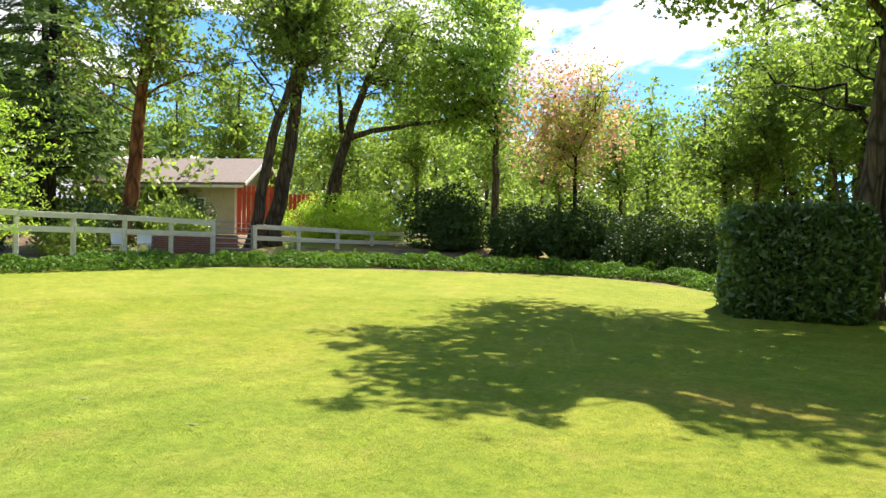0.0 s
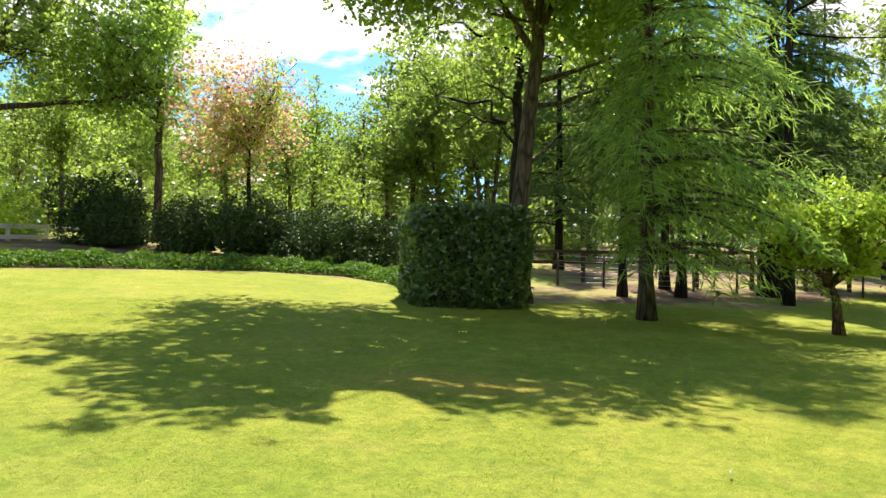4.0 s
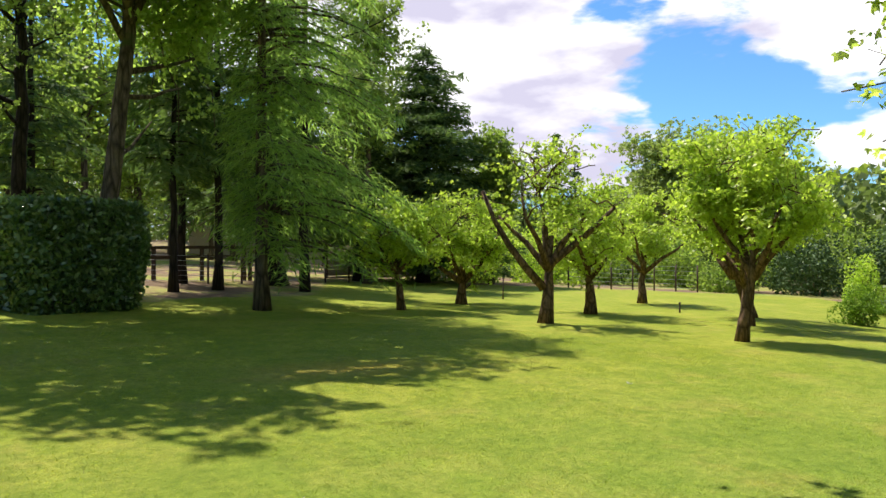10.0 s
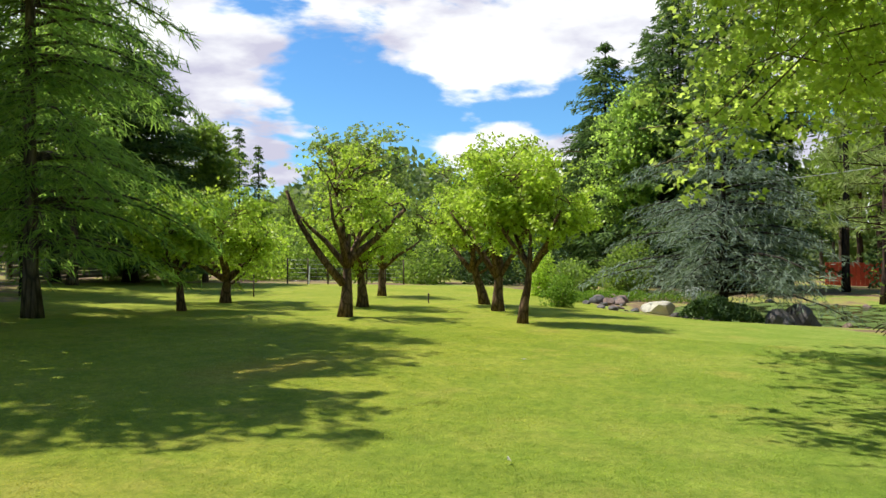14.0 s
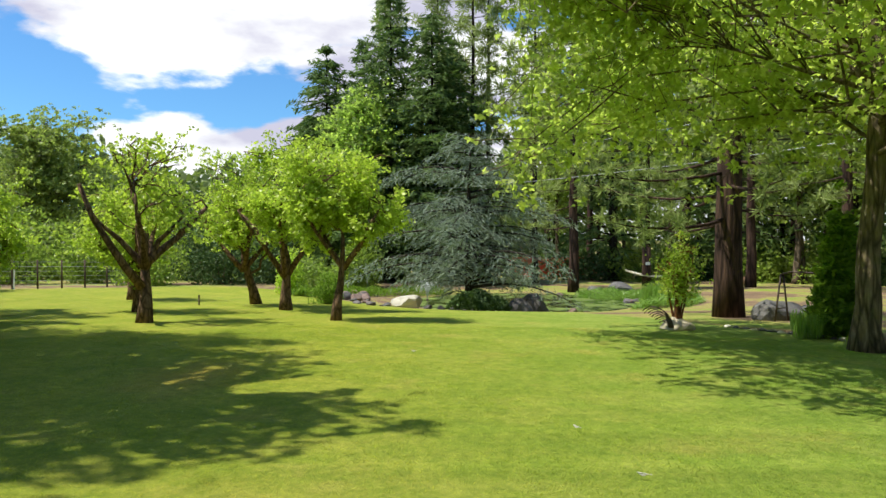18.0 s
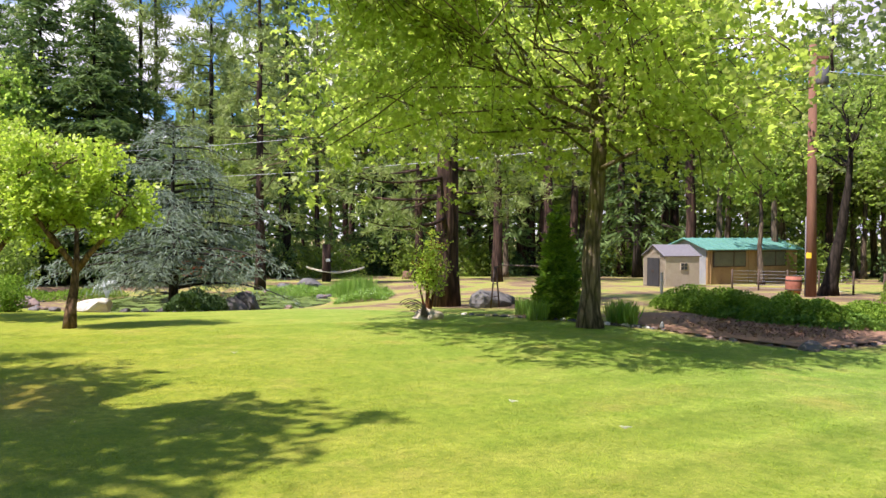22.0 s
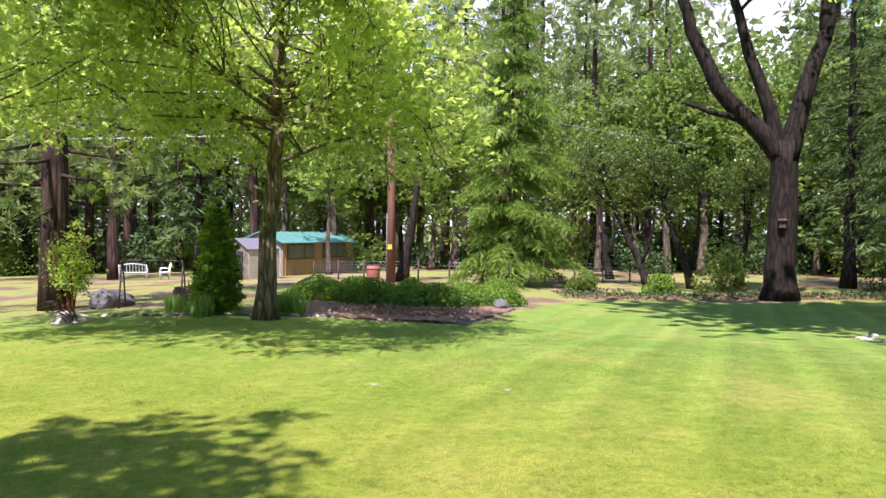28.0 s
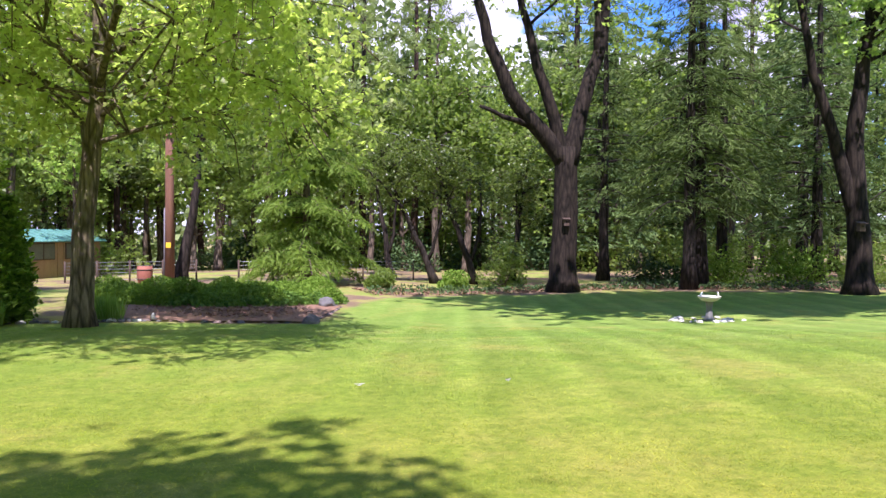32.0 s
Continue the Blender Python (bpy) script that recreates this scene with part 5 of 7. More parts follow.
# ---- south: oaks, madrones, firs ----
broadleaf("oak_tree", -5.7, -16.2, [(0, 0, 0), (-0.05, 0, 2.5), (-0.1, 0, 5.3), (-0.1, 0, 5.7)], 0.54, ((0, 0, 13.5), (6.0, 5.5, 3.6)), M_OAK, M_BARK_OAK, 90,
          "old oak with dark trunk forking into bare mossy limbs", taper=0.8, foot=1.35, primaries=34, twigs=6, per_twig=40, size=(0.2, 0.12), clump=0.5, tuft=0.16, attach=9.0,
          stems=[([(-0.05, 0, 5.0), (0.75, 0.25, 6.2), (2.0, 0.7, 7.3), (2.6, 0.9, 8.6), (3.25, 1.1, 10.4), (3.7, 1.2, 12.5)], 0.38, 0.15), ([(0.0, 0, 5.1), (0.35, 0.1, 6.5), (1.0, 0.35, 8.5), (1.55, 0.5, 10.4), (2.1, 0.7, 12.5)], 0.3, 0.11),
                 ([(-0.15, 0, 5.0), (-0.4, -0.1, 6.3), (-0.8, -0.25, 8.0), (-1.4, -0.5, 9.3), (-1.6, -0.55, 11.4), (-1.7, -0.6, 13.0)], 0.4, 0.14), ([(-1.35, -0.45, 9.2), (-1.2, -0.4, 10.5), (-1.3, -0.4, 12.5)], 0.2, 0.08),
                 ([(1.5, 0.5, 6.5), (2.4, 0.8, 6.8), (3.3, 1.1, 7.1)], 0.13, 0.06)])
broadleaf("oak_tree", -15.2, -12.6, [(0, 0, 0), (0.1, 0, 2.5), (0.3, 0, 5), (-0.4, 0, 12)], 0.42, ((0, 0, 10.5), (5, 5, 4)), M_OAK, M_BARK_OAK, 91,
          "mossy double-stemmed oak at the lawn's south corner", primaries=24, twigs=6, per_twig=38, size=(0.2, 0.12), clump=0.5,
          stems=[([(0.2, 0, 2.6), (0.9, 0.1, 5.0), (1.9, 0.2, 8), (2.4, 0.2, 11)], 0.26, 0.08)])
for i, (x, y, h, lx) in enumerate([(-0.3, -22, 7.5, 2.6), (-2.2, -22.1, 7.0, 1.9), (-4.0, -25, 6.5, -0.6), (2.5, -27, 8, 1.0)]):
    broadleaf("madrone_tree", x, y, [(0, 0, 0), (lx * 0.25, 0, h * 0.22), (lx * 0.62, 0, h * 0.48), (lx, 0.1, h * 0.8)], 0.19, ((lx * 0.6, 0, h * 0.72), (2.6, 2.6, 2.9)), M_MADRONE, M_BARK_DARK, 92 + i,
              "leaning dark-stemmed madrone with glossy leaves", primaries=20, twigs=6, per_twig=40, size=(0.15, 0.08), clump=0.4, lumpy=0.5, shell=0.25, group="madrones",
              stems=[([(lx * 0.15, 0, h * 0.14), (-0.3, 0.1, h * 0.35), (-0.2, 0.2, h * 0.7)], 0.1, 0.03)])
for i, (x, y, h, b, r) in enumerate([(-10.6, -16.4, 20, 1.8, 3.8), (-11.3, -17.4, 21, 2.5, 3.6), (-13.0, -20, 18, 2.2, 3.4), (-8.5, -24, 19, 3, 3.4), (-17, -20, 18, 2, 3.6), (-20, -17, 17, 1.8, 3.4)]):
    conifer("fir_tree", x, y, h, b + 1.6, r, M_SAGFIR, M_BARK_DARK, 100 + i, "dark fir with sagging lichen-hung branches", r0=0.26, tiers=20, around=6, spray=(0.34, 0.036), dense=96, droop=0.42, hang=0.7, uneven=0.35, group="southern firs")


# out-of-view tree, added only to cast the shade band
broadleaf("oak_tree", -16.0, -3.2, [(0, 0, 0), (0.3, 0, 5), (0.8, 0, 9), (1.6, 0, 15)], 0.45, ((8.6, -0.6, 13.2), (10.4, 7.4, 3.0)), M_OAK, M_BARK_OAK, 98,
          "tall wide unseen oak added to shade the western lawn", primaries=120, twigs=6, per_twig=60, size=(0.42, 0.28), clump=0.75, attach=6.0, lumpy=0.15, shell=0.3)

# ---- woods all round ----
def woods():
    far = 400.0
    src = [
        broadleaf("woodland_tree", far, 0, [(0, 0, 0), (0.2, 0.1, 4), (0.1, 0.2, 11)], 0.22, ((0, 0, 8.2), (3.8, 3.8, 5.6)), M_BROAD, M_BARK, 120, "leafy green woodland tree beyond the garden", primaries=26, twigs=5, per_twig=30, twig_wood=False,
                  size=(0.27, 0.18), clump=0.55, tuft=0.2, each=7, lumpy=0.4, shell=0.3, group="woodland trees"),
        broadleaf("woodland_tree", far, 0, [(0, 0, 0), (-0.3, 0.1, 4), (0.3, 0.2, 9)], 0.18, ((0, 0, 6.6), (3.6, 3.4, 4.8)), M_LIME, M_BARK, 121, "light green woodland tree beyond the garden", primaries=22, twigs=5, per_twig=30, twig_wood=False,
                  size=(0.27, 0.18), clump=0.55, tuft=0.2, each=7, lumpy=0.4, shell=0.3, group="woodland trees"),
        conifer("woodland_fir", far, 0, 19, 2.0, 3.4, M_FIR, M_BARK_DARK, 122, "tall dark fir in the surrounding woods", r0=0.26, tiers=26, around=6, spray=(0.6, 0.12), dense=14, droop=0.25, hang=0.5, group="woodland firs"),
        pine_tree("woodland_pine", far, 0, 23, 7.0, 4.0, M_PINE, M_BARK_PINE, 123, "tall open-crowned pine in the surrounding woods", r0=0.28, branches=30, tufts=8, needles=13, nlen=0.6, group="woodland pines", width=0.085),
        shrub("woodland_shrub", far, 0, (1.9, 1.9, 1.5), M_BROAD, 124, "leafy green bush in the woodland understorey", 1100, (0.26, 0.15), group="understorey bushes"),
        shrub("woodland_shrub", far, 0, (1.7, 1.7, 1.2), M_DARKSHRUB, 125, "dark evergreen bush in the woodland understorey", 1100, (0.24, 0.13), group="understorey bushes"),
    ]
    rng = np.random.default_rng(9)

    def put(kind, x, y, s):
        m = pose(x, y, gz(x, y) - 0.05, 0, 0, rng.uniform(0, 360)) @ Matrix.Diagonal((s * rng.uniform(0.9, 1.1), s * rng.uniform(0.9, 1.1), s * rng.uniform(0.85, 1.15), 1))
        copy_thing(src[kind], m)

    def arc(h0, h1, d0, d1, count, kinds, s0, s1, cx=0.0, cy=5.0):
        for i in range(count):
            h = radians(h0 + (h1 - h0) * (i + rng.uniform(0.1, 0.9)) / count)
            d = d0 + (d1 - d0) * rng.uniform() ** 0.8
            put(int(rng.choice(kinds)), cx + d * math.sin(h), cy + d * math.cos(h), rng.uniform(s0, s1))

    # headings turn clockwise from +y
    arc(-88, -52, 40, 62, 14, [0, 2, 0, 1], 0.8, 1.15)
    arc(-52, 8, 36, 62, 30, [0, 1, 1, 0, 0], 0.75, 1.05)
    arc(-46, -4, 31, 36, 8, [0, 1], 0.55, 0.75)
    arc(8, 30, 42, 66, 16, [2, 0, 0, 1], 0.75, 1.0)
    arc(30, 44, 46, 66, 9, [0, 1, 0], 0.6, 0.85)
    arc(40, 84, 58, 92, 32, [0, 1, 0, 2], 0.55, 0.8)
    arc(82, 100, 62, 80, 8, [2, 2, 3, 0], 0.8, 1.1)
    arc(96, 152, 50, 84, 50, [2, 3, 0, 2, 3, 0], 0.85, 1.3)
    arc(100, 150, 50, 60, 30, [4, 5, 5, 4], 0.9, 1.6)
    arc(146, 182, 36, 66, 34, [0, 0, 1, 0, 3], 0.9, 1.25)
    arc(182, 215, 34, 66, 22, [0, 2, 3, 0, 2], 0.75, 1.2)
    arc(150, 215, 38, 52, 14, [4, 5, 4], 0.8, 1.3)
    arc(104, 146, 44, 64, 12, [3, 2, 0], 1.15, 1.5)
    arc(146, 205, 44, 64, 14, [0, 0, 3], 1.15, 1.4)
    arc(118, 168, 52, 72, 18, [0, 3, 0], 1.2, 1.5)
    arc(215, 272, 34, 60, 16, [0, 2, 1], 0.8, 1.1)
    arc(-80, 5, 34, 42, 22, [4, 5, 4, 4], 0.9, 1.5)
    arc(40, 90, 44, 60, 36, [4, 4, 5], 1.0, 1.7)
    arc(-14, 14, 37, 50, 12, [0, 0, 1], 1.1, 1.35)
    arc(170, 198, 42, 58, 9, [0, 0, 1], 1.2, 1.4)
    arc(160, 202, 46, 58, 16, [5, 4, 5], 1.3, 1.8)
    for o in src:
        for c in list(o.children):
            bpy.data.objects.remove(c)
        bpy.data.objects.remove(o)

    # the wall of leaves behind everything
    k = 150000
    h = rng.uniform(radians(-85), radians(222), k)
    d = rng.uniform(80, 125, k)
    deg = np.degrees(h)
    top = 15 + 5 * np.sin(h * 7) + 3 * np.sin(h * 19 + 1)
    low = smooth(36, 44, deg) * smooth(92, 84, deg)
    top = top * (1 - 0.3 * low) + 17 * smooth(94, 104, deg)
    p = np.stack([d * np.sin(h), 5 + d * np.cos(h), rng.uniform(0, 1, k) ** np.where(np.arange(k) % 5 < 2, 2.2, 0.8) * top - 1.5], 1)
    o = obj("far_woods", quads("far_woods", leaf_verts(rng, p, 1.25, 0.8, 0.3)), M_WOODS)
    tagged(o, "distant mixed woodland closing the view", "woods", kind="stuff")


woods()


# ---- clipped hedge ----
def clipped_hedge():
    rng = np.random.default_rng(200)
    x, y = 0.0, 19.75
    t = thing("clipped_hedge", x, y, gz(x, y) - 0.05, 22, "clipped dark green laurel hedge block on the lawn", "hedge")
    hx, hy, h = 1.40, 1.34, 2.38
    n = 34000
    # leaves over the sides and top of a rounded block
    u = rng.uniform(-1, 1, (n, 3))
    face = rng.choice(3, n, p=[0.36, 0.36, 0.28])
    side = rng.choice([-1.0, 1.0], n)
    for k in range(3):
        u[face == k, k] = side[face == k]
    u[(face == 2), 2] = 1.0
    q = np.sign(u) * np.abs(u) ** 0.92
    r = (np.abs(q[:, 0]) ** 9 + np.abs(q[:, 1]) ** 9) ** (1 / 9)
    q[:, :2] /= np.maximum(r, 1)[:, None]
    p = np.stack([q[:, 0] * hx, q[:, 1] * hy, (q[:, 2] * 0.5 + 0.5) * h], 1)
    lump = 0.07 * np.sin(p[:, 0] * 3.1 + p[:, 2] * 2.3) + 0.05 * np.sin(p[:, 1] * 4.7 - p[:, 2] * 3.9)
    tuck = 1 - 0.10 * smooth(0.5, 0.0, p[:, 2]) - 0.06 * smooth(2.1, 2.4, p[:, 2])
    p[:, :2] *= (tuck + lump * 0.6 / 1.6)[:, None]
    p += rng.normal(size=p.shape) * 0.055
    p[:, 2] = np.maximum(p[:, 2], 0.04)
    tagged(obj("foliage", quads("foliage", leaf_verts(rng, p, 0.165, 0.075, 0.25)), M_LAUREL, t), kind="stuff")
    # solid block behind the leaves, its near-black colour standing for inner shade
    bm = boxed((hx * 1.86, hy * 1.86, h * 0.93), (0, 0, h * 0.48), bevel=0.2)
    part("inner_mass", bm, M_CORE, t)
    return t


clipped_hedge()


# ---- bushes and beds along the north side ----
def leaf_strip(name, line, width, height, leaf, count, seed, label, size=(0.11, 0.07), category="ground cover", up=0.6, ragged=0.5):
    """A low bed of leaves along a line of ground points; one mass that nobody could count."""
    rng = np.random.default_rng(seed)
    line = np.asarray(line, float)
    cum = np.concatenate([[0], np.cumsum(np.linalg.norm(np.diff(line, axis=0), axis=1))])
    s = rng.uniform(0, cum[-1], count)
    px, py = np.interp(s, cum, line[:, 0]), np.interp(s, cum, line[:, 1])
    k = np.clip(np.searchsorted(cum, s) - 1, 0, len(line) - 2)
    d = unit(line[k + 1] - line[k])
    off = rng.uniform(-1, 1, count)
    px, py = px - d[:, 1] * off * width * 0.5, py + d[:, 0] * off * width * 0.5
    bump = 0.55 + 0.45 * np.sin(s * 2.1 + seed) * np.sin(s * 0.83 + off * 2) + 0.25 * np.sin(s * 6.3)
    top = height * np.sqrt(np.maximum(0.05, 1 - off ** 2)) * (1 - ragged + ragged * np.clip(bump, 0.1, 1.3))
    z = ground_z(px, py) + top * rng.uniform(0.0, 1.0, count) ** 0.45 + 0.02
    p = np.stack([px, py, z], 1)
    o = obj(name, quads(name, leaf_verts(rng, p, size[0], size[1], up)), leaf)
    return tagged(o, label, category, kind="stuff")


BED = [(-17.5, 10.0), (-16.2, 15.8), (-12.6, 20.6), (-8.0, 24.2), (-4.6, 25.2), (-2.0, 23.6), (-1.2, 21.8)]
leaf_strip("ivy_bed", BED, 1.7, 0.48, M_IVY, 26000, 210, "bed of ivy and perennials along the lawn's edge", (0.13, 0.075))
leaf_strip("ivy_bed", [(-15.0, 17.8), (-10.5, 22.8), (-5.5, 25.6)], 0.9, 0.5, M_FERN, 6000, 211, "lighter green perennials in the edge bed", (0.12, 0.05))
for i, (x, y, r, n) in enumerate([(-15.6, 27.2, (1.8, 1.6, 1.6), 13000), (-12.2, 27.9, (1.5, 1.4, 1.2), 9000), (-9.4, 27.5, (1.8, 1.5, 1.35), 11000), (-6.7, 27.4, (1.5, 1.4, 1.2), 9000), (-4.2, 27.0, (1.3, 1.3, 1.15), 7000)]):
    shrub("rhododendron", x, y, r, M_DARKSHRUB, 220 + i, "dark glossy evergreen rhododendron behind the edge bed", n, (0.16, 0.075), group="rhododendrons", lumps=12)
shrub("juniper_bush", -20.6, 25.3, (2.4, 2.2, 1.15), M_YELLOWBUSH, 228, "rounded golden-green juniper behind the white fence", 13000, (0.16, 0.06), lumps=12, up=1.0, z=gz(-20.6, 25.3) + 0.1)
for i, (x, y) in enumerate([(-21.0, 13.4), (-23, 15.6), (-22.2, 18.4), (-24.5, 20.0), (-20.8, 28.0), (-22.5, 11.0), (-20.8, 8.4)]):
    shrub("garden_shrub", x, y, (1.5, 1.4, 0.95), M_DARKSHRUB if i % 2 else M_BROAD, 230 + i, "leafy shrub growing behind the white fence", 2200, (0.16, 0.09), group="shrubs behind the fence")


# ---- white rail fence and gate ----
def rail_fence(label, x0, y0, x1, y1, top, posts, rails, mat, name="rail_fence", post_w=0.12, board=0.17, thick=0.035, gap=0.42, bury=0.1):
    ln = math.hypot(x1 - x0, y1 - y0)
    t = thing(name, x0, y0, 0, math.degrees(math.atan2(y1 - y0, x1 - x0)), label, "fence")
    for i in range(posts):
        s = ln * i / (posts - 1)
        wx, wy = x0 + (x1 - x0) * s / ln, y0 + (y1 - y0) * s / ln
        g = gz(wx, wy) - bury
        part("post", boxed((post_w, post_w, top - 0.03 - g), (s, 0, (top - 0.03 + g) / 2), bevel=0.01), mat, t)
    for r in range(rails):
        z = top - board / 2 - r * gap
        for i in range(posts - 1):
            a, b = ln * i / (posts - 1), ln * (i + 1) / (posts - 1)
            part("rail", boxed((b - a - 0.012, thick, board), ((a + b) / 2, -post_w / 2 - thick / 2, z + 0.012 * math.sin(i * 2.3 + r)), (0, 0.25 * math.sin(i * 1.7), 0), 0.006), mat, t)
    return t


rail_fence("weathered white two-rail board fence with ivy at its foot", -18.2, 7.5, -17.9, 16.9, 2.68, 7, 2, M_WHITEWOOD)
rail_fence("weathered white two-rail board fence beside the gate", -17.8, 18.6, -18.4, 29.5, 2.60, 6, 2, M_WHITEWOOD)


def tube_gate(x0, y0, x1, y1, z0, z1):
    ln = math.hypot(x1 - x0, y1 - y0)
    t = thing("garden_gate", x0, y0, 0, math.degrees(math.atan2(y1 - y0, x1 - x0)), "closed galvanised tube gate between white fence posts", "gate")
    r = 0.022
    w = [(0.05, 0, z0), (0.05, 0, z1 - 0.1), (0.15, 0, z1), (ln - 0.15, 0, z1), (ln - 0.05, 0, z1 - 0.1), (ln - 0.05, 0, z0), (0.05, 0, z0)]
    obj("gate_frame", tubes("gate_frame", [(w, np.full(len(w), r), 8)]), M_STEEL, t)
    for i in range(5):
        z = z0 + (z1 - z0) * (i + 1) / 6
        obj("bar", tubes("bar", [([(0.05, 0, z), (ln - 0.05, 0, z)], np.full(2, r * 0.8), 6)]), M_STEEL, t)
    return t


tube_gate(-17.9, 16.95, -17.8, 18.5, gz(-17.9, 17.7) + 0.1, 2.62)

# low brick planter behind the gate
wall = thing("brick_planter", -19.4, 17.2, gz(-19.4, 17.2), 88, "low red brick planter wall behind the gate", "wall", kind="structure")
brick_bm = boxed((0.22, 0.105, 0.068), bevel=0.006)
brick_me = bpy.data.meshes.new("brick")
brick_bm.to_mesh(brick_me)
brick_bm.free()
for r in range(9):
    for c in range(15):
        b = obj("brick", brick_me, M_BRICK, wall)
        b.location = ((c - 7 + 0.5 * (r % 2)) * 0.232, 0, 0.04 + r * 0.079)
mortar = part("mortar", boxed((15 * 0.232 + 0.08, 0.085, 0.71), (0, 0, 0.355), bevel=0.004), M_CONCRETE, wall)


# garden chairs by the planter
def slat_chair(x, y, turn):
    t = thing("garden_chair", x, y, gz(x, y), turn, "white folding garden chair behind the fence", "chair", "white garden chairs")
    part("seat", boxed((0.46, 0.44, 0.03), (0, 0, 0.43)), M_WHITEPAINT, t)
    part("backrest", boxed((0.46, 0.03, 0.42), (0, 0.22, 0.68), (-12, 0, 0)), M_WHITEPAINT, t)
    for sx in (-0.2, 0.2):
        for sy, lean in ((-0.18, 12), (0.18, -12)):
            part("leg", boxed((0.03, 0.03, 0.46), (sx, sy, 0.22), (lean, 0, 0)), M_WHITEPAINT, t)
    return t


slat_chair(-19.0, 14.2, 100)
slat_chair(-19.0, 15.0, 60)


# ---- house and red barn beyond the fence ----
def window_part(parent, w, h, at, turn=(0, 0, 0), mat=None):
    o = part("window", boxed((w, 0.05, h), at, turn), mat or M_WHITEPAINT, parent)
    pane = part("pane", boxed((w - 0.14, 0.03, h - 0.14), (at[0], at[1] - 0.03, at[2]), turn, 0.003), M_DARKGLASS, o)
    return o


def gabled(t, w, d, wall_h, rise, wall_mat, roof_mat, over=0.4, thick=0.12, side_mat=None):
    """Walls of w x d with the ridge along x, as wall and roof parts."""
    bm = bmesh.new()
    pts = [(-w / 2, -d / 2), (w / 2, -d / 2), (w / 2, d / 2), (-w / 2, d / 2)]
    lo = [bm.verts.new((x, y, -0.4)) for x, y in pts]
    hi = [bm.verts.new((x, y, wall_h)) for x, y in pts]
    ra, rb = bm.verts.new((-w / 2, 0, wall_h + rise)), bm.verts.new((w / 2, 0, wall_h + rise))
    bm.faces.new((lo[0], lo[1], hi[1], hi[0]))
    bm.faces.new((lo[2], lo[3], hi[3], hi[2]))
    bm.faces.new((lo[1], lo[2], hi[2], rb, hi[1]))
    bm.faces.new((lo[3], lo[0], hi[0], ra, hi[3]))
    part("wall", bm, wall_mat, t)
    sl = math.hypot(d / 2 + over, rise * (d / 2 + over) / (d / 2))
    ang = math.degrees(math.atan2(rise, d / 2))
    for s in (-1, 1):
        cy, cz = s * (d / 2 + over) / 2, wall_h + rise - rise * (d / 2 + over) / d + thick
        part("roof", boxed((w + 2 * over, sl, thick), (0, cy, cz), (-s * ang, 0, 0), 0.02), roof_mat, t)
    return t


house = thing("farmhouse", -31.4, 24.5, 2.2, 32, "cream-walled house with brown shingle roof beyond the fence", "house")
gabled(house, 8.0, 5.4, 2.9, 1.35, M_CREAM, M_ROOF, 0.5)
for k in (-1.9, 1.7):
    window_part(house, 1.2, 1.0, (k, -2.73, 1.6))
part("gutter", boxed((8.9, 0.12, 0.12), (0, -3.25, 2.62)), M_WHITEPAINT, house)
part("downpipe", boxed((0.09, 0.09, 3.0), (3.9, -2.8, 1.3)), M_WHITEPAINT, house)
part("fascia", boxed((0.05, 3.5, 0.16), (4.53, -1.6, 3.52), (26.5, 0, 0)), M_WHITEPAINT, house)
part("fascia", boxed((0.05, 3.5, 0.16), (4.53, 1.6, 3.52), (-26.5, 0, 0)), M_WHITEPAINT, house)
part("chimney_vent", boxed((0.25, 0.25, 0.5), (1.6, -1.5, 3.8)), M_STEEL, house)
for (ax, ay, bx, by, z0, z1) in ((-26.2, 24.0, -25.0, 25.8, 2.1, 4.9), (-24.4, 25.7, -23.0, 26.4, 2.1, 4.5)):
    ln = math.hypot(bx - ax, by - ay)
    boards = thing("red_fence", ax, ay, z0, math.degrees(math.atan2(by - ay, bx - ax)), "orange-red painted board fence beside the house", "fence", "red board fences")
    nb = int(ln / 0.2)
    for k in range(nb):
        part("board", boxed((0.185, 0.03, z1 - z0 - 0.06 * (k % 3) * 0.4), ((k + 0.5) * ln / nb, 0, (z1 - z0) / 2), bevel=0.004), M_REDPAINT, boards)
    for z in (0.5, z1 - z0 - 0.4):
        part("rail", boxed((ln, 0.05, 0.1), (ln / 2, 0.045, z)), M_REDPAINT, boards)


# ---- dark rail fence and boards under the firs ----
rail_fence("dark weathered two-rail fence under the firs", -1.2, 27.5, 9.5, 31.2, 1.75, 6, 2, M_BROWNWOOD, post_w=0.13, board=0.13, gap=0.38)
rail_fence("dark weathered two-rail fence under the firs", 9.8, 31.3, 16.0, 35.5, 1.55, 4, 2, M_BROWNWOOD, post_w=0.13, board=0.13, gap=0.38)
rail_fence("dark rail fence behind the rhododendrons", -17.5, 30.5, -1.4, 27.6, 1.95, 8, 2, M_BROWNWOOD, post_w=0.13, board=0.13, gap=0.38)


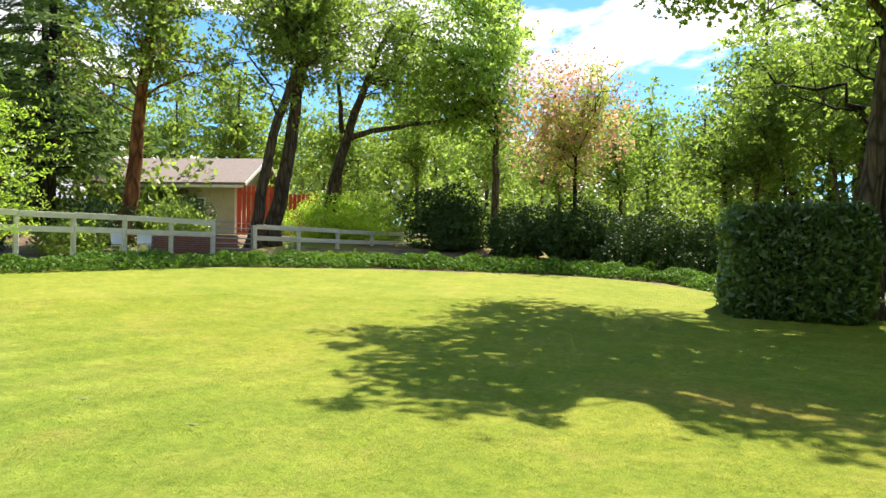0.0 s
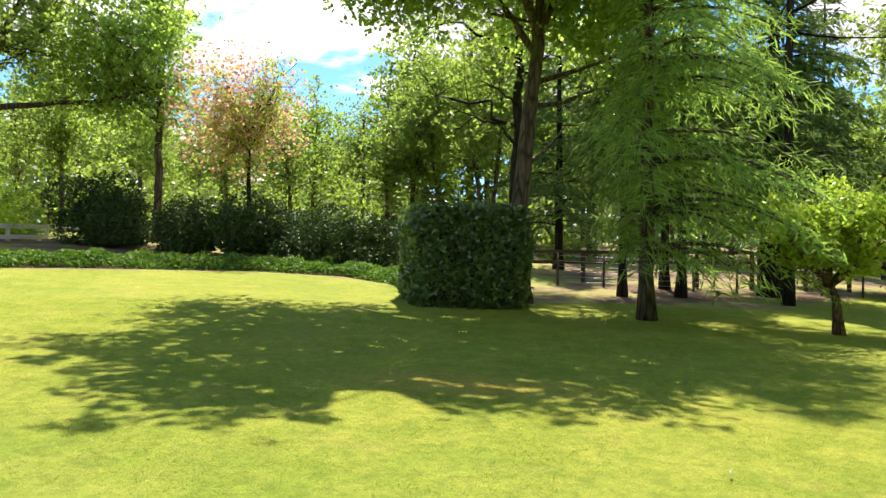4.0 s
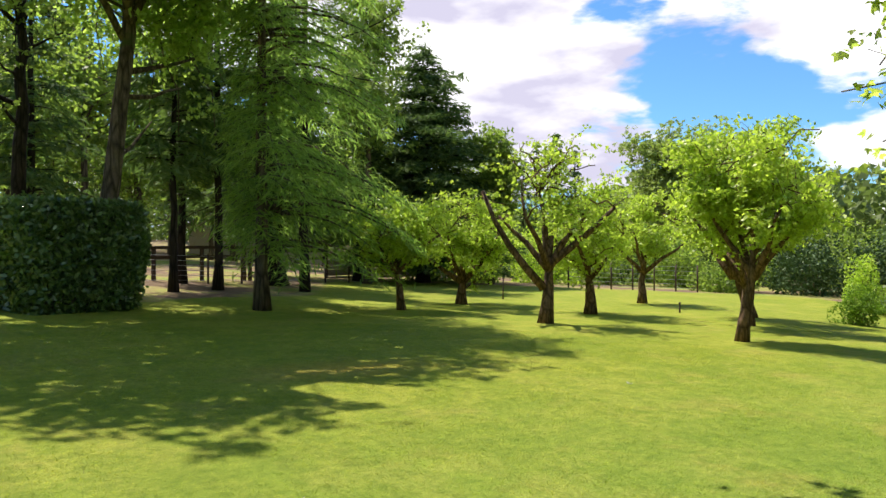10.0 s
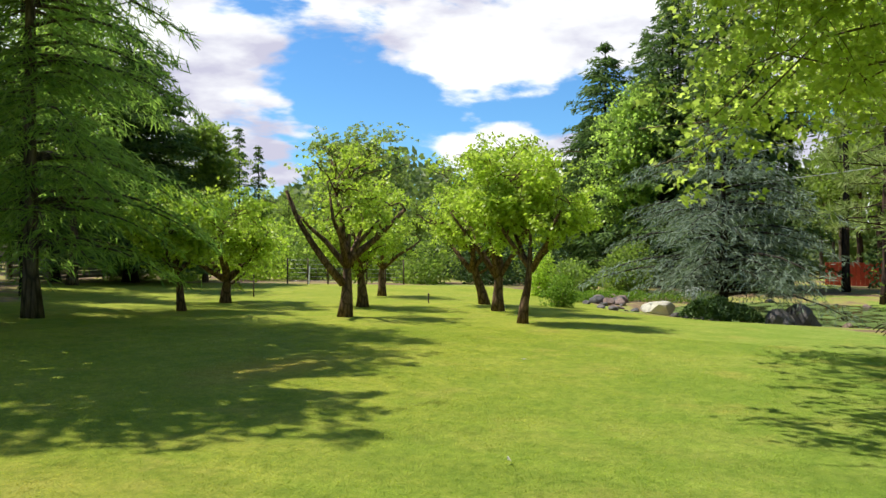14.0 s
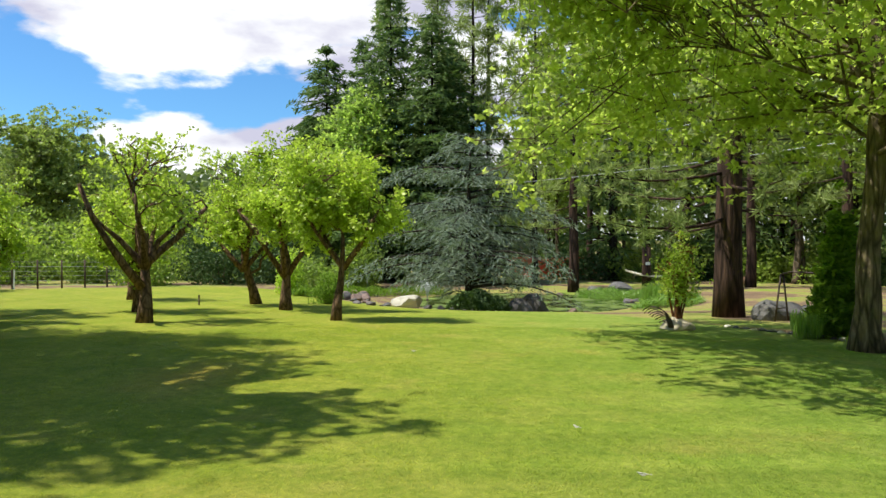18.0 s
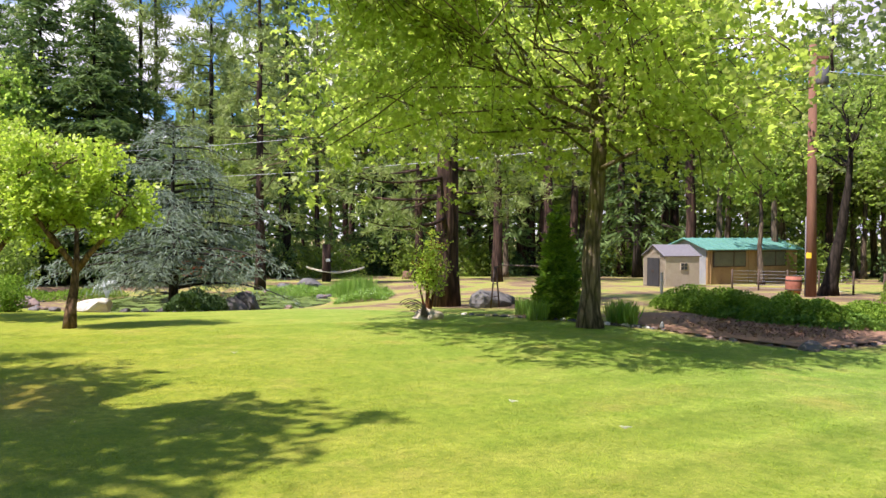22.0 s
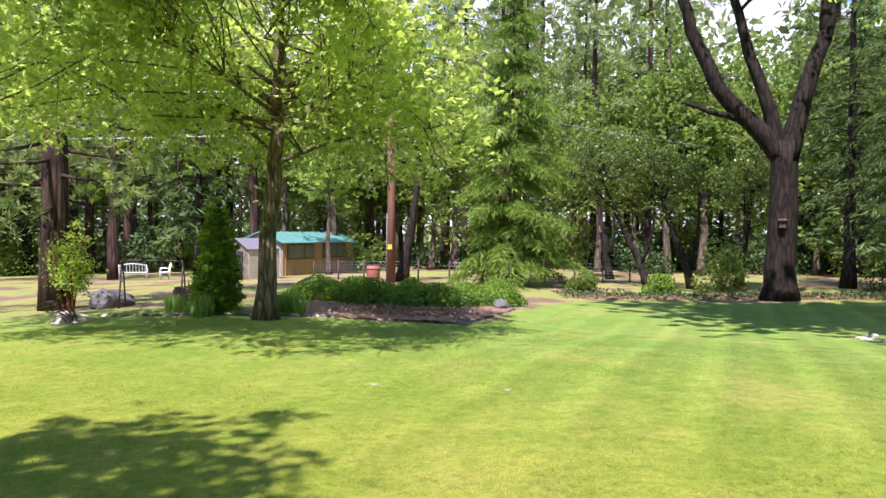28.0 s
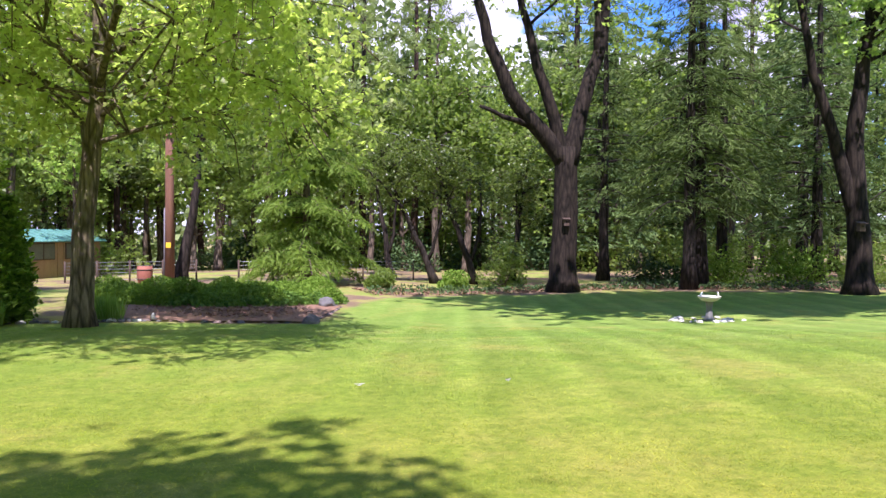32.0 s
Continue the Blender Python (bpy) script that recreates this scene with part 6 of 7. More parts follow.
def wire_fence(x0, y0, x1, y1, h, posts, label):
    ln = math.hypot(x1 - x0, y1 - y0)
    t = thing("wire_fence", x0, y0, 0, math.degrees(math.atan2(y1 - y0, x1 - x0)), label, "fence")
    g = [gz(x0 + (x1 - x0) * i / (posts - 1), y0 + (y1 - y0) * i / (posts - 1)) for i in range(posts)]
    for i in range(posts):
        s = ln * i / (posts - 1)
        obj("post", tubes("post", [([(s, 0, g[i] - 0.2), (s, 0, g[i] + h)], np.array([0.045, 0.04]), 7)]), M_BROWNWOOD, t)
    for r in range(6):
        pts = [(ln * i / (posts - 1), 0.05, g[i] + h * (0.12 + 0.16 * r)) for i in range(posts)]
        obj("wire", tubes("wire", [(pts, np.full(posts, 0.007), 4)]), M_STEEL, t)
    return t


wire_fence(2.2, 27.2, 15.0, 31.6, 1.15, 9, "wire fence on thin wooden posts beneath the firs")
wire_fence(7.5, -17.0, 1.0, -24.5, 1.0, 7, "low wire fence on wooden posts behind the flower bed")
wire_fence(17.0, -20.5, 10.5, -20.0, 1.0, 5, "low wire fence on wooden posts near the shed")


def board_fence(x0, y0, x1, y1, h, boards, label, mat):
    ln = math.hypot(x1 - x0, y1 - y0)
    t = thing("board_fence", x0, y0, gz((x0 + x1) / 2, (y0 + y1) / 2), math.degrees(math.atan2(y1 - y0, x1 - x0)), label, "fence")
    for i in range(4):
        part("post", boxed((0.11, 0.11, h + 0.1), (ln * i / 3, 0, h / 2)), mat, t)
    for i in range(boards):
        part("board", boxed((ln, 0.03, h / boards - 0.025), (ln / 2, -0.075, 0.06 + h * (i + 0.5) / boards), (0, 0.3 * math.sin(i * 2.1), 0)), mat, t)
    return t


board_fence(16.2, 36.0, 24.5, 36.2, 1.15, 6, "silver-grey horizontal board fence in the shade", M_GREYWOOD)
wire_fence(25.5, 26.9, 30.5, 22.5, 1.4, 7, "thin wire garden enclosure past the orchard")
prop = thing("white_prop", 26.2, 26.0, gz(26.2, 26.0), 20, "leaning white wooden prop by the enclosure", "post")
part("board", boxed((0.1, 0.05, 1.0), (0, 0, 0.48), (0, 14, 0)), M_WHITEPAINT, prop)
far_house = thing("far_house", 24.0, 58.0, gz(24, 58), 18, "low tan house seen between the firs", "house")
gabled(far_house, 12.0, 7.0, 2.7, 1.4, M_BEIGE, M_ROOF, 0.4)
for k in (-4.2, -2.4, 1.0, 3.2):
    window_part(far_house, 1.1, 1.2, (k, -3.53, 1.6))

# orchard stakes
for x, y, h in [(15.1, 20.9, 0.75), (16.7, 14.5, 0.28)]:
    s = thing("lawn_stake", x, y, gz(x, y), 0, "thin dark stake standing in the lawn", "stake", "lawn stakes")
    obj("shaft", tubes("shaft", [([(0, 0, -0.1), (0.01, 0, h)], np.array([0.03, 0.025]), 7)]), M_BROWNWOOD, s)
    obj("cap", tubes("cap", [([(0.01, 0, h), (0.01, 0, h + 0.06)], np.array([0.045, 0.03]), 8)]), M_IRON, s)

# hedgerow east of the orchard
for i, (x, y, r, m) in enumerate([(36, 19, (2.4, 2.2, 1.6), M_DARKSHRUB), (39, 16.5, (2.4, 2.2, 1.7), M_DARKSHRUB), (33.5, 22, (2.2, 2, 1.5), M_BROAD), (32.5, 30, (2.4, 2, 2.2), M_LIME), (36, 27, (2.2, 2, 1.8), M_BROAD),
                                  (29, 32, (2.2, 2, 2.4), M_YELLOWBUSH), (25.5, 33.5, (2, 2, 2.0), M_LIME), (22, 34.5, (2, 2, 1.8), M_BROAD), (40.5, 22, (2.6, 2.4, 2.0), M_DARKSHRUB), (34, 13.5, (1.6, 1.6, 1.1), M_LIME),
                                  (38, 11.5, (1.8, 1.6, 1.5), M_BROAD), (42, 18.5, (2.2, 2.2, 2.2), M_BROAD)]):
    shrub("hedgerow_bush", x, y, r, m, 240 + i, "leafy bush in the hedgerow past the orchard", 3000, (0.22, 0.12), group="hedgerow bushes", lumps=10)
shrub("juniper_bush", 28.2, 13.5, (0.7, 0.7, 1.35), M_YELLOWBUSH, 256, "slender yellow-green juniper past the orchard", 2600, (0.16, 0.06), up=1.0)
shrub("fern_bush", 20.3, 10.6, (0.7, 0.7, 0.75), M_FERN, 255, "feathery light green bush at the pond bank", 2600, (0.11, 0.045))


# ---- pond ----
def pond():
    cx, cy, lvl = 28.5, 2.5, -1.50
    bm = bmesh.new()
    ring = []
    for i in range(72):
        a = i * 2 * math.pi / 72
        r = 8.4 + 0.4 * math.sin(3 * a) + 0.25 * math.sin(7 * a + 1)
        ring.append(bm.verts.new((cx + r * math.cos(a), cy + r * math.sin(a), lvl)))
    bm.faces.new(ring)
    m, n, l = material("dark pond water with green algae")
    tc = n.new("ShaderNodeTexCoord")
    nz = noise_tex(n, l, 1.1, 8.0, tc.outputs["Object"], 0.7)
    r = ramp(n, [(0.46, (0.018, 0.022, 0.014)), (0.54, (0.10, 0.15, 0.025)), (0.66, (0.17, 0.23, 0.04))])
    l.new(nz.outputs["Fac"], r.inputs[0])
    rr = ramp(n, [(0.47, (0.04, 0.04, 0.04)), (0.55, (0.7, 0.7, 0.7))])
    l.new(nz.outputs["Fac"], rr.inputs[0])
    p = n.new("ShaderNodeBsdfPrincipled")
    l.new(r.outputs[0], p.inputs["Base Color"])
    l.new(rr.outputs[0], p.inputs["Roughness"])
    b = n.new("ShaderNodeBump")
    b.inputs["Strength"].default_value, b.inputs["Distance"].default_value = 0.25, 0.02
    l.new(noise_tex(n, l, 14.0, 4.0, tc.outputs["Object"]).outputs["Fac"], b.inputs["Height"])
    l.new(b.outputs[0], p.inputs["Normal"])
    o = n.new("ShaderNodeOutputMaterial")
    l.new(p.outputs[0], o.inputs[0])
    me = bpy.data.meshes.new("water")
    bm.to_mesh(me)
    bm.free()
    w = obj("water", me, m)
    tagged(w, "still dark pond water with green algae", "pond", kind="structure")


pond()
rock("boulder", 25.2, 7.7, (0.78, 0.5, 0.42), M_WHITEROCK, 1, "large pale limestone boulder at the pond's edge", "pond boulders", z=-1.2)
rock("boulder", 22.0, 2.4, (0.72, 0.55, 0.55), M_DARKROCK, 2, "dark rounded boulder on the pond bank", "pond boulders")
rock("boulder", 20.9, 3.1, (0.5, 0.45, 0.42), M_DARKROCK, 3, "dark rounded boulder on the pond bank", "pond boulders")
rock("boulder", 34.1, -3.0, (0.75, 0.6, 0.5), M_ROCK, 4, "grey boulder on the far pond bank", "pond boulders")
rock("boulder", 33.7, -4.3, (0.8, 0.6, 0.6), M_ROCK, 5, "grey boulder on the far pond bank", "pond boulders")
rock("boulder", 12.3, -3.2, (0.8, 0.45, 0.4), M_ROCK, 6, "flat-topped grey boulder beside the pine", "pond boulders", sink=0.05)
rock("boulder", 13.3, -4.4, (0.4, 0.35, 0.25), M_ROCK, 7, "small grey boulder beside the pine", "pond boulders")
rock("boulder", 1.85, -7.95, (0.24, 0.2, 0.22), M_ROCK, 8, "brownish stone at the flower bed's end", "bed stones")
rock("boulder", 1.25, -3.55, (0.22, 0.18, 0.14), M_DARKROCK, 9, "small dark stone on the bed's edge", "bed stones")
rr = np.random.default_rng(260)
for i in range(46):
    a = rr.uniform(0.9, 3.5) if i < 26 else rr.uniform(-1.6, 0.2)
    d = rr.uniform(6.6, 8.8)
    s = rr.uniform(0.08, 0.26)
    rock("bank_stone", 28.5 + d * math.cos(a), 2.5 + d * math.sin(a), (s, s * 0.8, s * 0.6), (M_REDROCK, M_ROCK, M_DARKROCK)[i % 3], 20 + i, "rubble stone on the pond bank", "bank stones")
for i in range(12):
    s = rr.uniform(0.2, 0.38)
    rock("bank_boulder", 27.6 + 0.28 * i + rr.uniform(-0.2, 0.2), 10.4 + rr.uniform(-0.5, 0.7), (s, s * 0.8, s * 0.75), M_REDROCK if i % 3 else M_ROCK, 420 + i, "pinkish rubble boulder heaped on the pond's far bank", "bank boulders", sink=0.1)
leaf_strip("marsh_grass", [(24.0, -3.4), (27.5, -5.6), (31.0, -5.4), (34, -2.2)], 2.4, 0.55, M_REED, 9000, 262, "bright green marsh plants at the pond", (0.42, 0.035), "plants", up=0.1)
leaf_strip("bank_plants", [(17.5, 5.6), (19.4, 4.2), (21.0, 4.6)], 1.3, 0.75, M_DARKSHRUB, 7000, 263, "dark leafy clump on the near pond bank", (0.13, 0.06), "plants")
leaf_strip("bank_plants", [(26.5, 12.6), (32, 10.6), (36, 6)], 2.0, 0.5, M_FERN, 7000, 264, "low green plants on the far bank", (0.14, 0.06), "plants")


def fountain():
    rng = np.random.default_rng(265)
    t = thing("fountain", 31.1, 6.8, -1.5, 0, "small spraying pond fountain with a black nozzle", "fountain")
    obj("nozzle", tubes("nozzle", [([(0, 0, -0.1), (0, 0, 0.14)], np.array([0.09, 0.05]), 10)]), M_IRON, t)
    m, n, l = material("white water spray")
    p = n.new("ShaderNodeBsdfPrincipled")
    p.inputs["Base Color"].default_value, p.inputs["Roughness"].default_value = (0.8, 0.83, 0.85, 1), 0.2
    o = n.new("ShaderNodeOutputMaterial")
    l.new(p.outputs[0], o.inputs[0])
    items = []
    for i in range(34):
        a, v = rng.uniform(0, 6.28), rng.uniform(0.35, 0.75)
        s = np.linspace(0, 1, 7)
        pts = np.stack([math.cos(a) * v * s, math.sin(a) * v * s, 0.14 + 3.3 * s * (1 - s) * rng.uniform(0.8, 1.1) + 0.35 * s], 1)
        items.append((pts, np.linspace(0.012, 0.006, 7), 4))
    tagged(obj("spray", tubes("spray", items), m, t, "white falling water"), kind="stuff")


fountain()

# ---- round the maple ----
conifer("arborvitae", 7.42, -2.15, 2.4, 0.05, 0.46, M_ARBOR, M_BARK, 270, "conical green arborvitae beside the maple", r0=0.06, tiers=34, around=16, spray=(0.15, 0.06), dense=36, droop=-0.3, power=0.8, hang=-0.35, uneven=0.08, category="shrub")
bush = broadleaf("lilac_bush", 9.0, 0.85, [(0, 0, 0), (0.05, 0, 0.5), (0.1, 0.05, 1.2)], 0.09, ((0.0, 0.05, 1.35), (0.5, 0.5, 1.25)), M_APPLE, M_BARK_RED, 271, "twiggy multi-stemmed shrub growing from a pale stump",
                 primaries=34, twigs=4, per_twig=16, size=(0.085, 0.05), clump=0.12, tuft=0.06, each=4, shell=0.3, category="shrub",
                 stems=[([(0.05, 0.02, 0), (0.25, 0.1, 0.7), (0.3, 0.2, 1.6)], 0.035, 0.012), ([(-0.05, 0, 0), (-0.2, 0.1, 0.7), (-0.35, 0.2, 1.6)], 0.035, 0.012), ([(0, 0.05, 0), (-0.05, -0.15, 0.8), (-0.1, -0.3, 1.8)], 0.03, 0.012), ([(0, -0.05, 0), (0.1, -0.2, 0.8), (0.35, -0.3, 1.5)], 0.03, 0.012)])
rock("stump_base", 9.0, 0.85, (0.42, 0.32, 0.2), M_BEIGE, 70, "pale weathered stump at the shrub's foot", category="stump")
# stands for a tuft of dark drooping blades, made of curved iron rods
blade_tuft = thing("hay_rake", 8.95, 1.15, gz(8.95, 1.15), 35, "dark arching grass blades at the shrub, built as iron arcs", "ornament")
for k in range(14):
    r = 0.12 + 0.028 * k
    tine = [(0.05 * math.sin(k * 2.1) - r * math.cos(q), 0.03 * k, 0.03 + r * 1.1 * math.sin(q)) for q in np.linspace(0.15, 2.3 + 0.1 * math.sin(k * 1.7), 10)]
    obj("tine", tubes("tine", [(tine, np.full(10, 0.01), 5)]), M_IRON, blade_tuft)


def blades(name, x, y, radius, height, count, seed, label):
    rng = np.random.default_rng(seed)
    a, r = rng.uniform(0, 6.28, count), radius * np.sqrt(rng.uniform(0, 1, count))
    px, py = x + r * np.cos(a), y + r * np.sin(a)
    h = height * rng.uniform(0.6, 1.1, count)
    d = unit(np.stack([rng.normal(size=count) * 0.16, rng.normal(size=count) * 0.16, np.ones(count)], 1))
    c = np.stack([px, py, ground_z(px, py)], 1) + d * h[:, None] * 0.5
    o = obj(name, quads(name, leaf_verts(rng, c, height, 0.035, 0.0, d, 0.1)), M_REED)
    return tagged(o, label, "plant", kind="stuff")


blades("iris_clump", 7.2, -1.3, 0.3, 0.55, 170, 272, "clump of upright iris leaves by the arborvitae")
blades("iris_clump", 8.7, -2.0, 0.28, 0.5, 150, 273, "clump of upright iris leaves by the swing")
blades("iris_clump", 5.9, -2.9, 0.36, 0.6, 240, 274, "clump of tall iris leaves behind the maple")
blades("iris_clump", 5.35, -2.65, 0.22, 0.55, 140, 275, "clump of tall iris leaves behind the maple")
blades("reed_clump", 28.8, -5.2, 1.0, 1.1, 900, 276, "tall reeds at the pond's edge")

swing = thing("swing_frame", 10.8, -3.3, gz(10.8, -3.3), 30, "rusty iron garden swing frame without its seat", "swing")
for s in (-0.85, 0.85):
    for k in (-0.3, 0.3):
        obj("leg", tubes("leg", [([(s, k, 0), (s, k * 0.15, 1.28)], np.full(2, 0.025), 7)]), M_IRON, swing)
    for z in (0.35, 0.75):
        w = 0.3 * (1 - z / 1.5)
        obj("brace", tubes("brace", [([(s, -w, z), (s, w, z)], np.full(2, 0.016), 6)]), M_IRON, swing)
obj("top_bar", tubes("top_bar", [([(-0.9, 0, 1.26), (-0.6, 0, 1.34), (0.6, 0, 1.34), (0.9, 0, 1.26)], np.full(4, 0.025), 7)]), M_IRON, swing)
pot = thing("barrel_planter", 10.2, -4.0, gz(10.2, -4.0), 0, "dark brown wooden barrel planter beside the swing", "planter")
obj("body", tubes("body", [([(0, 0, 0), (0, 0, 0.2), (0, 0, 0.4), (0, 0, 0.55)], np.array([0.3, 0.37, 0.38, 0.34]), 18)]), M_BROWNWOOD, pot)
for z in (0.14, 0.44):
    obj("hoop", tubes("hoop", [([(0, 0, z - 0.02), (0, 0, z + 0.02)], np.full(2, 0.388), 18)]), M_IRON, pot)
rr = np.random.default_rng(277)
edge_line = [(9.6, -0.6), (8.2, -1.3), (6.8, -2.0), (5.6, -2.4), (4.7, -2.8)]
for i in range(26):
    f = i / 25 * 4
    k = min(3, int(f))
    x = edge_line[k][0] + (edge_line[k + 1][0] - edge_line[k][0]) * (f - k)
    y = edge_line[k][1] + (edge_line[k + 1][1] - edge_line[k][1]) * (f - k)
    s = rr.uniform(0.06, 0.1)
    rock("edging_stone", x, y, (s * 1.4, s, s * 0.6), M_ROCK if i % 3 else M_WHITEROCK, 80 + i, "flat pale edging stone along the bed", "edging stones")


# ---- garden seats, hammock, sheds ----
def ornate_bench(x, y, turn, w, label):
    t = thing("garden_bench", x, y, gz(x, y), turn, label, "bench", "white cast benches")
    for k in range(5):
        part("seat_slat", boxed((w, 0.07, 0.025), (0, -0.2 + k * 0.1, 0.43)), M_WHITEPAINT, t)
    for s in (-w / 2, w / 2):
        obj("arm", tubes("arm", [([(s, -0.24, 0), (s, -0.25, 0.45), (s, -0.2, 0.66), (s, 0.1, 0.66), (s, 0.26, 0.62)], np.full(5, 0.022), 7)]), M_WHITEPAINT, t)
        obj("rear_leg", tubes("rear_leg", [([(s, 0.24, 0), (s, 0.24, 0.45), (s, 0.34, 0.9)], np.full(3, 0.022), 7)]), M_WHITEPAINT, t)
    obj("top_rail", tubes("top_rail", [([(-w / 2, 0.33, 0.84), (-w / 4, 0.34, 0.93), (0, 0.34, 0.96), (w / 4, 0.34, 0.93), (w / 2, 0.33, 0.84)], np.full(5, 0.022), 7)]), M_WHITEPAINT, t)
    for k in range(9):
        s = -w / 2 + w * (k + 0.5) / 9
        part("back_slat", boxed((0.03, 0.015, 0.44), (s, 0.30, 0.68), (-12, 0, 0)), M_WHITEPAINT, t)
    return t


ornate_bench(28.6, -19.1, 40, 1.5, "white cast garden bench with curved back")
ornate_bench(26.9, -19.8, 140, 0.8, "white cast garden chair turned towards the bench")


def hammock(x0, y0, x1, y1, zc):
    t = thing("hammock", x0, y0, 0, 0, "off-white rope hammock slung between two trees", "hammock")
    bm = bmesh.new()
    rows = []
    d = Vector((x1 - x0, y1 - y0, 0))
    side = Vector((-d.y, d.x, 0)).normalized()
    for i in range(17):
        s = i / 16
        wv = 0.55 * math.sin(math.pi * min(1, max(0.03, s))) ** 0.5
        z = zc + 1.0 * (2 * s - 1) ** 2 * 0.38
        c = d * s
        rows.append([bm.verts.new((c.x + side.x * wv * u, c.y + side.y * wv * u, z + 0.12 * abs(u))) for u in (-1, -0.5, 0, 0.5, 1)])
    for a, b in zip(rows, rows[1:]):
        for k in range(4):
            bm.faces.new((a[k], a[k + 1], b[k + 1], b[k]))
    bmesh.ops.solidify(bm, geom=bm.faces[:], thickness=0.03)
    part("bed", bm, M_ROPE, t)
    return t


hammock(41.2, -6.6, 39.4, -10.2, -0.75)
post = thing("hammock_post", 40.7, -7.9, gz(40.7, -7.9), 0, "thick red-brown post with a pale plate", "post")
obj("shaft", tubes("shaft", [([(0, 0, -0.2), (0, 0, 2.6)], np.array([0.32, 0.28]), 12)]), M_BARK_PINE, post)
part("plate", boxed((0.3, 0.04, 0.2), (-0.3, 0, 1.5), (0, 0, 90)), M_WHITEPAINT, post)
tree_stump = thing("tree_stump", 42.1, -14.9, gz(42.1, -14.9), 0, "pale cut tree stump in the clearing", "stump")
obj("wood", tubes("wood", [([(0, 0, -0.1), (0, 0, 0.2), (0, 0, 0.6)], np.array([0.5, 0.4, 0.36]), 12)]), M_BARK_APPLE, tree_stump)

red_fence = thing("red_fence", 60.5, -5.0, gz(60.5, -5.0), 95, "red painted board fence in the woods", "fence")
for k in range(26):
    part("board", boxed((0.3, 0.04, 1.9), (-4 + k * 0.32, 0, 0.95)), M_REDPAINT, red_fence)


def big_shed():
    # the long wall runs from the near corner to the far one, with a gable end beside it
    ax, ay, bx, by = 21.9, -24.3, 21.6, -32.0
    turn = math.degrees(math.atan2(by - ay, bx - ax))
    mx, my = (ax + bx) / 2, (ay + by) / 2
    g = -0.92
    t = thing("garden_shed", mx, my, g, turn, "tan plywood shed with sea-green metal roof", "shed")
    w, d, h, rise = 7.7, 3.2, 2.1, 0.55
    s = 1
    bm = boxed((w, 0.12, h + 0.3), (0, 0, h / 2 - 0.15), bevel=0.01)
    part("wall", bm, M_TANWALL, t)
    part("wall", boxed((w, 0.12, h + 0.3), (0, s * d, h / 2 - 0.15), bevel=0.01), M_TANWALL, t)
    for e in (-1, 1):
        g2 = bmesh.new()
        vs = [g2.verts.new(p) for p in ((e * w / 2, 0.06 * s, -0.3), (e * w / 2, s * (d - 0.06), -0.3), (e * w / 2, s * (d - 0.06), h), (e * w / 2, s * d / 2, h + rise), (e * w / 2, 0.06 * s, h))]
        g2.faces.new(vs)
        bmesh.ops.solidify(g2, geom=g2.faces[:], thickness=0.08)
        part("wall", g2, M_PALEPANEL, t, "pale grey painted gable end")
    sl = math.hypot(d / 2 + 0.35, rise * (d / 2 + 0.35) / (d / 2))
    ang = math.degrees(math.atan2(rise, d / 2))
    for q in (0, 1):
        cy = s * (d / 4 - 0.175) if q == 0 else s * (d * 0.75 + 0.175)
        cz = h + rise - rise * (d / 2 + 0.35) / d + 0.06
        roof = part("roof", boxed((w + 0.6, sl, 0.06), (0, cy, cz), ((ang if q == 0 else -ang) * s, 0, 0), 0.01), M_GREENROOF, t)
        for k in range(13):
            part("rib", boxed((0.04, sl, 0.035), (-w / 2 - 0.2 + k * (w + 0.4) / 12, cy, cz + 0.045), ((ang if q == 0 else -ang) * s, 0, 0), 0.005), M_GREENROOF, roof)
    for k, ww in ((-2.1, 2.7), (1.5, 2.5)):
        wnd = part("window", boxed((ww, 0.06, 0.95), (k, -s * 0.09, 1.5)), M_BROWNWOOD, t)
        part("screen", boxed((ww - 0.14, 0.03, 0.82), (k, -s * 0.125, 1.5), bevel=0.003), M_MESHGREY, wnd)
        part("mullion", boxed((0.07, 0.03, 0.82), (k + 0.3, -s * 0.145, 1.5), bevel=0.003), M_BROWNWOOD, wnd)
    for k in (-3.6, -0.45, 0.1, 2.95):
        part("batten", boxed((0.07, 0.04, h), (k, -s * 0.08, h / 2)), M_TANWALL, t)
    part("door", boxed((0.8, 0.05, 1.9), (3.4, -s * 0.09, 0.95)), M_TANWALL, t)
    return t


big_shed()


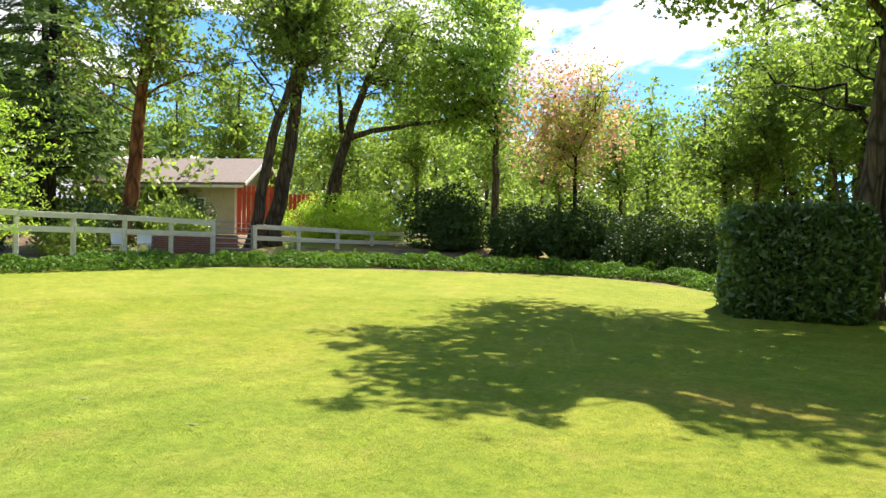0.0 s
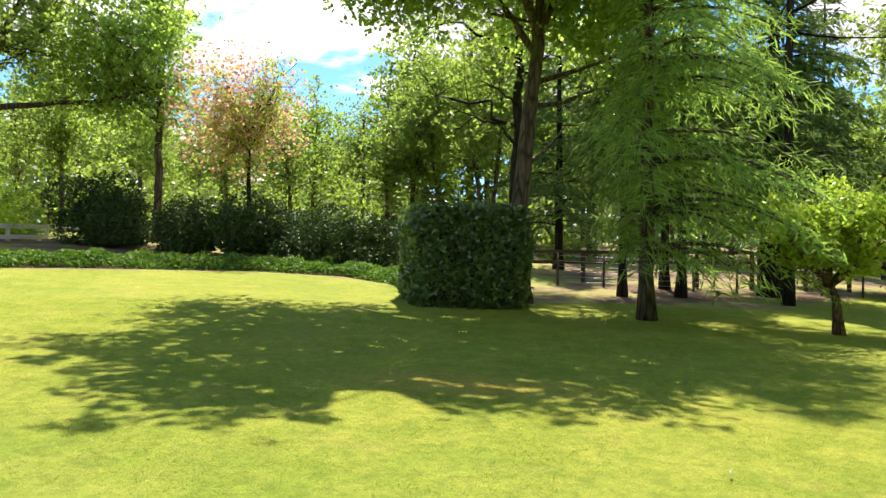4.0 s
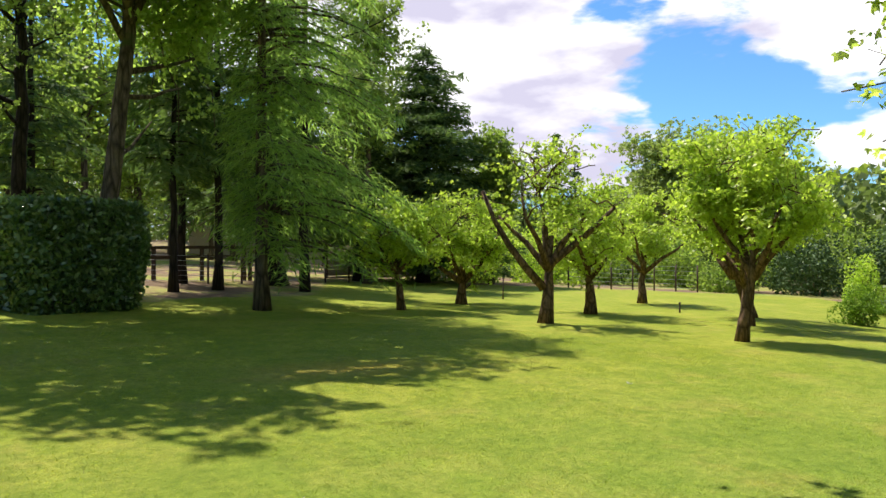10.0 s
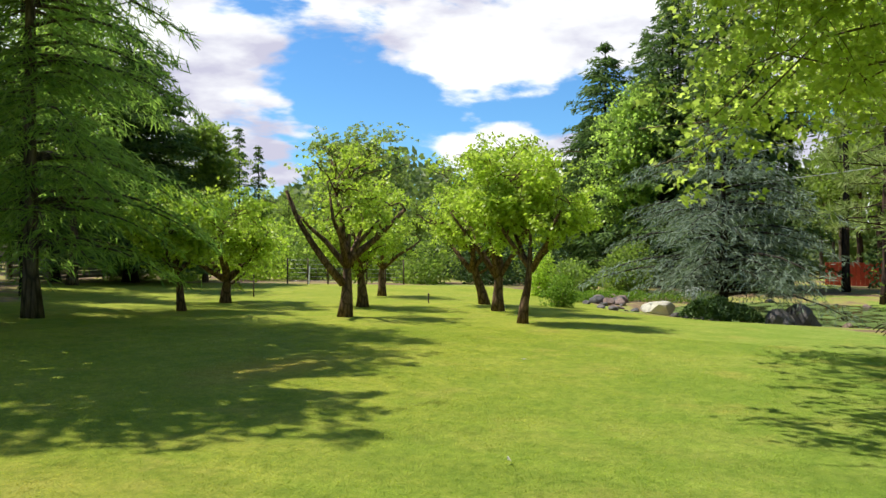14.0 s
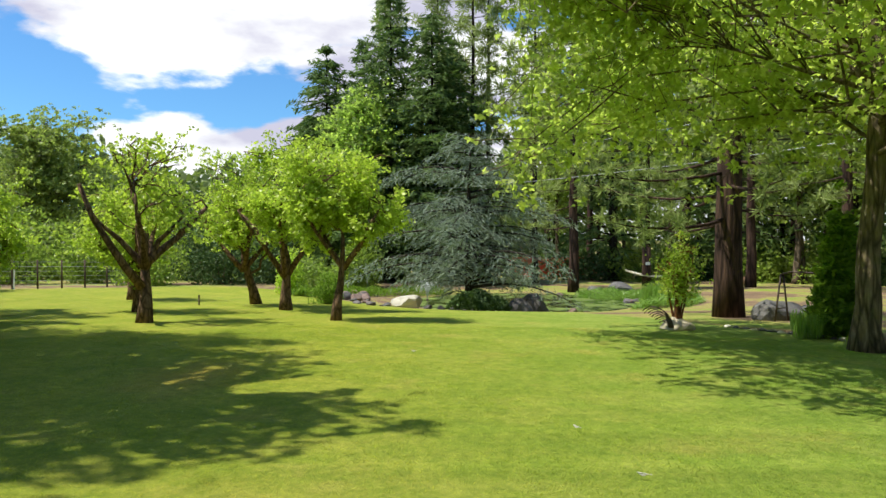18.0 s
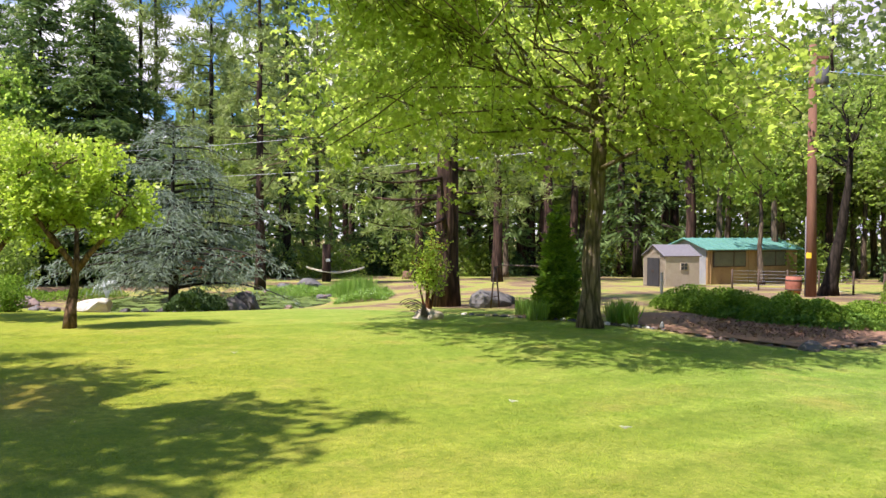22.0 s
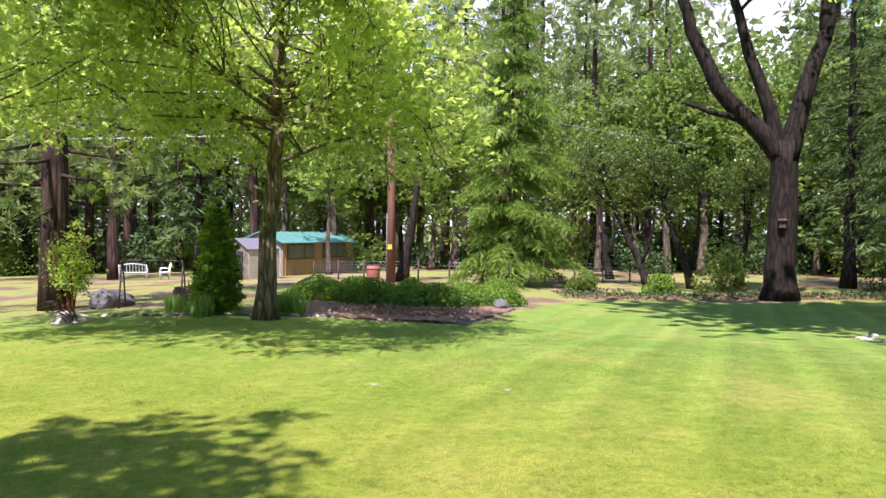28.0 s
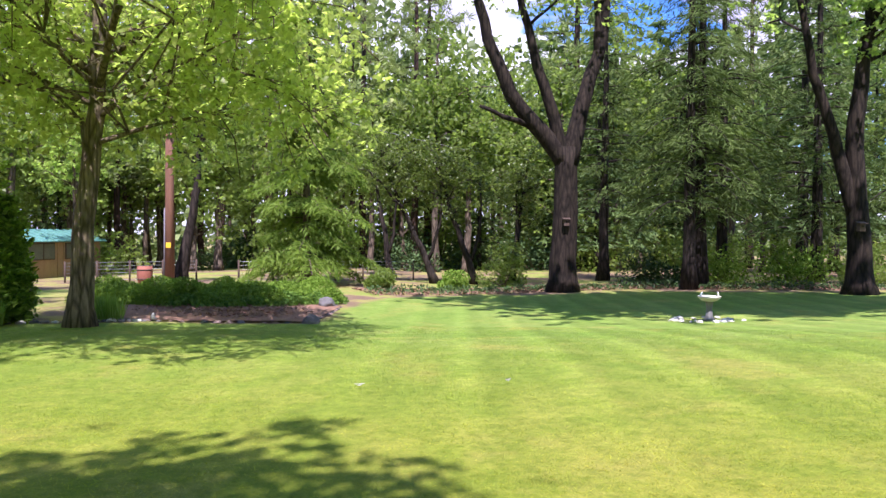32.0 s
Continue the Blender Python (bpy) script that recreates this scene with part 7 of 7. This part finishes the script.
def resin_shed():
    # door gable towards the lawn
    t = thing("resin_shed", 21.6, -21.1, -0.88, 168, "beige resin garden shed with charcoal double door", "shed")
    w, d, h, rise = 2.3, 2.4, 1.85, 0.6
    for sx in (-1, 1):
        part("side_wall", boxed((0.07, d, h), (sx * w / 2, 0, h / 2)), M_BEIGE, t)
    for sy in (-1, 1):
        g = bmesh.new()
        vs = [g.verts.new(p) for p in ((-w / 2, sy * d / 2, 0), (w / 2, sy * d / 2, 0), (w / 2, sy * d / 2, h), (0, sy * d / 2, h + rise), (-w / 2, sy * d / 2, h))]
        g.faces.new(vs)
        bmesh.ops.solidify(g, geom=g.faces[:], thickness=0.06)
        part("gable", g, M_BEIGE, t)
    ang = math.degrees(math.atan2(rise, w / 2))
    sl = math.hypot(w / 2 + 0.12, rise * 1.1)
    for s in (-1, 1):
        part("roof", boxed((sl, d + 0.25, 0.06), (s * (w / 4 + 0.04), 0, h + rise / 2 + 0.03), (0, s * ang, 0), 0.01), M_GREYROOF, t)
    for s in (-1, 1):
        dr = part("door", boxed((0.62, 0.05, 1.7), (s * 0.32, -d / 2 - 0.06, 0.88)), M_GREYPANEL, t, "charcoal door leaf")
        part("handle", boxed((0.03, 0.04, 0.18), (s * 0.07, -d / 2 - 0.1, 0.95)), M_IRON, dr)
    wd = part("window", boxed((0.05, 0.5, 0.45), (w / 2 + 0.05, 0.1, 1.25)), M_BEIGE, t)
    for a in (-1, 1):
        for b in (-1, 1):
            part("pane", boxed((0.03, 0.2, 0.18), (w / 2 + 0.075, 0.1 + a * 0.115, 1.25 + b * 0.1), bevel=0.003), M_DARKGLASS, wd)
    part("floor_skid", boxed((w, d, 0.1), (0, 0, 0.0)), M_BROWNWOOD, t)
    t.scale = (0.9, 0.9, 0.92)
    return t


resin_shed()


# ---- utility pole with its cables ----
pole = thing("utility_pole", 10.5, -17.2, gz(10.5, -17.2), 0, "brown wooden utility pole with a grey transformer", "pole")
obj("shaft", tubes("shaft", [([(0, 0, -0.3), (0.02, 0, 4), (0.05, 0, 10.0)], np.array([0.2, 0.18, 0.14]), 14)]), M_POLE, pole)
obj("conduit", tubes("conduit", [([(0.21, 0.06, 0), (0.2, 0.06, 3.2)], np.full(2, 0.04), 8)]), M_GREYROOF, pole)
obj("transformer", tubes("transformer", [([(-0.42, 0.1, 8.35), (-0.42, 0.1, 8.4), (-0.42, 0.1, 9.1), (-0.42, 0.1, 9.2)], np.array([0.2, 0.24, 0.24, 0.12]), 16)]), M_GREYROOF, pole)
part("crossarm", boxed((1.2, 0.1, 0.12), (0.05, 0, 9.5), (0, 0, 55)), M_POLE, pole)
part("marker", boxed((0.2, 0.02, 0.22), (-0.02, 0.205, 1.65), (0, 0, 25)), M_YELLOW, pole)
for i, (bx, by, bz, sag) in enumerate([(62, 21, 8.2, 1.4), (62, 19.5, 6.4, 1.2), (-18, -60, 9, 1.5)]):
    c = thing("overhead_cable", 10.5, -17.2, 0, 0, "thin overhead power cable", "cable", "overhead cables")
    tagged(c, "thin pale overhead power cable above the garden")
    s = np.linspace(0, 1, 30)
    top = gz(10.5, -17.2) + (9.0 if i != 1 else 7.0)
    pts = np.stack([(bx - 10.5) * s, (by + 17.2) * s, top + (bz - top) * s - sag * 4 * s * (1 - s)], 1)
    obj("wire", tubes("wire", [(pts, np.full(30, 0.016), 5)]), M_STEEL, c)
barrel = thing("red_barrel", 12.2, -18.5, gz(12.2, -18.5) + 0.0, 0, "faded red half-barrel by the utility pole", "barrel")
obj("body", tubes("body", [([(0, 0, 0), (0, 0, 0.25), (0, 0, 0.5), (0, 0, 0.75)], np.array([0.26, 0.32, 0.33, 0.31]), 18)]), M_BRICK, barrel)
for z in (0.2, 0.6):
    obj("hoop", tubes("hoop", [([(0, 0, z - 0.025), (0, 0, z + 0.025)], np.full(2, 0.337), 18)]), M_BROWNWOOD, barrel)
broadleaf("dead_tree", 10.7, -18.6, [(0, 0, 0), (-0.2, 0, 1.2), (-0.7, 0.1, 3.2), (-0.9, 0, 6)], 0.3, ((-0.6, 0, 7), (2.6, 2.6, 2.6)), M_OAK, M_BARK_DARK, 280, "leaning dark trunk beside the utility pole", primaries=14, twigs=4, per_twig=30, size=(0.2, 0.12), clump=0.4)
broadleaf("alder_tree", 20.0, -26.6, [(0, 0, 0), (0.1, 0, 3), (0, 0.1, 8)], 0.17, ((0, 0, 7), (2.8, 2.8, 3.0)), M_OAK, M_BARK, 281, "slim tree in front of the tan shed", primaries=16, twigs=5, per_twig=36, size=(0.22, 0.13), clump=0.45)
stakep = thing("marker_post", 13.4, -12.0, gz(13.4, -12.0), 0, "pale wooden marker post in the yard", "post")
part("stake", boxed((0.09, 0.09, 1.05), (0, 0, 0.47)), M_GREYWOOD, stakep)

# ---- flower bed ----
MULCH = [(5.2, -2.85), (3.4, -2.85), (2.2, -3.2), (1.35, -3.6), (1.35, -5.6), (1.45, -8.1), (2.8, -9.2), (4.5, -7.4), (7.2, -6.9), (7.4, -4.8)]


def mulch_bed():
    bm = bmesh.new()
    vs = [bm.verts.new((x, y, gz(x, y) + 0.05)) for x, y in MULCH]
    bm.faces.new(vs)
    bmesh.ops.triangulate(bm, faces=bm.faces[:])
    bmesh.ops.subdivide_edges(bm, edges=bm.edges[:], cuts=7, use_grid_fill=True)
    for v in bm.verts:
        v.co.z = gz(v.co.x, v.co.y) + 0.05 + 0.03 * noise.noise(v.co * 2)
    me = bpy.data.meshes.new("mulch_bed")
    bm.to_mesh(me)
    bm.free()
    tagged(obj("mulch_bed", me, M_LITTER), "flower bed of brown bark chips", "flower bed", kind="structure")
    rng = np.random.default_rng(290)
    k = 2600
    w = rng.dirichlet(np.ones(len(MULCH)) * 0.5, k)
    c = w @ np.array(MULCH)
    p = np.stack([c[:, 0], c[:, 1], ground_z(c[:, 0], c[:, 1]) + 0.085], 1)
    tagged(obj("bark_chips", quads("bark_chips", leaf_verts(rng, p, 0.09, 0.035, 2.5)), M_LITTER), "scattered brown bark chips on the bed", "mulch", kind="stuff")
    n = 0
    for (ax, ay), (bx, by) in zip(MULCH[:6], MULCH[1:7]):
        ln = math.hypot(bx - ax, by - ay)
        for i in range(int(ln / 0.26)):
            f = i * 0.26 / ln
            s = rng.uniform(0.045, 0.08)
            rock("edging_stone", ax + (bx - ax) * f, ay + (by - ay) * f, (s * 1.3, s, s * 0.6), M_REDROCK if n % 3 else M_ROCK, 120 + n, "flat edging stone round the bark bed", "edging stones")
            n += 1


mulch_bed()
leaf_strip("spirea_hedge", [(8.6, -7.9), (6.8, -7.4), (5.3, -7.0), (4.3, -7.5), (3.4, -8.4), (2.5, -9.8)], 2.3, 0.78, M_FERN, 46000, 291, "low mounded green spirea hedge behind the bark bed", (0.085, 0.034), "hedge", ragged=0.45, up=1.2)
leaf_strip("spirea_hedge", [(8.6, -7.4), (6.6, -6.8), (5.1, -6.3), (3.9, -6.9), (2.9, -7.9), (1.9, -9.6)], 1.1, 0.42, M_IVY, 8000, 292, "darker leaves at the spirea hedge's foot", (0.12, 0.06), "hedge")
ornament = thing("garden_ornament", 4.6, -3.0, gz(4.5, -3.0), 0, "small white stone garden ornament", "ornament")
obj("body", tubes("body", [([(0, 0, 0), (0, 0, 0.06), (0.02, 0, 0.16), (0.0, 0, 0.22), (0, 0, 0.3)], np.array([0.09, 0.1, 0.07, 0.05, 0.02]), 10)]), M_CONCRETE, ornament)
ornament.scale = (0.7, 0.7, 0.6)

# ---- southern edge ----
leaf_strip("edge_plants", [(1.6, -13.8), (-3, -16.2), (-9, -17.4), (-15, -15.2), (-21, -13.8)], 1.1, 0.34, M_DARKSHRUB, 3600, 293, "low green plants along the south edge", (0.14, 0.06), "plants")
leaf_strip("leaf_litter", [(2.0, -14.6), (-4, -17.4), (-9, -18.6), (-16, -16)], 3.4, 0.05, M_LITTER, 6000, 294, "fallen brown leaves under the southern trees", (0.12, 0.07), "leaf litter", up=2.5)
for i, (x, y, r, m) in enumerate([(-12.6, -19.0, (1.6, 1.4, 1.1), M_FERN), (-15.2, -17.8, (1.5, 1.3, 1.0), M_FERN), (-17.8, -16.8, (1.5, 1.4, 1.0), M_BROAD), (-10.2, -21, (1.4, 1.3, 0.9), M_DARKSHRUB), (-1.2, -17.5, (0.7, 0.7, 0.5), M_FERN),
                                  (1.6, -17.0, (0.6, 0.6, 0.5), M_BROAD), (-3.4, -20.5, (1.0, 1.0, 1.2), M_BROAD), (-13, -23, (2, 2, 1.2), M_LIME)]):
    shrub("edge_shrub", x, y, r, m, 300 + i, "leafy shrub at the southern lawn edge", 2200, (0.15, 0.08), group="edge shrubs")


def lathe(name, profile, seg=28):
    """A turned body: (radius, height) pairs from the inside of its foot round to the middle of its top."""
    a = np.arange(seg) * 2 * math.pi / seg
    v = [(r * math.cos(t), r * math.sin(t), h) for r, h in profile for t in a]
    f = [(i * seg + j, i * seg + (j + 1) % seg, (i + 1) * seg + (j + 1) % seg, (i + 1) * seg + j) for i in range(len(profile) - 1) for j in range(seg)]
    f += [tuple(range(seg))[::-1], tuple(range((len(profile) - 1) * seg, len(profile) * seg))]
    return polys(name, v, f)


def birdbath(x, y):
    t = thing("birdbath", x, y, gz(x, y), 20, "grey cast-stone birdbath with white bird figures", "birdbath")
    obj("pedestal", lathe("pedestal", [(0.17, 0), (0.175, 0.03), (0.16, 0.06), (0.11, 0.1), (0.085, 0.3), (0.105, 0.43), (0.15, 0.48)]), M_OLDSTONE, t)
    obj("basin", lathe("basin", [(0.13, 0.47), (0.22, 0.49), (0.31, 0.55), (0.335, 0.58), (0.33, 0.6), (0.305, 0.6), (0.25, 0.555), (0.1, 0.535)]), M_WHITEROCK, t, "pale stone bowl")
    for s in (-1, 1):
        obj("bird_figure", tubes("bird_figure", [([(s * 0.32, 0, 0.57), (s * 0.31, 0, 0.61), (s * 0.29, 0.02, 0.66), (s * 0.26, 0.03, 0.70)], np.array([0.012, 0.028, 0.026, 0.01]), 9)]), M_WHITEPAINT, t)
    t.scale = (0.8, 0.8, 0.98)
    return t


birdbath(-7.95, -4.9)
rr = np.random.default_rng(310)
for i in range(30):
    a = i * 0.83 + rr.uniform(-0.1, 0.1)
    s = rr.uniform(0.05, 0.09)
    d = rr.uniform(0.4, 0.85)
    rock("birdbath_stone", -7.9 + d * math.cos(a), -5.0 + d * math.sin(a), (s, s * 0.8, s * 0.5), (M_WHITEROCK, M_CONCRETE, M_WHITEROCK)[i % 3], 330 + i, "pale stone in the ring under the birdbath", "birdbath stones")

# birdhouses on the trunks
for x, y, z, turn in [(-5.75, -15.6, 2.05, 0), (-14.9, -12.0, 1.9, 10)]:
    b = thing("birdhouse", x, y, z, turn, "weathered grey wooden nest box on a trunk", "birdhouse", "nest boxes")
    part("box", boxed((0.2, 0.18, 0.26), (0, 0, 0.15)), M_BROWNWOOD, b)
    part("lid", boxed((0.28, 0.26, 0.025), (0, 0.04, 0.3), (-14, 0, 0)), M_BROWNWOOD, b)
    # dark disc painted for the shade in the hole
    obj("entrance", tubes("entrance", [([(0, 0.1, 0.18), (0, 0.106, 0.18)], np.full(2, 0.03), 10)]), M_CORE, b)

# feathers and twigs on the lawn
for i, (x, y, a) in enumerate([(-1.42, 5.36, 30), (4.12, 6.99, 80), (-2.92, 5.18, 60)]):
    f = thing("fallen_feather", x, y, gz(x, y) + 0.045, a, "pale fallen feather lying on the lawn", "feather", "fallen feathers")
    bm = bmesh.new()
    vs = [bm.verts.new((0.06 * math.cos(k * math.pi / 4), 0.014 * math.sin(k * math.pi / 4), 0.015 * math.cos(k * math.pi / 2))) for k in range(8)]
    bm.faces.new(vs)
    bmesh.ops.solidify(bm, geom=bm.faces[:], thickness=0.004)
    f.scale = (0.75, 0.75, 0.75)
    part("vane", bm, M_ROPE, f)
    obj("quill", tubes("quill", [([(-0.09, 0, 0.005), (0.06, 0, 0.012)], np.full(2, 0.003), 5)]), M_ROPE, f)


# ---- grass blades on the part of the lawn nearest the walk ----
def grass_blades(count, cx, cy, radius, seed):
    rng = np.random.default_rng(seed)
    a, r = rng.uniform(0, 2 * math.pi, count), radius * np.sqrt(rng.uniform(0, 1, count))
    px, py = cx + r * np.cos(a), cy + r * np.sin(a)
    keep = lawn_side(px, py) > 0.15
    px, py = px[keep], py[keep]
    k = len(px)
    tuft = 0.75 + 0.25 * np.sin(px * 2.3 + 1.7 * np.sin(py * 1.9)) * np.sin(py * 2.9 + 1.3 * np.sin(px * 1.3))
    h = rng.uniform(0.012, 0.03, k) * tuft
    lean = rng.normal(size=(k, 2)) * 1.7
    yaw = rng.uniform(0, math.pi, k)
    w = rng.uniform(0.003, 0.0055, k)
    z = ground_z(px, py) - 0.004
    base = np.stack([px, py, z], 1)
    side = np.stack([np.cos(yaw) * w, np.sin(yaw) * w, np.zeros(k)], 1)
    tip = base + np.stack([lean[:, 0] * h, lean[:, 1] * h, h], 1)
    v = np.stack([base - side, base + side, tip], 1).reshape(-1, 3)
    me = np_mesh("grass", v, np.arange(3 * k), np.arange(k) * 3, np.full(k, 3))
    m, n, l = material("mown grass blade")
    tc = n.new("ShaderNodeTexCoord")
    col, shade, fine, blade = lawn_colour(n, l, tc.outputs["Object"])
    geo = n.new("ShaderNodeNewGeometry")
    vary = ramp(n, [(0.0, (1.2, 1.22, 1.1)), (0.8, (1.6, 1.56, 1.4)), (1.0, (2.1, 1.9, 1.8))])
    l.new(geo.outputs["Random Per Island"], vary.inputs[0])
    c = mix_rgb(n, l, 1.0, col, vary.outputs[0], "MULTIPLY")
    d = n.new("ShaderNodeBsdfPrincipled")
    d.inputs["Roughness"].default_value, d.inputs["Specular IOR Level"].default_value = 0.6, 0.25
    l.new(c, d.inputs["Base Color"])
    t = n.new("ShaderNodeBsdfTranslucent")
    l.new(c, t.inputs["Color"])
    mx = n.new("ShaderNodeMixShader")
    mx.inputs[0].default_value = 0.65
    l.new(d.outputs[0], mx.inputs[1])
    l.new(t.outputs[0], mx.inputs[2])
    o = n.new("ShaderNodeOutputMaterial")
    l.new(mx.outputs[0], o.inputs[0])
    g = obj("grass", me, m)
    return tagged(g, "short mown green grass blades of the lawn", "grass", kind="stuff")


grass_blades(380000, -1.0, 6.8, 10.5, 400)
